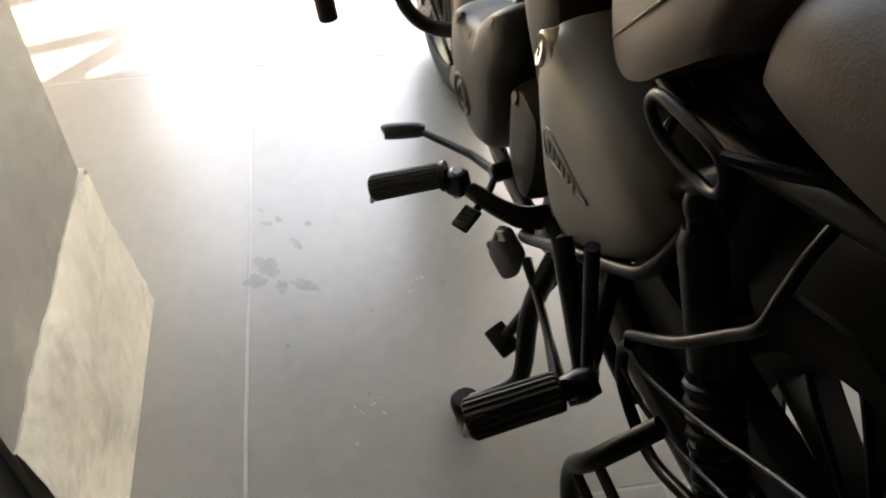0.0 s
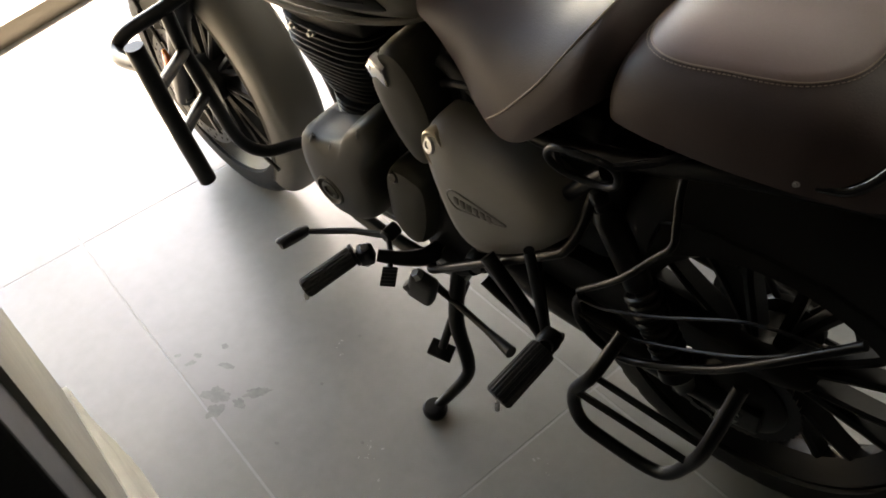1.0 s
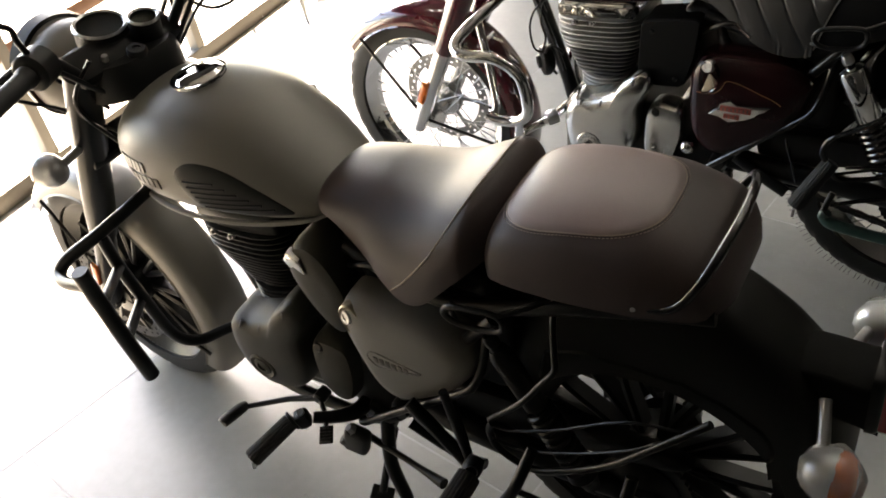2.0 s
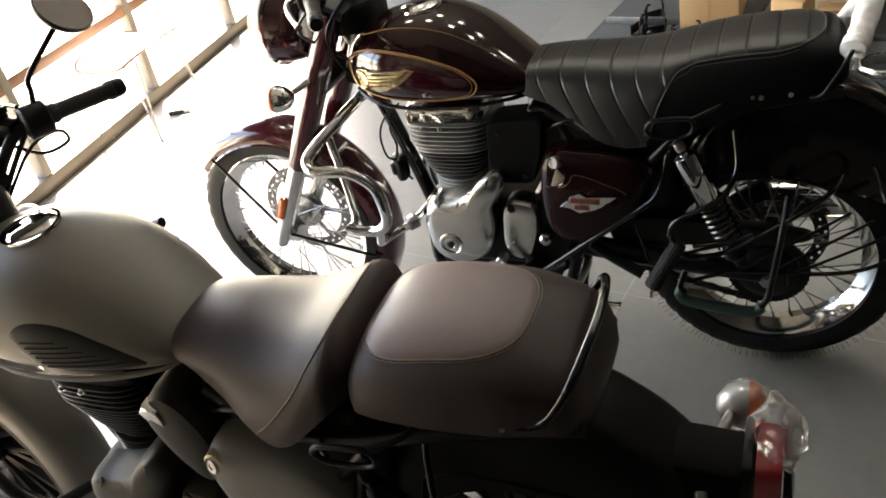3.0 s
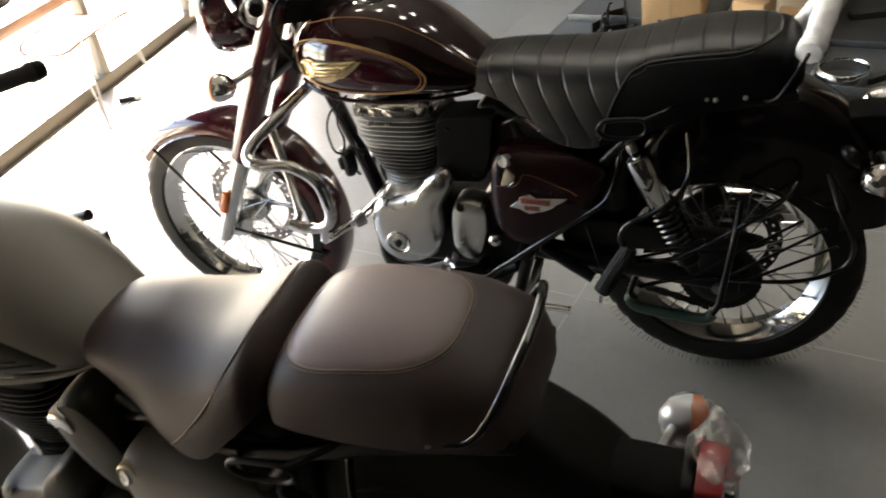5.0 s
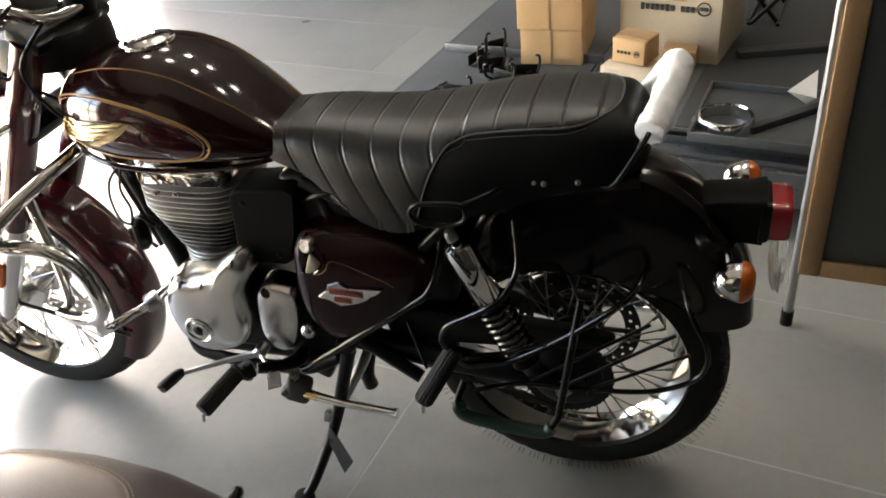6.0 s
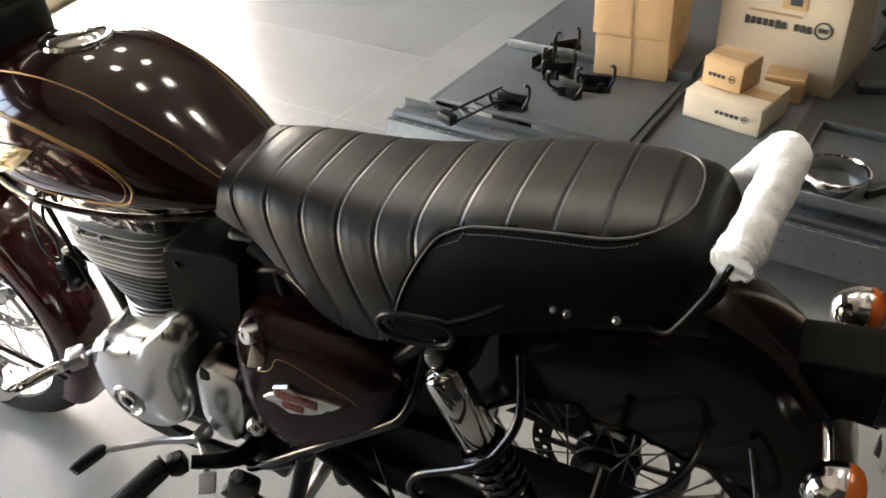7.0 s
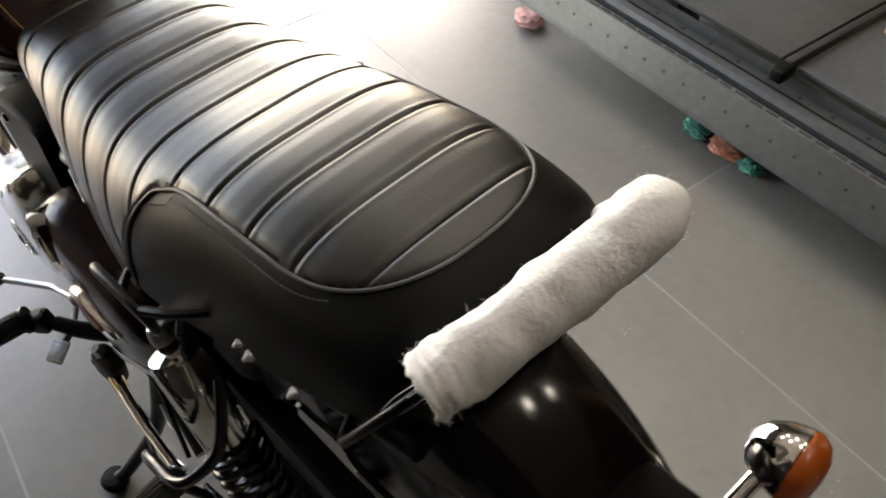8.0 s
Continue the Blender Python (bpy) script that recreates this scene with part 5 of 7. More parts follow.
    # black ladder-shaped crash guard
    for sg in (-1, 1):
        g = part("crash_guard", tube([(0.481, sg * 0.343, 0.785 if sg < 0 else 0.70), (0.483, sg * 0.339, 0.64), (0.486, sg * 0.331, 0.497)], 0.0155, 16, 4), M_BLACK, b, "black steel ladder crash guard")
        part("guard_tube", tube([(0.44, sg * 0.05, 0.80), (0.437, sg * 0.15, 0.792), (0.40, sg * 0.238, 0.765), (0.362, sg * 0.295, 0.742), (0.350, sg * 0.318, 0.722), (0.385, sg * 0.335, 0.722), (0.475, sg * 0.341, 0.745)], 0.0125, 14, 6), M_BLACK, g)
        part("guard_tube", tube([(0.400, sg * 0.236, 0.758), (0.390, sg * 0.230, 0.67), (0.391, sg * 0.220, 0.574), (0.386, sg * 0.200, 0.45), (0.400, sg * 0.165, 0.395), (0.44, sg * 0.11, 0.392), (0.50, sg * 0.05, 0.40)], 0.0125, 14, 6), M_BLACK, g)
        for z0, z1 in ((0.700, 0.673), (0.600, 0.574)):
            part("guard_rung", tube([(0.483, sg * 0.338, z0), (0.390, sg * 0.228, z1)], 0.0105, 12, 1), M_BLACK, g)
    # lady's footrest and guard loops behind the peg
    lg = part("saree_guard", tube(SAREE, 0.0080, 10), M_BLACK, b)
    part("guard_bar", tube([(1.005, -0.185, 0.485), (1.115, -0.20, 0.385)], 0.0125, 10, 1), M_BLACK, lg)
    part("guard_bar", tube([(1.105, -0.20, 0.575), (1.122, -0.20, 0.385)], 0.008, 10, 1), M_BLACK, lg)
    part("guard_bar", tube([(1.29, -0.12, 0.76), (1.299, -0.148, 0.737), (1.309, -0.170, 0.714), (1.311, -0.180, 0.692), (1.290, -0.183, 0.660), (1.253, -0.198, 0.612), (1.193, -0.199, 0.548), (1.189, -0.20, 0.541)], 0.0052, 10), M_BLACK, lg)
    part("guard_bar", tube([(1.192, -0.20, 0.535), (1.182, -0.20, 0.510), (1.195, -0.20, 0.465), (1.25, -0.20, 0.440), (1.31, -0.20, 0.468), (1.39, -0.20, 0.528), (1.46, -0.20, 0.605), (1.54, -0.18, 0.68)], 0.0062, 10), M_BLACK, lg)
    part("guard_bar", tube([(1.189, -0.202, 0.530), (1.23, -0.20, 0.533), (1.31, -0.195, 0.570), (1.42, -0.192, 0.64), (1.505, -0.188, 0.655)], 0.0026, 8), M_BLACK, lg)
    part("guard_bar", tube([(1.184, -0.202, 0.495), (1.24, -0.20, 0.488), (1.33, -0.195, 0.520), (1.42, -0.195, 0.575), (1.475, -0.195, 0.625)], 0.0026, 8), M_BLACK, lg)
    fr = part("pillion_footrest", tube([(1.26, -0.20, 0.50), (1.245, -0.25, 0.45), (1.215, -0.257, 0.385), (1.225, -0.26, 0.325), (1.27, -0.262, 0.312), (1.36, -0.262, 0.315), (1.40, -0.258, 0.375), (1.42, -0.25, 0.44), (1.43, -0.20, 0.52)], 0.0105, 12), M_BLACK, b, "black folding footrest loop")
    part("footrest_bar", tube([(1.225, -0.259, 0.395), (1.40, -0.259, 0.385)], 0.006, 8, 1), M_BLACK, fr)
    part("footrest_bar", tube([(1.245, -0.250, 0.445), (1.415, -0.250, 0.430)], 0.0055, 8, 1), M_BLACK, fr)
    hook_loop(b)
    part("exhaust", tube([(0.52, 0.06, 0.60), (0.44, 0.10, 0.50), (0.46, 0.14, 0.36), (0.70, 0.17, 0.27), (1.0, 0.19, 0.30), (1.2, 0.195, 0.345), (1.78, 0.205, 0.395)], [0.02, 0.02, 0.022, 0.024, 0.035, 0.054, 0.060, 0.054], 20), M_BLACK, b)
    cable(b, [(0.42, -0.10, 1.06), (0.36, -0.13, 0.98), (0.35, -0.09, 0.88), (0.40, -0.06, 0.80), (0.45, -0.06, 0.72)])
    cable(b, [(0.44, -0.18, 1.12), (0.33, -0.22, 1.05), (0.30, -0.12, 0.95), (0.36, -0.05, 0.85)])
    part("brake_reservoir", lathe([(0, -0.035), (0.024, -0.035), (0.031, -0.025), (0.032, 0.018), (0.035, 0.020), (0.035, 0.032), (0.029, 0.036), (0, 0.036)], (0.355, 0.165, 1.088), (-0.15, 0.1, 1), 28), M_BLACK_PLASTIC, bar)
    # switch, clamps and looms round the clocks
    part("ignition_switch", lathe([(0.018, -0.05), (0.019, 0.0), (0.016, 0.004), (0.008, 0.004), (0.007, 0.001), (0, 0.001)], (0.425, -0.005, 1.030), (0.3, 0, 1), 24), M_BLACK_PLASTIC, bar)
    for sgn in (-1, 1):
        part("bar_clamp", box((0.05, 0.034, 0.045), pose(0.385, sgn * 0.055, 1.005, 0, 20, 0), 0.008), M_BLACK, bar)
        part("clamp_bolt", lathe([(0, 0.006), (0.006, 0.006), (0.007, 0.0), (0.007, -0.01)], (0.395, sgn * 0.055, 1.032), (0.3, 0, 1), 12), M_STEEL, bar)
        part("wire_loom", tube([(0.425, sgn * 0.17, 1.075), (0.41, sgn * 0.13, 1.03), (0.40, sgn * 0.09, 0.985), (0.41, sgn * 0.04, 0.95), (0.43, sgn * 0.02, 0.91)], 0.0052, 8), M_BLACK_PLASTIC, bar)
        part("wire_loom", tube([(0.40, sgn * 0.175, 1.09), (0.345, sgn * 0.15, 1.055), (0.33, sgn * 0.11, 0.99), (0.36, sgn * 0.07, 0.93)], 0.0042, 8), M_BLACK_PLASTIC, bar)
    part("brake_hose", tube([(0.362, 0.165, 1.055), (0.41, 0.195, 1.02), (0.45, 0.23, 1.03), (0.455, 0.215, 1.06), (0.42, 0.17, 1.045), (0.37, 0.12, 0.97)], 0.0036, 8), M_BLACK_PLASTIC, bar)
    part("brake_hose", tube([(0.355, 0.15, 1.06), (0.33, 0.155, 0.99), (0.335, 0.12, 0.90)], 0.0036, 8), M_BLACK_PLASTIC, bar)
    part("mirror_clamp", lathe([(0.012, -0.012), (0.016, -0.008), (0.016, 0.008), (0.010, 0.014), (0, 0.014)], (0.44, 0.195, 1.105), (0, 0, 1), 16), M_BLACK, bar)
    steer(b, KTURN)
    cable(b, [(0.44, 0.18, 1.12), (0.33, 0.22, 1.08), (0.30, 0.12, 0.95), (0.36, 0.05, 0.85)])
    return b


KTURN = -4.5
M_LETTER = mat("dark_badge_enamel", (0.058, 0.052, 0.045), 0.4, 0.2, 0.1, 8, 100, 0.02)
# Rear mudguard only: far darker than the khaki of the front one.
M_KHAKI_DARK = mat("matte_dark_mudguard", (0.0075, 0.0073, 0.0066), 0.45, 0.0, 0.08, 4, 300, 0.03, spec=0.14)
khaki = khaki_bike()

# ---- maroon motorcycle with a ribbed black bench seat ----
MLEAN = 0.68


def maroon_bike():
    b = thing("motorcycle", pose(0, 0, 0, MLEAN), "glossy maroon motorcycle with chrome engine and ribbed black bench seat", "motorcycle", "parked motorcycles")
    spoked_wheel(b, "front_wheel", FRONT, 0.325, 0.100, 0.246, 0.066)
    rear = spoked_wheel(b, "rear_wheel", REAR, 0.318, 0.120, 0.234, 0, M_SPOKE_SHADED)
    brake_disc(rear, REAR, 0.078, 0.135)
    # moulding hairs on the new tyre's shoulders
    hair, dice = bmesh.new(), random.Random(8)
    for k in range(150):
        turn = 2 * math.pi * (k + dice.uniform(-0.3, 0.3)) / 150
        out = Vector((math.cos(turn), 0, math.sin(turn)))
        for side in (-1, 1):
            foot = REAR + out * 0.302 + Vector((0, side * 0.047, 0))
            add_tube(hair, [foot, foot + out * dice.uniform(0.014, 0.019) + Vector((0, side * 0.004, 0))], 0.0006, 3)
    part("tread_hairs", hair, M_RUBBER, rear)["kind"] = "stuff"
    frame_tubes(b)
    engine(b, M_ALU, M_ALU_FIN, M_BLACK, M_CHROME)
    t = tank(b, M_MAROON_DARK)
    # maroon side panel of the tank inside a gold line
    oval = [(0.374, 0.872), (0.394, 0.908), (0.450, 0.928), (0.515, 0.931), (0.59, 0.920), (0.656, 0.899), (0.702, 0.876), (0.731, 0.845), (0.722, 0.818), (0.69, 0.807), (0.60, 0.799), (0.48, 0.804), (0.405, 0.826)]
    for sgn in (-1, 1):
        part("tank_flash", flank_patch(oval, sgn, 0.0008, 0.0012), M_MAROON_MID, t)
        pts = spline([(x, 0, z) for x, z in oval], 8, True)
        for scale_, r_ in ((1.0, 0.0021), (0.945, 0.0008)):
            part("pinstripe", add_tube(bmesh.new(), [tank_side(0.55 + (p.x - 0.55) * scale_, 0.866 + (p.z - 0.866) * scale_, sgn) + Vector((0, sgn * 0.0014, 0)) for p in pts], r_, 6, True), M_GOLD, t)
        line = spline([(x, 0, z) for x, z in ((0.42, 0.948), (0.50, 0.967), (0.58, 0.970), (0.65, 0.957), (0.71, 0.931), (0.765, 0.897), (0.81, 0.862), (0.84, 0.838))], 6)
        part("pinstripe", add_tube(bmesh.new(), [tank_side(p.x, p.z, sgn) + Vector((0, 0, 0.0008)) for p in line], 0.0011, 6), M_GOLD, t)
    winged_badge(t, [tank_side, 0.40, 0.59, 0.855], M_BADGE)
    shape = [(0.866, 0.622), (0.875, 0.650), (0.893, 0.670), (0.93, 0.680), (0.98, 0.678), (1.08, 0.668), (1.142, 0.635), (1.140, 0.600), (1.117, 0.533), (1.07, 0.487), (1.009, 0.443), (0.948, 0.412), (0.915, 0.414), (0.888, 0.436), (0.868, 0.475), (0.861, 0.55)]
    panel = side_panel(b, M_MAROON_PANEL_SHADED, -1, M_MAROON_MID, shape)
    side_panel(b, M_MAROON_DARK, 1, None, shape)
    # copper fan below the lock
    for k in range(6):
        f = k / 5
        tip = Vector((0.903 + 0.031 * f, -0.1800, 0.596 + 0.022 * f * f))
        part("recess_rib", tube([Vector((0.917, -0.1795, 0.640)), tip], [0.0018, 0.0030, 0.0034], 8, 2), M_RECESS, panel)
    pb = part("panel_badge", dome([(0.917, 0.541), (0.930, 0.552), (0.938, 0.556), (0.941, 0.571), (0.967, 0.581), (0.984, 0.570), (1.061, 0.575), (1.045, 0.561), (1.034, 0.556), (1.024, 0.546), (1.003, 0.535), (0.964, 0.524), (0.940, 0.537)], -0.172, -0.187, n=2, smooth_outline=False, steps=((1, 0), (1, 0.8), (0.95, 1.0), (0.5, 1.02))), M_CHROME, b, "chrome winged badge with red enamel")
    for x, z, w, h, n in ((0.981, 0.5605, 0.070, 0.0135, 7), (0.972, 0.5415, 0.036, 0.0110, 3)):
        enamel = part("badge_field", box((w, 0.003, h), pose(x, -0.1885, z, 0, 2, 0), 0.001), M_BADGE_RED, pb)
        for k in range(n):
            part("badge_bar", box((0.0028, 0.002, h * 0.62), pose(x + (k - (n - 1) / 2) * w / (n + 0.6), -0.1895, z, 0, 2, 0), 0), M_LETTER, enamel)
    q = spline([(0.886, -0.1750, 0.590), (0.898, -0.1785, 0.590), (0.9266, -0.1806, 0.593), (0.9433, -0.1810, 0.606), (0.954, -0.1798, 0.625), (0.975, -0.1797, 0.625), (1.004, -0.1803, 0.615), (1.0326, -0.1807, 0.603), (1.061, -0.1802, 0.591), (1.078, -0.1789, 0.578)], 6)
    part("pinstripe", add_tube(bmesh.new(), q, 0.0006, 6), M_GOLD, b)
    ab = part("airbox_cover", dome([(0.717, 0.566), (0.731, 0.716), (0.736, 0.726), (0.748, 0.732), (0.862, 0.745), (0.878, 0.738), (0.862, 0.64), (0.838, 0.572), (0.825, 0.562), (0.728, 0.558)], -0.03, -0.124, n=3, smooth_outline=False, steps=((1, 0), (1, 0.90), (0.985, 0.96), (0.95, 1.0), (0.5, 1.0))), M_MATT_BLACK, b)
    for x, z in ((0.760, 0.705), (0.815, 0.585)):
        part("cover_bolt", lathe([(0, 0.004), (0.005, 0.004), (0.006, 0.001), (0.006, -0.002)], (x, -0.124, z), (0, -1, 0), 10), M_BLACK, ab)
    part("cover_screw", lathe([(0, 0.0075), (0.007, 0.0075), (0.009, 0.0065), (0.009, 0.003)], (0.597, -0.165, 0.392), (0, -1, 0), 6), M_BLACK, b)
    horn = part("horn", lathe([(0, 0.022), (0.016, 0.022), (0.019, 0.014), (0.038, 0.010), (0.041, 0.004), (0.041, -0.006), (0.03, -0.02), (0, -0.024)], (0.432, -0.055, 0.560), (-0.75, -0.65, 0.0), 28), M_BLACK, b)
    part("horn_bracket", box((0.05, 0.004, 0.022), pose(0.455, -0.04, 0.585, 0, 30, 20), 0.001), M_BLACK, horn)
    cable(b, [(0.47, -0.05, 0.75), (0.433, -0.08, 0.721), (0.409, -0.08, 0.666), (0.417, -0.08, 0.605), (0.447, -0.07, 0.593)], 0.003)
    cable(b, [(0.45, -0.06, 0.74), (0.443, -0.08, 0.69), (0.452, -0.08, 0.64), (0.43, -0.07, 0.585)], 0.003)
    cable(b, [(0.50, -0.08, 0.60), (0.465, -0.08, 0.62), (0.44, -0.07, 0.575), (0.46, -0.05, 0.52)], 0.004)
    inner_body(b)
    part("under_seat_tray", box((0.34, 0.17, 0.10), pose(0.99, 0, 0.70, 0, 2, 0), 0.02, 3), M_BLACK_PLASTIC, b)
    bench_seat(b)
    fender(b, "front_mudguard", arc(FRONT, 0.352, 138, -30, 14), 0.066, 0.05, M_MAROON, "glossy maroon front mudguard")
    fender(b, "rear_mudguard", REAR_GUARD, 0.092, 0.10, M_MAROON_SHADED, "glossy maroon rear mudguard, darkened for the shade round the wheel")
    for sgn in (-1, 1):
        part("mudguard_stay", tube([(0.01, sgn * 0.085, 0.33), (-0.185, sgn * 0.074, 0.575)], 0.005, 8, 1), M_BLACK, b)
        part("mudguard_stay", tube([(0.01, sgn * 0.085, 0.33), (0.31, sgn * 0.074, 0.255)], 0.005, 8, 1), M_BLACK, b)
    tail(b, -0.01, 0.0, 0.70)
    front_end(b, M_MAROON, M_ALU, M_MAROON_MID, M_CHROME)
    handlebar(b, M_CHROME, 0.0, BAR_LOW)
    blinker(b, "front_blinker", (0.215, -0.20, 0.835), (-1, -0.1, 0), M_CHROME, (0.27, -0.12, 0.85))
    blinker(b, "front_blinker", (0.215, 0.20, 0.835), (-1, 0.1, 0), M_CHROME, (0.27, 0.12, 0.85))
    blinker(b, "rear_blinker", (1.690, -0.155, 0.650), (1, -0.05, 0), M_CHROME, (1.67, -0.07, 0.66))
    blinker(b, "rear_blinker", (1.700, 0.158, 0.667), (1, 0.05, 0), M_CHROME, (1.682, 0.086, 0.640))
    crumple("plastic_wrap", (1.765, 0.0, 0.60), (0.014, 0.05, 0.07), M_WRAP, 8, b, "clear plastic film hanging below the tail lamp", 0.4, 3)
    rear_end(b, M_CHROME, M_SPRING)
    controls_left(b, M_STEEL)
    stands(b, MLEAN, M_CHROME)
    footpeg(b, (1.205, -0.225, 0.485), (1.145, -0.275, 0.385), 0.0185)
    part("kick_knob", lathe([(0, 0.02), (0.010, 0.019), (0.017, 0.012), (0.018, 0.0), (0.018, -0.03), (0, -0.03)], (0.858, -0.145, 0.415), (0, -1, 0.1), 24), M_CHROME, b, "chrome round cap beside the gearbox")
    # chrome crash guard
    for sg in (-1, 1):
        g = part("crash_guard", tube([(0.40, sg * 0.03, 0.80), (0.37, sg * 0.16, 0.775), (0.33, sg * 0.29, 0.735), (0.332, sg * 0.325, 0.712), (0.37, sg * 0.335, 0.705), (0.44, sg * 0.325, 0.700), (0.495, sg * 0.315, 0.655), (0.508, sg * 0.31, 0.58), (0.498, sg * 0.306, 0.540), (0.465, sg * 0.302, 0.516), (0.415, sg * 0.298, 0.510), (0.378, sg * 0.292, 0.512)], 0.0145, 14, 6), M_CHROME, b, "chromed tubular crash guard")
        part("guard_tube", tube([(0.345, sg * 0.225, 0.748), (0.372, sg * 0.245, 0.63), (0.392, sg * 0.270, 0.535), (0.384, sg * 0.288, 0.514)], 0.0105, 12), M_CHROME, g)
        part("guard_link", tube([(0.478, sg * 0.304, 0.522), (0.456, sg * 0.283, 0.468), (0.440, sg * 0.240, 0.440), (0.462, sg * 0.195, 0.442), (0.492, sg * 0.158, 0.450), (0.50, sg * 0.06, 0.445)], 0.0105, 12), M_CHROME, g)
        part("guard_clamp", box((0.034, 0.040, 0.030), pose(0.490, sg * 0.155, 0.449, 0, -10, sg * -40), 0.007), M_STEEL, g)
        part("clamp_bolt", lathe([(0, 0.012), (0.008, 0.012), (0.009, 0.0), (0, 0.0)], (0.488, sg * 0.178, 0.452), (0, sg, 0.2), 6), M_STEEL, g)
    lg = part("saree_guard", tube(SAREE, 0.0082, 10), M_BLACK_GLOSS, b)
    hook_loop(b)
    part("guard_bar", tube([(1.315, -0.16, 0.74), (1.324, -0.19, 0.665), (1.305, -0.222, 0.622), (1.281, -0.235, 0.603), (1.237, -0.235, 0.573), (1.196, -0.235, 0.545), (1.184, -0.235, 0.510), (1.201, -0.230, 0.479)], 0.0062, 10), M_BLACK_GLOSS, lg)
    part("guard_bar", tube([(1.205, -0.20, 0.434), (1.305, -0.195, 0.466)], 0.0038, 8, 1), M_BLACK_GLOSS, lg)
    part("guard_bar", tube([(1.205, -0.222, 0.463), (1.217, -0.205, 0.428), (1.255, -0.196, 0.428), (1.309, -0.195, 0.447), (1.401, -0.195, 0.512), (1.490, -0.190, 0.588), (1.525, -0.165, 0.617), (1.540, -0.098, 0.628)], 0.0062, 10), M_BLACK_GLOSS, lg)
    part("guard_bar", tube([(1.219, -0.200, 0.354), (1.285, -0.197, 0.378), (1.348, -0.195, 0.392), (1.45, -0.195, 0.395), (1.560, -0.193, 0.408), (1.632, -0.188, 0.440), (1.656, -0.184, 0.478), (1.652, -0.182, 0.520), (1.620, -0.165, 0.580), (1.595, -0.100, 0.620)], 0.0050, 10), M_BLACK_GLOSS, lg)
    for p0, p1 in (((1.405, -0.193, 0.395), (1.600, -0.182, 0.540)), ((1.452, -0.193, 0.395), (1.626, -0.184, 0.500)), ((1.34, -0.193, 0.395), (1.555, -0.184, 0.560))):
        part("guard_bar", tube([p0, p1], 0.0035, 8, 1), M_BLACK, lg)
    part("guard_bar", tube([(1.095, -0.175, 0.494), (1.128, -0.190, 0.390)], 0.0032, 8, 1), M_BLACK_GLOSS, lg)
    part("guard_bar", tube([(1.235, -0.24, 0.485), (1.30, -0.225, 0.49), (1.36, -0.20, 0.50)], 0.0045, 8), M_BLACK_GLOSS, lg)
    loop = part("pillion_footrest", tube([(1.43, -0.16, 0.58), (1.42, -0.21, 0.50), (1.405, -0.235, 0.39), (1.395, -0.24, 0.345), (1.36, -0.245, 0.318), (1.24, -0.25, 0.335), (1.205, -0.245, 0.357), (1.215, -0.22, 0.40)], 0.0075, 12), M_BLACK, b, "footrest loop in a green plastic sleeve")
    part("green_sleeve", tube([(1.212, -0.247, 0.365), (1.207, -0.248, 0.352), (1.235, -0.2515, 0.335), (1.36, -0.2465, 0.317), (1.388, -0.243, 0.33)], 0.0135, 12), M_GREEN, loop, "dark green foam sleeve")
    part("exhaust", tube([(0.52, 0.06, 0.60), (0.44, 0.10, 0.50), (0.46, 0.14, 0.36), (0.70, 0.17, 0.27), (1.0, 0.19, 0.30), (1.2, 0.180, 0.345), (1.70, 0.160, 0.385)], [0.02, 0.02, 0.022, 0.024, 0.035, 0.054, 0.060, 0.054], 20), M_CHROME, b)
    cable(b, [(0.42, -0.10, 1.06), (0.36, -0.13, 0.98), (0.35, -0.09, 0.88), (0.40, -0.06, 0.80), (0.45, -0.06, 0.72)])
    cable(b, [(0.44, -0.18, 1.12), (0.33, -0.20, 1.02), (0.32, -0.10, 0.93), (0.38, -0.05, 0.85), (0.45, -0.05, 0.70)])
    cable(b, [(0.40, -0.05, 0.78), (0.46, -0.07, 0.66), (0.50, -0.08, 0.55)], 0.005)
    return b


def winged_badge(t, spec, m):
    side_of, x0, x1, z = spec
    base = [(x0, z), (x0 + 0.01, z + 0.028), (x0 + 0.05, z + 0.034), (x0 + 0.07, z + 0.020), (x1 - 0.02, z + 0.035), (x1, z + 0.034), (x1 - 0.02, z + 0.016), (x1 - 0.05, z - 0.004), (x1 - 0.09, z - 0.022), (x0 + 0.06, z - 0.030), (x0 + 0.02, z - 0.022)]
    c = Vector((sum(p[0] for p in base) / len(base), 0, sum(p[1] for p in base) / len(base)))
    rings = []
    for s, o in ((1.0, -0.004), (1.0, 0.003), (0.94, 0.005), (0.5, 0.0055), (0.1, 0.006)):
        rings.append([side_of(c.x + (x - c.x) * s, c.z + (zz - c.z) * s, -1) + Vector((0, -o, 0)) for x, zz in base])
    badge = part("tank_badge", add_loft(bmesh.new(), rings), m, t, "gilt winged tank badge")
    for k in range(5):
        pts = [side_of(x, z + 0.026 - 0.009 * k + 0.010 * ((x - x0 - 0.05) / 0.12), -1) + Vector((0, -0.006, 0)) for x in np.linspace(x0 + 0.055, x1 - 0.012 - 0.018 * k, 10)]
        part("feather", add_tube(bmesh.new(), pts, [0.0032] * 9 + [0.0012], 6), m, badge)
    pts = [side_of(x0 + 0.03 + 0.022 * math.cos(a), z + 0.002 + 0.022 * math.sin(a), -1) + Vector((0, -0.006, 0)) for a in np.linspace(0, 2 * math.pi, 20)[:-1]]
    part("badge_ring", add_tube(bmesh.new(), pts, 0.003, 6, True), m, badge)


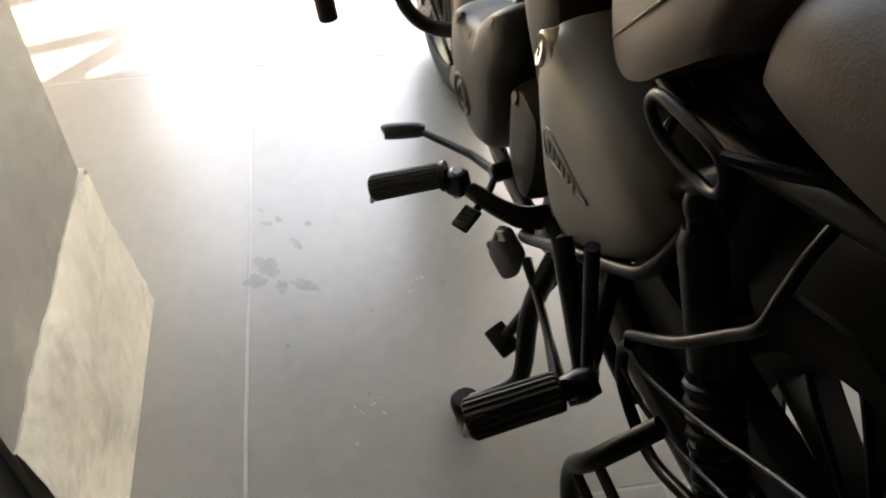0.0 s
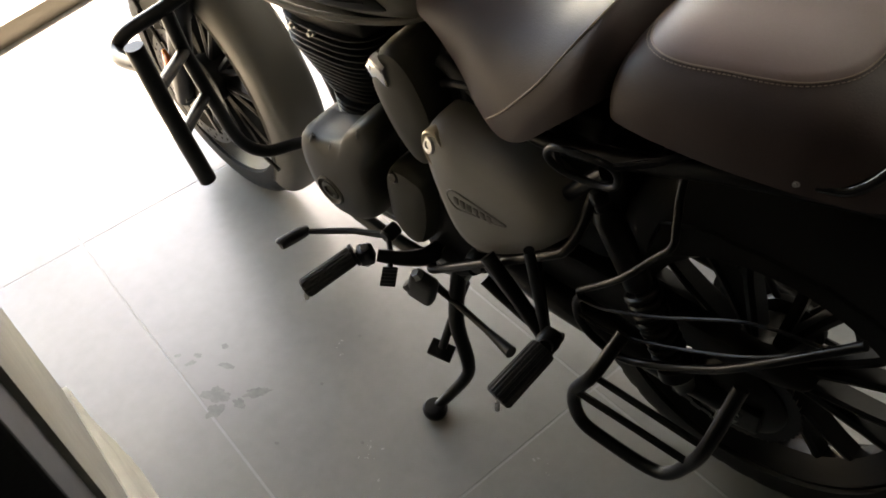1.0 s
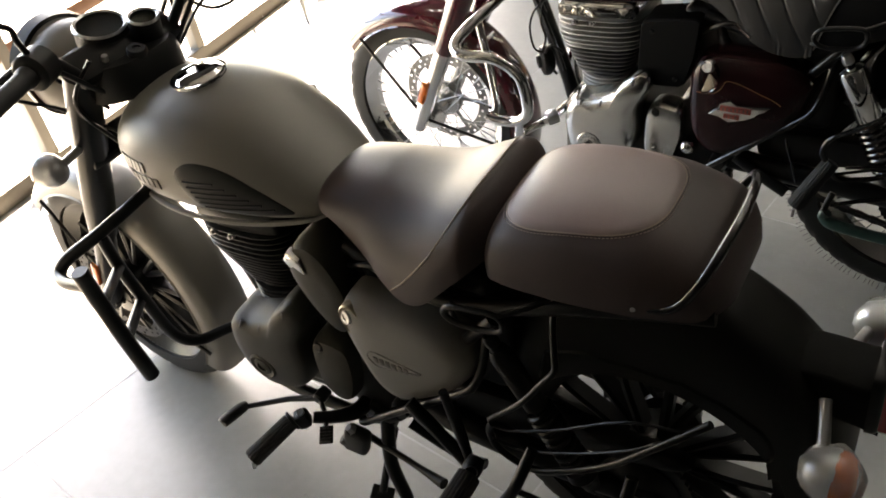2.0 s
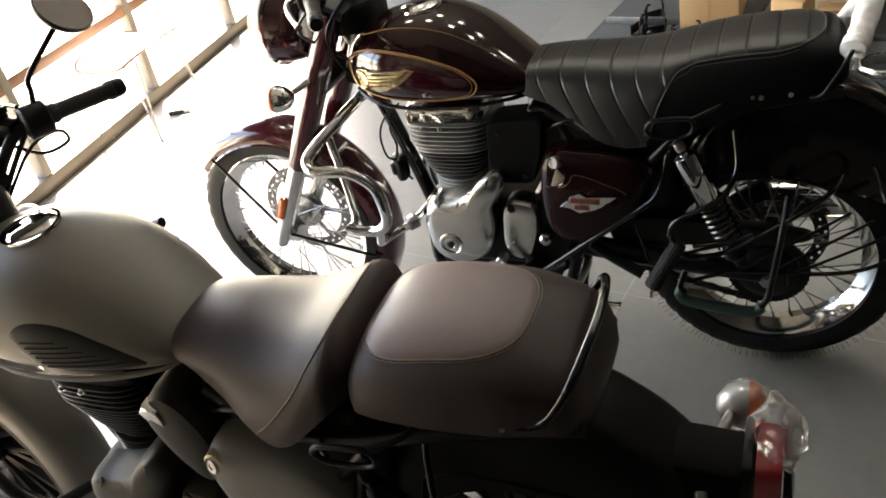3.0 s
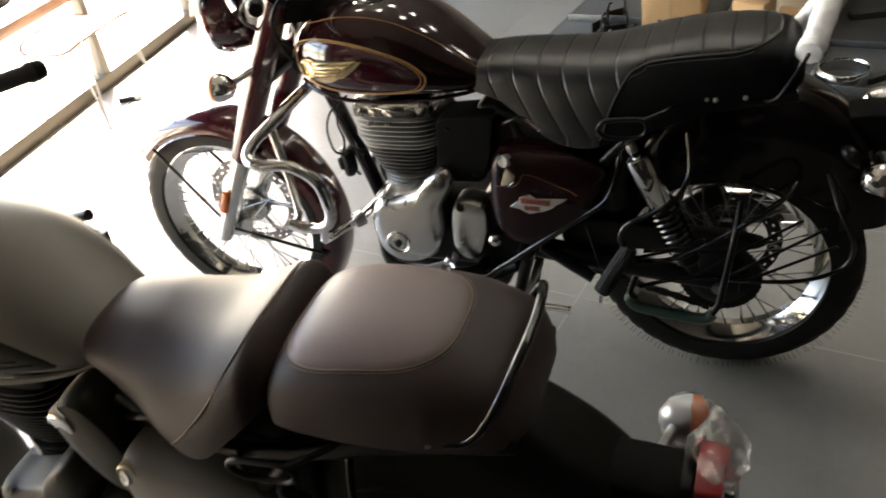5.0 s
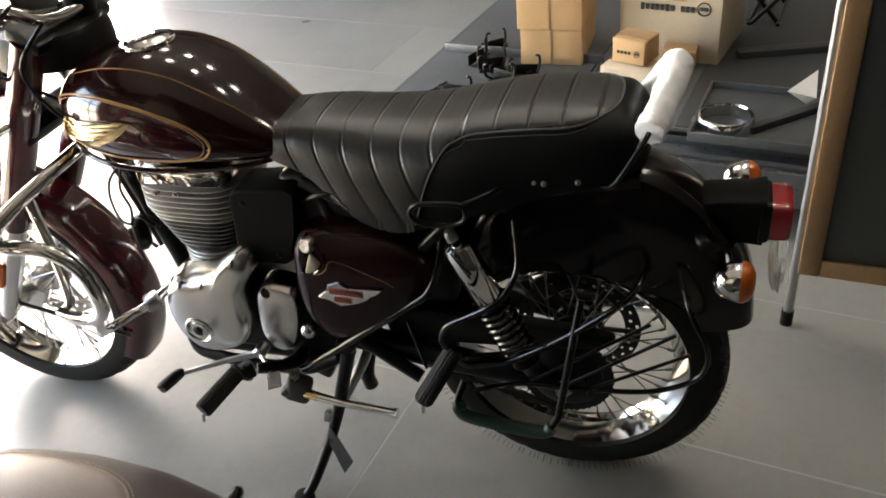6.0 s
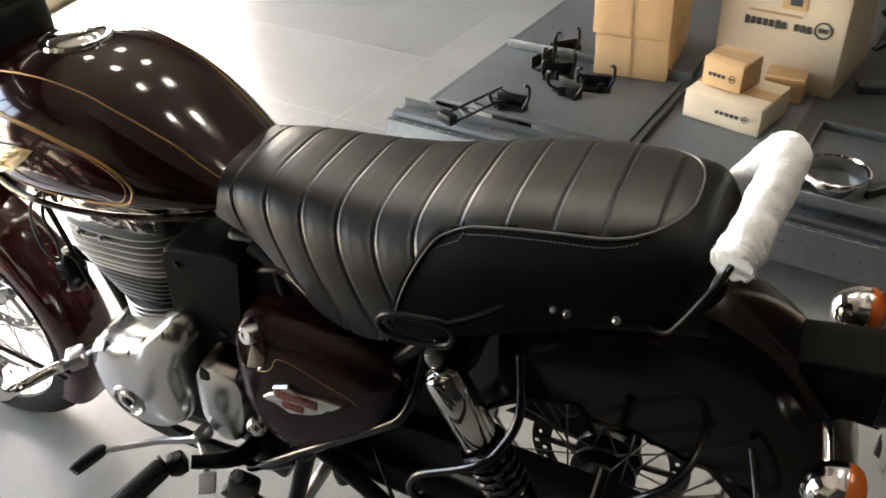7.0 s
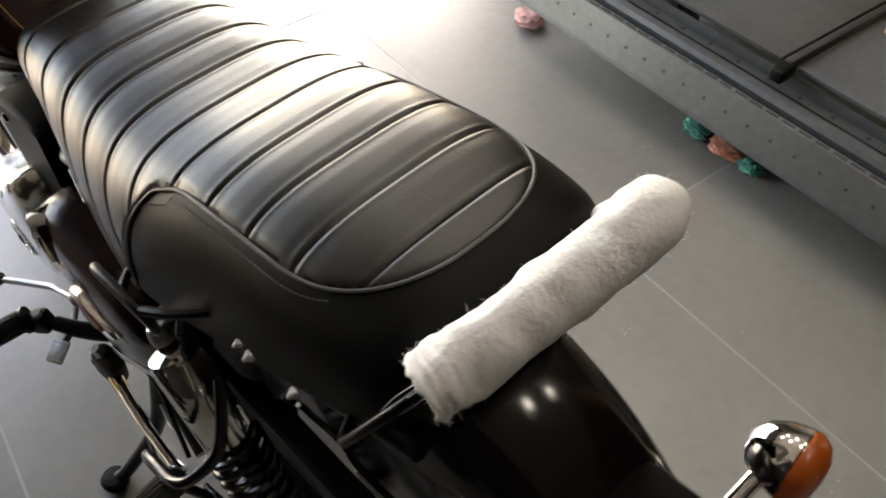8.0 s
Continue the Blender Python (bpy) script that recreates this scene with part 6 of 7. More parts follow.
SEAT_X = [0.768, 0.83, 0.90, 0.95, 1.00, 1.06, 1.12, 1.18, 1.24, 1.30, 1.38, 1.45, 1.50, 1.53]
BENCH = Seat(SEAT_X, [0.082, 0.100, 0.114, 0.127, 0.139, 0.150, 0.157, 0.158, 0.155, 0.150, 0.144, 0.135, 0.123, 0.106], [0.838, 0.852, 0.860, 0.862, 0.862, 0.863, 0.867, 0.878, 0.893, 0.904, 0.912, 0.912, 0.905, 0.890], [0.800, 0.790, 0.770, 0.735, 0.700, 0.683, 0.690, 0.710, 0.732, 0.752, 0.780, 0.800, 0.812, 0.815], 3.3, 0.05, 0.055)
EDGE_Z = table([1.125, 1.138, 1.149, 1.161, 1.176, 1.190, 1.205, 1.222], [0.700, 0.740, 0.777, 0.806, 0.834, 0.853, BENCH.at_y(1.205, 0.118).z, BENCH.at_y(1.222, 0.112).z])


def bench_seat(b):
    seams = [1.447 - 0.0585 * i for i in range(11)]

    def halfwidth(x):
        return 0.112 * max(0.0, 1 - (max(0.0, x - 1.36) / 0.118) ** 2.6) ** (1 / 2.6)

    def inside(x, y, z):
        if x < 1.125:
            return 1.0
        if x < 1.222:
            return min(1.0, max(0.0, (z - EDGE_Z(x)) / 0.006))
        return min(1.0, max(0.0, (halfwidth(x) - abs(y)) / 0.006))

    def push(x, y, z):
        k = inside(x, y, z)
        if k <= 0 or x < 0.81:
            return -0.002
        drop = max(0.0, BENCH.t(x) - 0.008 - z)
        lean = x - 0.62 * drop * drop / (drop + 0.05)
        d = min(abs(lean - s) for s in seams)
        return k * (0.0018 * min(1.0, d / 0.020) ** 0.6 - 0.0016 * math.exp(-(d / 0.0015) ** 2) + 0.0006 * math.exp(-((d - 0.005) / 0.002) ** 2)) - 0.002 * (1 - k)
    seat = part("bench_seat", BENCH.mesh(0.0018, 72, push), M_SEAT, b, "ribbed black leatherette bench seat")
    # outside the ribbed panel the shaded copy stands in for missing light
    seat.data.materials.append(M_SEAT_SHADED)
    for f in seat.data.polygons:
        if inside(*f.center) < 0.5:
            f.material_index = 1
    line = [BENCH.at_z(x, EDGE_Z(x), -1, 0.0) for x in np.linspace(1.127, 1.218, 20)]
    line += [BENCH.at_y(x, -halfwidth(x), 0.0) for x in 1.230 + 0.2478 * np.sin(np.linspace(0.0, math.pi / 2 - 0.02, 40))]
    right = [Vector((p.x, -p.y, p.z)) for p in line[::-1]]
    part("seat_piping", add_tube(bmesh.new(), spline((line + right)[::2], 2), 0.0017, 8), M_PIPING, seat, "grey piping round the ribbed panel")
    st = []
    for x in np.linspace(1.185, 1.43, 60):
        st.append(BENCH.at_z(x, EDGE_Z(x) - 0.010, -1, 0.0) if x < 1.222 else BENCH.at_y(x, -halfwidth(x) - 0.008, 0.0))
    part("seat_stitching", stitches(bmesh.new(), st, 0.0055, 0.0036, 0.0006), M_THREAD_GREY, seat)
    # chrome trim at the lower front edge
    part("seat_trim", add_tube(bmesh.new(), [BENCH.at_z(x, BENCH.b(x) + 0.006, -1, 0.001) for x in np.linspace(0.955, 0.988, 8)], 0.0035, 8), M_CHROME, seat)
    seat.matrix_basis = pose(0, 0.009, 0)
    # grab handle, its hoop wrapped in cotton
    rail = [(1.455, -0.112, 0.795), (1.470, -0.132, 0.803), (1.482, -0.142, 0.815), (1.492, -0.142, 0.830), (1.514, -0.130, 0.866), (1.527, -0.112, 0.885), (1.541, -0.06, 0.902), (1.551, 0.0, 0.914)]
    grab = part("grab_rail", tube(rail + [(x, -y, z) for x, y, z in rail[-2::-1]], 0.0042, 12), M_BLACK, b)
    bolt(b, (1.365, -0.146, 0.808), 0.0035, 0.005)
    bolt(b, (1.422, -0.143, 0.813), 0.0035, 0.005)
    bolt(b, (1.348, -0.145, 0.808), 0.0026, 0.004)
    hoop = spline([(1.530, -0.101, 0.890), (1.533, -0.092, 0.893), (1.537, -0.078, 0.897), (1.543, -0.050, 0.904), (1.551, 0.0, 0.914), (1.560, 0.048, 0.926), (1.563, 0.082, 0.931), (1.553, 0.106, 0.916), (1.530, 0.115, 0.880), (1.504, 0.115, 0.838)], 12)
    bm = bmesh.new()
    rad = []
    for i, p in enumerate(hoop):
        rad.append(0.0250 + 0.003 * noise.noise(Vector((i * 0.11, 0, 3))))
    for i in range(8):
        rad[-1 - i] *= math.sqrt(1 - (1 - (i + 0.6) / 8) ** 2)
    for i in range(7):
        rad[i] *= 0.25 + 0.75 * math.sqrt(1 - (1 - (i + 0.5) / 7) ** 2)
    add_tube(bm, hoop, rad, 48)
    # folds that wind round the hoop, and a frayed start
    for i, v in enumerate(bm.verts):
        k, a = i // 48, 2 * math.pi * (i % 48) / 48
        out = (v.co - hoop[k]).normalized()
        s = math.sin(a * 2 + k * 0.42 + 2.5 * noise.noise(Vector((k * 0.06, a * 0.5, 7))))
        v.co += out * 0.0012 * (abs(s) ** 0.6 - 0.6)
        if 2 < k < 7:
            v.co += Vector((-0.06, -0.85, -0.5)) * 0.007 * max(0.0, noise.noise(Vector((math.cos(a) * 2.5, math.sin(a) * 2.5, 1))))
    for v in bm.verts:
        v.co += Vector((noise.noise(v.co * 45), noise.noise(v.co * 45 + Vector((9, 0, 0))), noise.noise(v.co * 45 + Vector((0, 9, 0))))) * 0.0028 + Vector((noise.noise(v.co * 130), noise.noise(v.co * 130 + Vector((9, 0, 0))), noise.noise(v.co * 130 + Vector((0, 9, 0))))) * 0.0006
    wrap = part("cotton_wrap", bm, M_CLOTH, grab, "white cotton wool wrapping on the grab rail")
    # loose cotton fibres standing off the wrapping
    rng = random.Random(21)
    fuzz = bmesh.new()
    bm_pts = [v.co.copy() for v in wrap.data.vertices]
    for k in range(700):
        p = rng.choice(bm_pts)
        i = min(range(0, len(hoop), 4), key=lambda q: (hoop[q] - p).length)
        out = (p - hoop[i]).normalized()
        side = Vector((rng.uniform(-1, 1), rng.uniform(-1, 1), rng.uniform(-1, 1)))
        a, c_ = p + (out * 0.5 + side * 0.7) * 0.0014, p + (out * 0.5 + side) * rng.uniform(0.0018, 0.0042)
        add_tube(fuzz, [p - out * 0.001, a, c_], [0.00022, 0.00016, 0.00008], 3)
    f_ = part("cotton_fibres", fuzz, M_CLOTH, wrap)
    f_["kind"] = "stuff"
    for k in range(5):
        a = 1.25 * k
        o = Vector((math.cos(a) * 0.006, -0.002, math.sin(a) * 0.006))
        end = Vector((1.516, -0.127, 0.870)) + o * 0.45
        part("loose_thread", add_tube(bmesh.new(), spline([hoop[4] + o, (hoop[0] + end) / 2 + o * 0.8, end], 6), 0.00035, 5), M_CLOTH, wrap)


maroon = maroon_bike()

# ---- the shop: floor, walls, ceiling, glazed front ----
def house(name, bm, material, label="", kind="structure", parent=None, smooth=False):
    ob = part(name, bm, material, parent, label, smooth)
    if parent is None:
        ob.matrix_world = HOUSE
    if kind:
        ob["kind"] = kind
    return ob


def prism(pts, z0, z1):
    bm = bmesh.new()
    add_loft(bm, [[(x, y, z0) for x, y in pts], [(x, y, z1) for x, y in pts]])
    return bm


V0, V1, U1, HIGH = -1.835, 7.0, 8.0, 3.6
VW = -1.683
PU0, PU1 = 0.494, 0.963
VF = V0 - 0.62
HEAD = 2.12
VG = 3.45
VL = -2.02
ground = house("ground", prism([(-400, -400), (400, -400), (400, 400), (-400, 400)], -0.5, -0.06), M_CONCRETE, "pale sunlit concrete ground outside")
floor = house("floor", prism([(front_u(VF) - 0.06, VF), (U1, VF), (U1, V1), (front_u(V1) - 0.06, V1)], -0.055, -0.0006), M_GROUT, "grey slate tile floor with pale grout joints")
house("wall_side", prism([(front_u(VF) - 0.12, VF - 0.25), (PU0, VF - 0.25), (PU0, VF), (front_u(VF) - 0.12, VF)], -0.05, HIGH), M_PLASTER, "grey cement plastered wall")
house("wall_pillar", prism([(PU0, VF - 0.25), (PU1, VF - 0.25), (PU1, VW), (PU0, VW)], -0.05, HIGH), M_PLASTER, "grey cement plastered pillar beside the bikes")
# unseen stretch of wall, darkened so that it throws little light back
house("wall_dark", prism([(PU1 + 0.002, VF - 0.25), (U1 + 0.25, VF - 0.25), (U1 + 0.25, V0 - 0.01), (PU1 + 0.002, V0 - 0.01)], -0.05, HIGH), M_WALL_NO_BOUNCE, "unseen wall past the pillar, kept dark to cut bounce light")
# Unseen walls close the room; the far one is pale for bounce.
house("wall_far", prism([(front_u(V1), V1), (U1 + 0.25, V1), (U1 + 0.25, V1 + 0.25), (front_u(V1 + 0.25), V1 + 0.25)], -0.05, HIGH), M_WALL_BOUNCE, "unseen far wall, pale to brighten reflections on the floor")
house("wall_back", prism([(U1, V0), (U1 + 0.25, V0), (U1 + 0.25, V1), (U1, V1)], -0.05, HIGH), M_WALL, "unseen plain grey back wall that closes the room")
house("ceiling", prism([(front_u(V0 - 1.2) - 0.3, V0 - 1.2), (U1 + 0.25, V0 - 1.2), (U1 + 0.25, V1 + 0.25), (front_u(V1 + 0.25) - 0.3, V1 + 0.25)], HIGH, HIGH + 0.2), M_CEIL, "plain pale grey ceiling")
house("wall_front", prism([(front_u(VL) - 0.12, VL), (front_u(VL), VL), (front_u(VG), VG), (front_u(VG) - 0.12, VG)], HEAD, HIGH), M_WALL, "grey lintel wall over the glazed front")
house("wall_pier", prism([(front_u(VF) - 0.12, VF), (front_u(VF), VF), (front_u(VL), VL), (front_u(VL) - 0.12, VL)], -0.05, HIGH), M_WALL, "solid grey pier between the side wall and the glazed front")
# Its pale tone is added to lift the sheen of the far floor.
house("wall_corner", prism([(front_u(VG) - 0.12, VG), (front_u(VG), VG), (front_u(V1), V1), (front_u(V1) - 0.12, V1)], -0.05, HIGH), M_WALL_BOUNCE, "solid wall beside the glazed front, pale to brighten floor reflections")
# ---- two rows of square ceiling lamps, which show as small glints on the glossy tank ----
M_LAMP = bpy.data.materials.new("lamp_diffuser")
M_LAMP.use_nodes = True
M_LAMP.node_tree.nodes["Principled BSDF"].inputs["Base Color"].default_value = (0.8, 0.8, 0.8, 1)
M_LAMP.node_tree.nodes["Principled BSDF"].inputs["Emission Color"].default_value = (0.82, 0.93, 1.0, 1)
M_LAMP.node_tree.nodes["Principled BSDF"].inputs["Emission Strength"].default_value = LAMPS


def ceiling_lamp(u, v):
    c = thing("ceiling_light", HOUSE @ pose(u, v, HIGH), "square white ceiling light panel in a slim metal frame", "light", "ceiling lights")
    part("diffuser", box((0.18, 0.18, 0.012), pose(0, 0, -0.016), 0.002), M_LAMP, c)
    for k in range(4):
        part("lamp_frame", box((0.21, 0.014, 0.03), pose(0, 0, 0, 0, 0, 90 * k) @ pose(0.0075, 0.098, -0.0152), 0.002), M_STEEL, c)


for row_v in (1.25, 2.25):
    for k in range(5):
        ceiling_lamp(-1.15 + 0.95 * k, row_v)

# thick pale render round the foot of the pillar, with a rough upper edge
bm = bmesh.new()
rings = []
foot_line = [(PU0 - 0.03, VF + 0.02), (PU0 - 0.03, VW - 0.02), (PU0 - 0.03, VW + 0.026), (PU1 - 0.001, VW + 0.026)]
run = []
for (ua, va), (ub, vb) in zip(foot_line, foot_line[1:]):
    k = max(2, int(math.hypot(ub - ua, vb - va) / 0.008))
    run += [(ua + (ub - ua) * i / k, va + (vb - va) * i / k) for i in range(k)]
run.append(foot_line[-1])
for u, v in run:
    q = Vector((u * 9, v * 9, 2))
    top = 0.322 + 0.008 * noise.noise(q) + 0.005 * noise.noise(q * 5)
    side = v < VW + 0.01
    line = []
    for f, o in [(0.0, 0.000), (0.02, 0.001)] + [(0.06 + 0.89 * k / 24, 0.002 + 0.016 * k / 24) for k in range(25)] + [(1.0, 0.023), (1.0, 0.05)]:
        wob = 0.004 * noise.noise(q * 0.8 + Vector((0, 0, f * 3))) + 0.0015 * noise.noise(q * 4 + Vector((0, 0, f * 13)))
        off = o - (wob if 0.1 < f < 1.0 else 0.0)
        line.append((u + off, v, top * f) if side else (max(u, PU0 - 0.03) + (off if u < PU0 else 0.0), v - off, top * f))
    rings.append(line)
add_loft(bm, rings, cap=False, closed_ring=False)
house("baseboard", bm, M_SKIRT, "rough pale cement render round the foot of the pillar", smooth=True)


def front_frame():
    def rail_at(v0, v1, z, h, d, m, name):
        a, c = Vector((front_u(v0), v0, z)), Vector((front_u(v1), v1, z))
        ang = math.degrees(math.atan2(c.y - a.y, c.x - a.x))
        return part(name, box(((c - a).length, d, h), Matrix.Translation((a + c) / 2) @ pose(0, 0, 0, 0, 0, ang), 0.004), m, win)
    win = house("window_1", box((0.06, 0.05, HEAD - 0.004), pose(front_u(VG) + 0.002, VG - 0.03, HEAD / 2), 0.004), M_FRAME, "open shop front of slender metal posts and brown cross rails")
    rail_at(VL + 0.002, VG - 0.002, 0.035, 0.075, 0.07, M_FRAME, "bottom_rail")
    for z in (0.515, 1.04, 1.565):
        rail_at(VL + 0.002, VG - 0.002, z, 0.055, 0.045, M_RAILWOOD, "mid_rail")
    rail_at(VL + 0.002, VG - 0.002, HEAD - 0.03, 0.06, 0.06, M_FRAME, "top_rail")
    v = -1.585
    while v < VG:
        ang = math.degrees(math.atan2(1, -0.28))
        part("post", box((0.05, 0.06, HEAD - 0.07), pose(front_u(v), v, HEAD / 2 + 0.035, 0, 0, ang), 0.004), M_FRAME, win)
        v += 0.945


front_frame()

# ---- low bench by the front ----
def stool():
    s = thing("stool", HOUSE @ pose(-1.88, 1.00, 0, 0, 0, 15), "low stool with a pale seat, brown rim and bent wire legs", "stool")
    pts = [Vector((0.172 * math.copysign(abs(math.cos(a)) ** 0.4, math.cos(a)), 0.265 * math.copysign(abs(math.sin(a)) ** 0.4, math.sin(a)), 0.02 * math.cos(2 * a))) for a in [2 * math.pi * i / 48 for i in range(48)]]
    rings = [[(p.x * k, p.y * k, z + p.z * k * k) for p in pts] for k, z in ((0.5, 0.408), (0.97, 0.409), (0.985, 0.412), (0.985, 0.419), (0.97, 0.421), (0.5, 0.416))]
    part("seat", add_loft(bmesh.new(), rings), M_PAPER, s)
    part("seat_rim", add_tube(bmesh.new(), [(p.x, p.y, 0.416 + p.z) for p in pts], 0.0075, 8, True), M_RAILWOOD, s, "orange-brown seat rim")
    for sx in (-1, 1):
        for sy in (-1, 1):
            x, y = sx * 0.13, sy * 0.20
            part("leg", tube([(x - sx * 0.03, y, 0.40), (x + sx * 0.01, y + sy * 0.01, 0.22), (x + sx * 0.045, y + sy * 0.03, 0.02), (x + sx * 0.035, y + sy * 0.005, 0.005), (x + sx * 0.01, y - sy * 0.02, 0.010)], 0.005, 8), M_STEEL, s)
            part("leg", tube([(x + sx * 0.02, y - sy * 0.03, 0.40), (x + sx * 0.035, y, 0.22), (x + sx * 0.045, y + sy * 0.03, 0.02)], 0.005, 8), M_STEEL, s)
    return s


stool()
pen = thing("marker", HOUSE @ pose(-1.822, 1.11, 0.012, 0, 0, 35), "dark marker lying on the sunlit floor", "marker")
part("barrel", tube([(-0.05, 0, 0), (0.035, 0, 0)], 0.012, 14, 1), M_BLACK_PLASTIC, pen)
part("cap", tube([(0.035, 0, 0), (0.06, 0, 0), (0.066, 0, 0)], [0.0125, 0.0125, 0.006], 14, 2), M_STEEL, pen)

# dark block added at the pillar's end, in place of that face's shade
house("pillar_end_dark", box((0.14, 0.145, HIGH), pose(1.035, V0 + 0.0725, HIGH / 2), 0.004), M_BLACK_PLASTIC, "dark block standing in for the pillar's shaded end face")

# dried muddy marks on the tiles
def marks():
    bm = bmesh.new()
    for u, v, a, b_, turn in ((0.292, -1.440, 0.010, 0.006, 20), (0.261, -1.473, 0.008, 0.005, 50), (0.300, -1.462, 0.013, 0.006, 70), (0.312, -1.383, 0.008, 0.006, 0), (0.362, -1.407, 0.018, 0.006, 30), (0.417, -1.458, 0.032, 0.017, 35), (0.470, -1.393, 0.028, 0.011, 60), (0.469, -1.434, 0.017, 0.010, 10), (0.448, -1.478, 0.022, 0.016, 80), (0.547, -1.281, 0.004, 0.003, 0), (0.603, -1.426, 0.005, 0.003, 30), (0.72, -1.30, 0.004, 0.003, 0), (0.50, -1.15, 0.004, 0.003, 0)):
        c, s = math.cos(radians(turn)), math.sin(radians(turn))
        ring = []
        for k in range(48):
            t = 2 * math.pi * k / 48
            r = 1 + 0.45 * noise.noise(Vector((math.cos(t) * 1.5 + u * 9, math.sin(t) * 1.5, v * 7))) + 0.30 * noise.noise(Vector((math.cos(t) * 5 + u * 9, math.sin(t) * 5, v * 7)))
            x, y = a * r * math.cos(t), b_ * r * math.sin(t)
            ring.append(bm.verts.new((u + x * c - y * s, v + x * s + y * c, 0.0007)))
        bm.faces.new(ring)
    ob = house("mud_marks", bm, M_MUD, "faint dried mud marks on the tiles", kind="stuff")
    ob["category"] = "stain"


def flecks():
    rng = random.Random(11)
    bm = bmesh.new()
    spots = [(1.139, 0.799), (1.265, 0.989), (1.612, 0.934), (1.605, 0.842), (0.713, 1.030), (0.792, 1.198), (0.815, 1.272), (0.988, -1.081), (1.023, -1.087), (0.751, -1.314), (0.737, -1.300), (0.821, -1.320), (0.499, -1.199), (1.275, 0.029), (1.592, 0.654)]
    for u, v in spots:
        for k in range(rng.randint(2, 5)):
            x, y, r = u + rng.gauss(0, 0.010), v + rng.gauss(0, 0.010), rng.uniform(0.0007, 0.0024)
            turn = rng.uniform(0, 6.28)
            ring = []
            for i in range(9):
                t = 2 * math.pi * i / 9
                q = r * rng.uniform(0.6, 1.2)
                a, b_ = q * math.cos(t) * 1.7, q * math.sin(t)
                ring.append(bm.verts.new((x + a * math.cos(turn) - b_ * math.sin(turn), y + a * math.sin(turn) + b_ * math.cos(turn), 0.0009)))
            bm.faces.new(ring)
    ob = house("plaster_flecks", bm, M_FLECK, "tiny pale plaster flecks on the tiles", kind="stuff")
    ob["category"] = "dirt"


M_FLECK = mat("dry_plaster_fleck", (0.34, 0.33, 0.31), 0.85, 0.0, 0.15, 30, 150, 0.1)
flecks()
M_MUD = mat("dried_mud_film", (0.164, 0.157, 0.141), 0.31, 0.0, 0.30, 60, 300, 0.05, spec=0.48)
marks()

# ---- low steel bike platform ----
PT = 0.26
def platform():
    p = thing("platform", HOUSE, "low grey painted steel work platform with perforated edge beams", "platform")
    u0, u1, v0, v1 = 0.30, 3.2, 1.295, 3.6
    # front edge beam: a sloped, punched outer flange, a groove, and a flat channel
    prof = [(v0 - 0.045, 0.115), (v0 - 0.042, 0.125), (v0 - 0.008, 0.205), (v0 + 0.004, 0.209), (v0 + 0.007, 0.188), (v0 + 0.019, 0.188), (v0 + 0.022, 0.210), (v0 + 0.030, 0.219), (v0 + 0.048, 0.221), (v0 + 0.057, 0.212), (v0 + 0.059, 0.190), (v0 + 0.070, 0.190), (v0 + 0.073, 0.206), (v0 + 0.096, 0.208), (v0 + 0.098, 0.236), (v0 + 0.098, 0.10), (v0 - 0.02, 0.10)]
    part("edge_beam", add_loft(bmesh.new(), [[(u, v, z) for v, z in prof] for u in (u0 - 0.12, u1)]), M_PLATE, p, smooth=False)
    bm = bmesh.new()
    for i in range(46):
        u = u0 - 0.06 + 0.062 * i
        add_lathe(bm, [(0, 0.0012), (0.0042, 0.0012), (0.0042, -0.004)], (u, v0 - 0.025, 0.1652), (0, -0.92, 0.39), 8)
    holes = part("beam_hole", bm, M_INK, p)
    holes["kind"] = "stuff"
    for dv, z, w in ((0.013, 0.1889, 0.0110), (0.0645, 0.1909, 0.0100)):
        part("beam_groove", box((u1 - u0 + 0.11, w, 0.0016), pose((u0 + u1) / 2 - 0.06, v0 + dv, z), 0), M_PLATE_DARK, p)
    bm = bmesh.new()
    for i in range(70):
        u = u0 - 0.08 + 0.042 * i
        add_box(bm, (0.032, 0.0058, 0.003), pose(u, v0 - 0.0015, 0.2075, 18), 0)
        if i % 2:
            add_lathe(bm, [(0, 0.001), (0.005, 0.001), (0.005, -0.003)], (u, v0 + 0.085, 0.2072), (0, 0, 1), 8)
    slots = part("beam_slot", bm, M_INK, p)
    slots["kind"] = "stuff"
    # deck plates with a dark joint between
    a = v0 + 0.10
    part("deck_plate", box((0.64, v1 - a, 0.012), pose(0.3 + 0.320, (a + v1) / 2, PT - 0.006), 0.002), M_PLATE, p)
    part("deck_plate", box((2.205, v1 - a, 0.012), pose(0.985 + 1.1025, (a + v1) / 2, PT - 0.006), 0.002), M_PLATE, p)
    part("deck_sheet", box((1.88, v1 - a - 0.02, 0.004), pose(2.27, (a + v1) / 2, PT + 0.0021), 0.001), M_PLATE_DARK, p, "dark rubber sheet on the deck")
    part("deck_rib", box((0.018, 0.46, 0.02), pose(0.966, 1.415 + 0.2, PT + 0.002), 0.003), M_PLATE_DARK, p)
    part("deck_rib", box((0.66, 0.012, 0.035), pose(0.64, 1.85, PT + 0.0175), 0.003), M_PLATE, p)
    part("deck_rib", box((1.15, 0.05, 0.03), pose(1.95, 2.25, PT + 0.015, 0, 0, 24), 0.004), M_PLATE_DARK, p)
    part("deck_rib", box((0.9, 0.03, 0.03), pose(1.85, 1.75, PT + 0.015, 0, 0, 50), 0.004), M_PLATE_DARK, p)
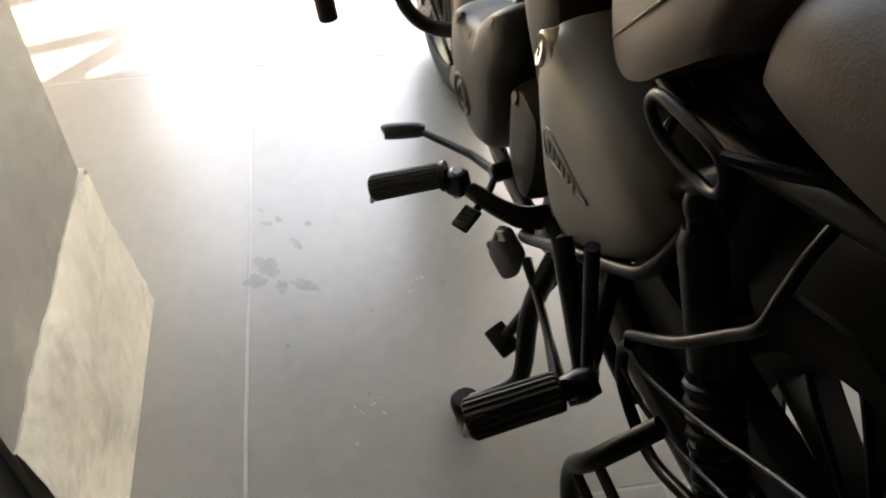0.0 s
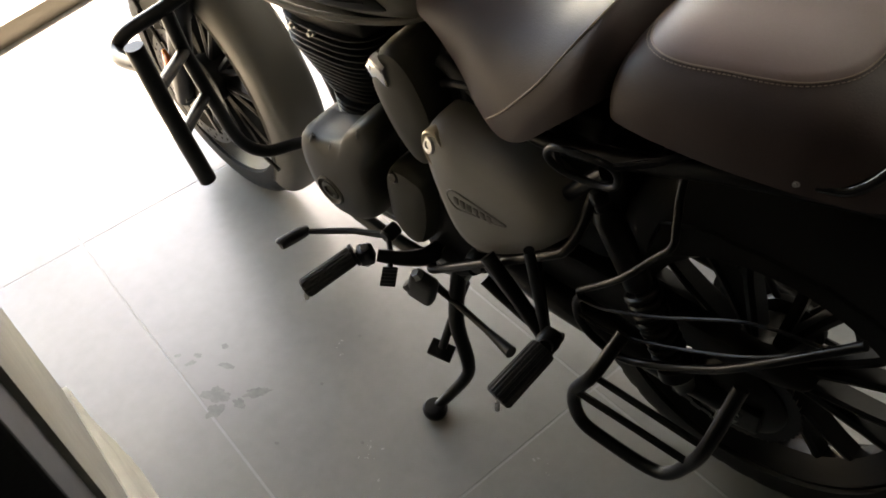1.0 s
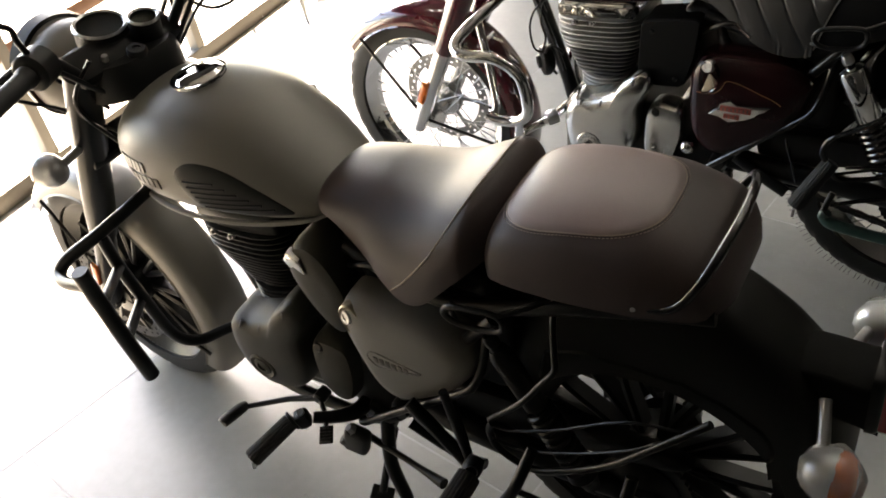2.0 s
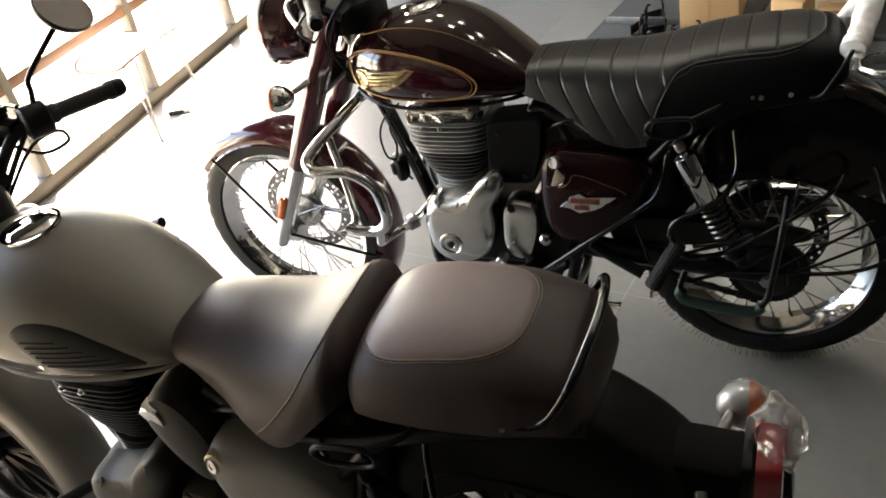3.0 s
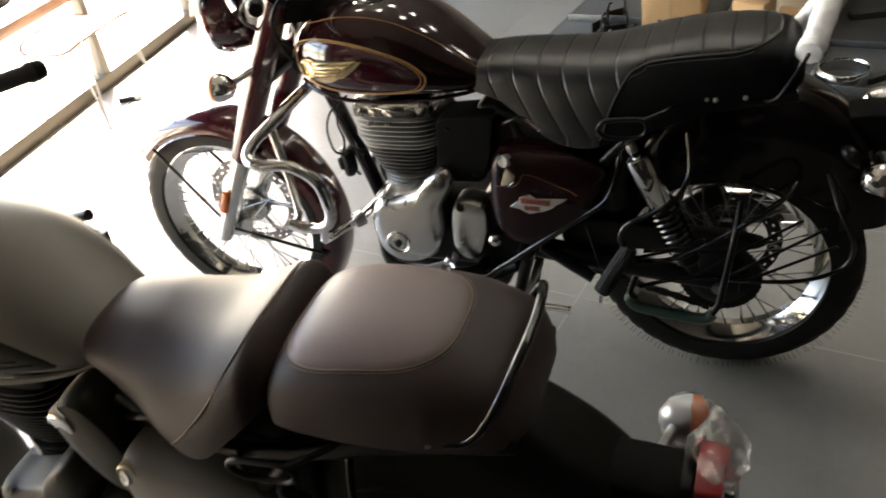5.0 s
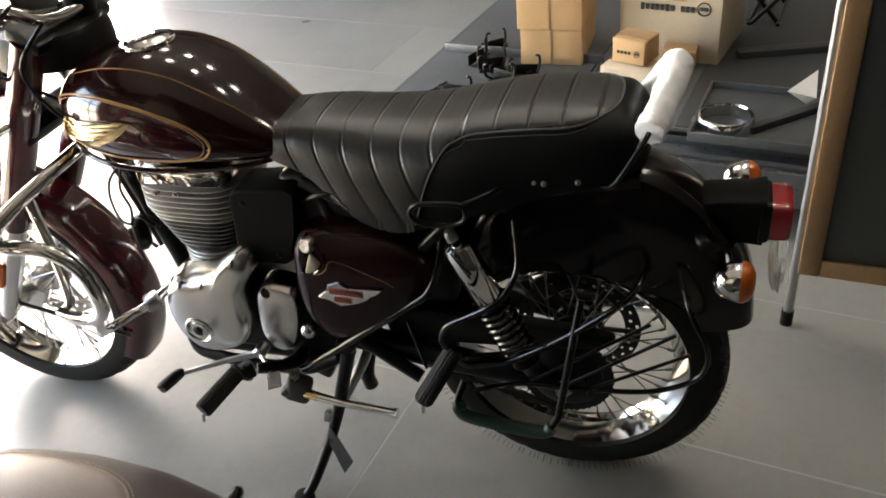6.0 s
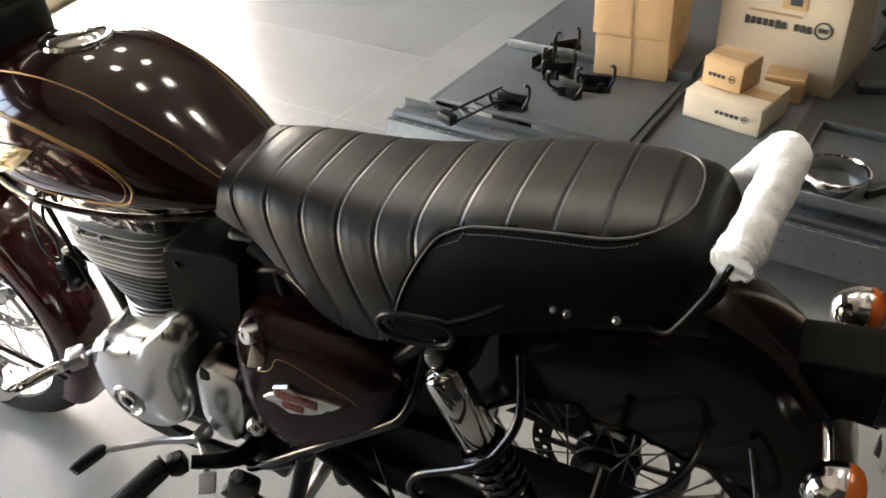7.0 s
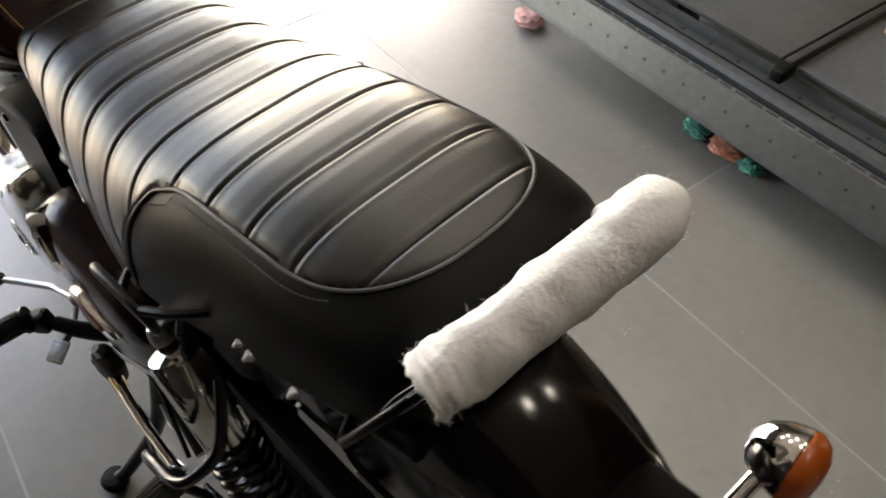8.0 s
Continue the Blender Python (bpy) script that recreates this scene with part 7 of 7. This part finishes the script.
    tray = part("deck_tray", box((0.42, 0.40, 0.006), pose(1.60, 1.52, PT + 0.004), 0.001), M_PLATE, p)
    for sx, sy, lx, ly in ((0, -0.20, 0.42, 0.008), (0, 0.20, 0.42, 0.008), (-0.21, 0, 0.008, 0.40), (0.21, 0, 0.008, 0.40)):
        part("tray_lip", box((lx, ly, 0.03), pose(1.60 + sx, 1.52 + sy, PT + 0.016), 0.001), M_PLATE, tray)
    part("latch", box((0.03, 0.05, 0.03), pose(0.968, v0 + 0.075, PT - 0.01), 0.004), M_BLACK, p)
    part("side_beam", box((0.03, v1 - v0, 0.12), pose(0.285, (v0 + v1) / 2 + 0.1, PT - 0.07), 0.004), M_PLATE, p)
    for u in (0.45, 1.2, 2.1, 3.0):
        for v in (1.62, 3.4):
            part("foot", box((0.10, 0.10, 0.17), pose(u, v, 0.088), 0.004), M_PLATE_DARK, p)
    return p


platform()


def carton(name, u, v, z, size, turn, m, label, marks=()):
    """A shut cardboard box with flaps, tape and print; size along u, v, z; marks on its front: (x, z, w, h, material)."""
    c = thing(name, HOUSE @ pose(u, v, z, 0, 0, turn), label, "box", "cardboard boxes")
    w, d, h = size
    bm = bmesh.new()
    add_box(bm, (w, d, h), pose(0, 0, h / 2), 0.004, 2)
    bmesh.ops.subdivide_edges(bm, edges=[e for e in bm.edges if e.calc_length() > 0.05], cuts=3, use_grid_fill=True)
    for vv in bm.verts:
        vv.co += Vector((noise.noise(vv.co * 9 + Vector((u, v, 0))), noise.noise(vv.co * 9 + Vector((v, u, 4))), 0)) * 0.0035
    part("body", bm, m, c)
    part("flap", box((w - 0.002, d / 2 - 0.003, 0.003), pose(0, -d / 4, h + 0.0015), 0.001), m, c)
    part("flap", box((w - 0.002, d / 2 - 0.003, 0.003), pose(0, d / 4, h + 0.0015, 0.8), 0.001), m, c)
    part("tape", box((w + 0.002, 0.05, 0.0012), pose(0, 0, h + 0.0042), 0), M_TAPE, c)
    for x, zz, mw, mh, mm in marks:
        part("print", box((mw, 0.0016, mh), pose(x, -d / 2 - 0.0042, zz), 0), mm, c)
    return c


def roundel(c, x, z, r, d):
    part("print_ring", lathe([(r, 0), (r, 0.0012), (r * 0.8, 0.0012), (r * 0.8, 0)], (x, -d / 2 - 0.0036, z), (0, -1, 0), 24, True), M_INK, c)
    part("print", box((r * 1.1, 0.0016, r * 0.5), pose(x, -d / 2 - 0.0042, z), 0), M_INK, c)


carton("cardboard_box", 0.755, 1.97, PT, (0.235, 0.34, 0.135), 8, M_CARD, "brown cardboard box under another on the steel platform", [(0, 0.067, 0.005, 0.13, M_TAPE)])
carton("cardboard_box", 0.755, 1.965, PT + 0.141, (0.245, 0.35, 0.20), 7, M_CARD, "brown cardboard box stacked on another box", [(0, 0.10, 0.005, 0.19, M_TAPE)])
c = carton("cardboard_box", 1.20, 2.12, PT, (0.375, 0.36, 0.42), -5, M_CARD_PALE, "large pale cardboard box with black print upside down")
for i in range(11):
    if i != 7:
        part("print", box((0.014, 0.0016, 0.026 if i in (0, 5) else 0.021), pose(-0.10 + 0.0185 * i, -0.1842, 0.200), 0), M_INK, c)
part("print", box((0.16, 0.0016, 0.006), pose(-0.02, -0.1842, 0.232), 0), M_TAPE, c)
roundel(c, 0.125, 0.205, 0.026, 0.36)
part("print_panel", box((0.07, 0.0014, 0.16), pose(0.03, -0.1840, 0.33), 0), M_CARD, c)
for i in range(3):
    part("print", box((0.035, 0.0016, 0.028), pose(0.035, -0.1852, 0.278 + 0.038 * i), 0), M_INK, c)
c = carton("cardboard_box", 1.148, 1.705, PT, (0.235, 0.19, 0.082), -10, M_CARD_PALE, "flat pale cardboard box with small print")
for i in range(5):
    part("print", box((0.011, 0.0016, 0.010), pose(-0.01 + 0.015 * i, -0.0992, 0.045), 0), M_INK, c)
roundel(c, 0.075, 0.045, 0.010, 0.19)
c = carton("cardboard_box", 1.118, 1.722, PT + 0.088, (0.125, 0.11, 0.082), -14, M_CARD, "small brown cardboard box on a flat one")
for i in range(4):
    part("print", box((0.010, 0.0016, 0.010), pose(-0.035 + 0.014 * i, -0.0592, 0.04), 0), M_INK, c)
roundel(c, 0.035, 0.04, 0.011, 0.11)
carton("cardboard_box", 1.24, 1.895, PT, (0.115, 0.10, 0.07), 5, M_CARD, "small brown cardboard box beside the large one")

# ---- metal parts lying on the deck ----
def bracket(u, v, turn, k):
    b = thing("metal_bracket", HOUSE @ pose(u, v, PT, 0, 0, turn), "black bent metal mounting bracket lying on the platform", "bracket", "brackets on the platform")
    part("plate", box((0.10, 0.035, 0.004), pose(0, 0, 0.004, 0, 0, 0), 0.001), M_BLACK, b)
    part("web", box((0.10, 0.004, 0.04), pose(0, 0.016, 0.024), 0.001), M_BLACK, b)
    part("arm", tube([(-0.04, 0, 0.006), (-0.05, -0.03, 0.03), (-0.05, -0.035, 0.06 + 0.01 * k), (-0.035, -0.035, 0.065 + 0.01 * k)], 0.005, 8), M_BLACK, b)
    part("arm", tube([(0.04, 0, 0.006), (0.055, 0.01, 0.04), (0.055, 0.012, 0.075), (0.045, 0.0, 0.085)], 0.005, 8), M_BLACK, b)
    part("tab", box((0.024, 0.006, 0.03), pose(0.02 * (k - 1), -0.02, 0.018, 0, 0, 30), 0.001), M_BLACK, b)
    return b


for u, v, a, k in ((0.545, 1.435, 5, 0), (0.575, 1.70, 30, 1), (0.50, 1.76, 75, 2), (0.655, 1.60, -20, 1), (0.72, 1.67, 15, 2), (0.515, 1.88, 50, 3)):
    bracket(u, v, a, k)


def lattice():
    b = thing("metal_rack", HOUSE @ pose(0.47, 1.40, PT + 0.012, 0, 0, 70), "black wire lattice rack lying on the platform", "rack")
    for s in (-1, 1):
        part("side_bar", tube([(-0.13, s * 0.03, 0), (0.10, s * 0.03, 0.015)], 0.004, 8, 1), M_BLACK, b)
    for i in range(9):
        x = -0.12 + 0.027 * i
        part("cross_bar", tube([(x, -0.03, 0.0 + 0.0018 * i), (x + (0.02 if i % 2 else -0.01), 0.03, 0.0018 * i)], 0.003, 6, 1), M_BLACK, b)
    part("foot_block", box((0.03, 0.06, 0.03), pose(-0.14, 0, 0.004), 0.003), M_BLACK, b)


lattice()

ring_ = thing("lamp_ring", HOUSE @ pose(1.484, 1.425, PT + 0.008), "chrome headlamp ring standing on the platform", "ring")
part("band", lathe([(0.082, 0.0), (0.087, 0.004), (0.087, 0.034), (0.084, 0.044), (0.079, 0.046), (0.077, 0.040), (0.081, 0.032), (0.081, 0.004)], (0, 0, 0), (0, 0, 1), 56, True), M_CHROME, ring_)
part("tab", box((0.02, 0.03, 0.015), pose(-0.092, 0.0, 0.012), 0.002), M_STEEL, ring_)

card = thing("paper_card", HOUSE @ pose(1.70, 1.63, PT + 0.02), "folded white card standing on its edge", "card")
bm = bmesh.new()
vs = [bm.verts.new(p) for p in ((0.0, 0, 0.0), (0.02, 0.02, 0.11), (-0.06, -0.03, 0.05), (0.03, -0.05, 0.045))]
for f in ((0, 2, 1), (0, 3, 2), (2, 3, 1)):
    bm.faces.new([vs[i] for i in f])
bmesh.ops.solidify(bm, geom=bm.faces[:], thickness=0.0015)
part("sheet", bm, M_PAPER, card, smooth=False)

# folded scissor lattice of a stand behind the large box
fs = thing("folding_stand", HOUSE @ pose(1.47, 2.36, PT), "black folding metal stand with crossed legs", "stand")
for y in (0.0, 0.03, 0.25, 0.28):
    w = 0.055 if y in (0.0, 0.25) else -0.055
    for k in range(4):
        part("leg", tube([(-w, y, 0.125 * k), (w, y, 0.125 * (k + 1))], 0.0085, 10, 1), M_BLACK, fs)
for k in range(5):
    for x in (-0.055, 0.055):
        part("cross_bar", tube([(x, -0.005, 0.125 * k + 0.009), (x, 0.285, 0.125 * k + 0.009)], 0.008, 10, 1), M_BLACK, fs)

# ---- chalkboard easel ----
def easel():
    e = thing("chalkboard", HOUSE @ pose(1.77, 0.81, 0, 0, 0, BOARD_TURN), "wood-framed chalkboard on slim metal legs", "chalkboard")
    w, h, z0 = 0.75, 1.05, 0.22
    part("panel", box((w, 0.012, h), pose(0.03 + w / 2, 0, z0 + h / 2), 0.002), M_BOARD, e)
    for x in (0.03, 0.03 + w):
        part("frame_stile", box((0.05, 0.03, h + 0.05), pose(x, 0, z0 + h / 2), 0.004), M_WOOD, e)
    for z in (z0, z0 + h):
        part("frame_rail", box((w - 0.05, 0.028, 0.05), pose(0.03 + w / 2, 0, z), 0.004), M_WOOD, e)
    for x, y in ((0, 0.03), (w + 0.06, 0.03)):
        part("leg", tube([(x, y, 0.03), (x, y, 1.2)], 0.0125, 12, 1), M_STEEL, e)
        part("leg_foot", tube([(x, y, 0.0), (x, y, 0.045)], 0.0165, 12, 1), M_BLACK, e)
    return e


BOARD_TURN = 3.0
easel()

# ---- rags under the platform's edge ----
for u, v, s, m, k, lab in ((0.813, 1.335, (0.036, 0.03, 0.014), M_RAG_GREEN, 1, "crumpled green and red rag under the platform"), (0.907, 1.338, (0.048, 0.03, 0.016), M_RAG, 2, "crumpled orange rag under the platform"), (0.980, 1.332, (0.032, 0.022, 0.012), M_RAG_GREEN, 4, "crumpled green rag under the platform"), (0.190, 1.322, (0.05, 0.04, 0.016), M_RAG_PINK, 6, "crumpled pale pink rag under the platform"), (0.885, 1.322, (0.018, 0.014, 0.010), M_RAG_PINK, 7, "small scrap of pink rag under the platform"), (0.850, 1.338, (0.020, 0.018, 0.010), M_BLACK_PLASTIC, 8, "small scrap of black cloth under the platform")):
    r = crumple("rag", (0, 0, s[2]), s, m, k)
    r.matrix_world = HOUSE @ pose(u, v, 0)
    tagged(r, lab, "rag", "rags")

# ---- floor tiles ----
TU, TV = 1.180, 0.604
TU0, TV0 = -0.242, -1.492
GAP = 0.005
bm = box((TU - GAP, TV - GAP, 0.012), pose(0, 0, -0.006), 0.0006, 1)
tile_me = bpy.data.meshes.new("tile")
bm.to_mesh(tile_me)
bm.free()
tile_me.materials.append(M_TILE)
for i in range(-4, 8):
    for j in range(-2, 15):
        u0, v0 = TU0 + TU * i, TV0 + TV * j
        if v0 + TV < VF or u0 + TU > U1 + 0.5 or u0 < front_u(v0 + TV) - 0.9:
            continue
        ob = new("tile", tile_me)
        ob.parent = floor
        ob.matrix_basis = pose(u0 + TU / 2, v0 + TV / 2, 0.0015 * noise.noise(Vector((i * 3.3, j * 2.1, 0))) * 0.3)
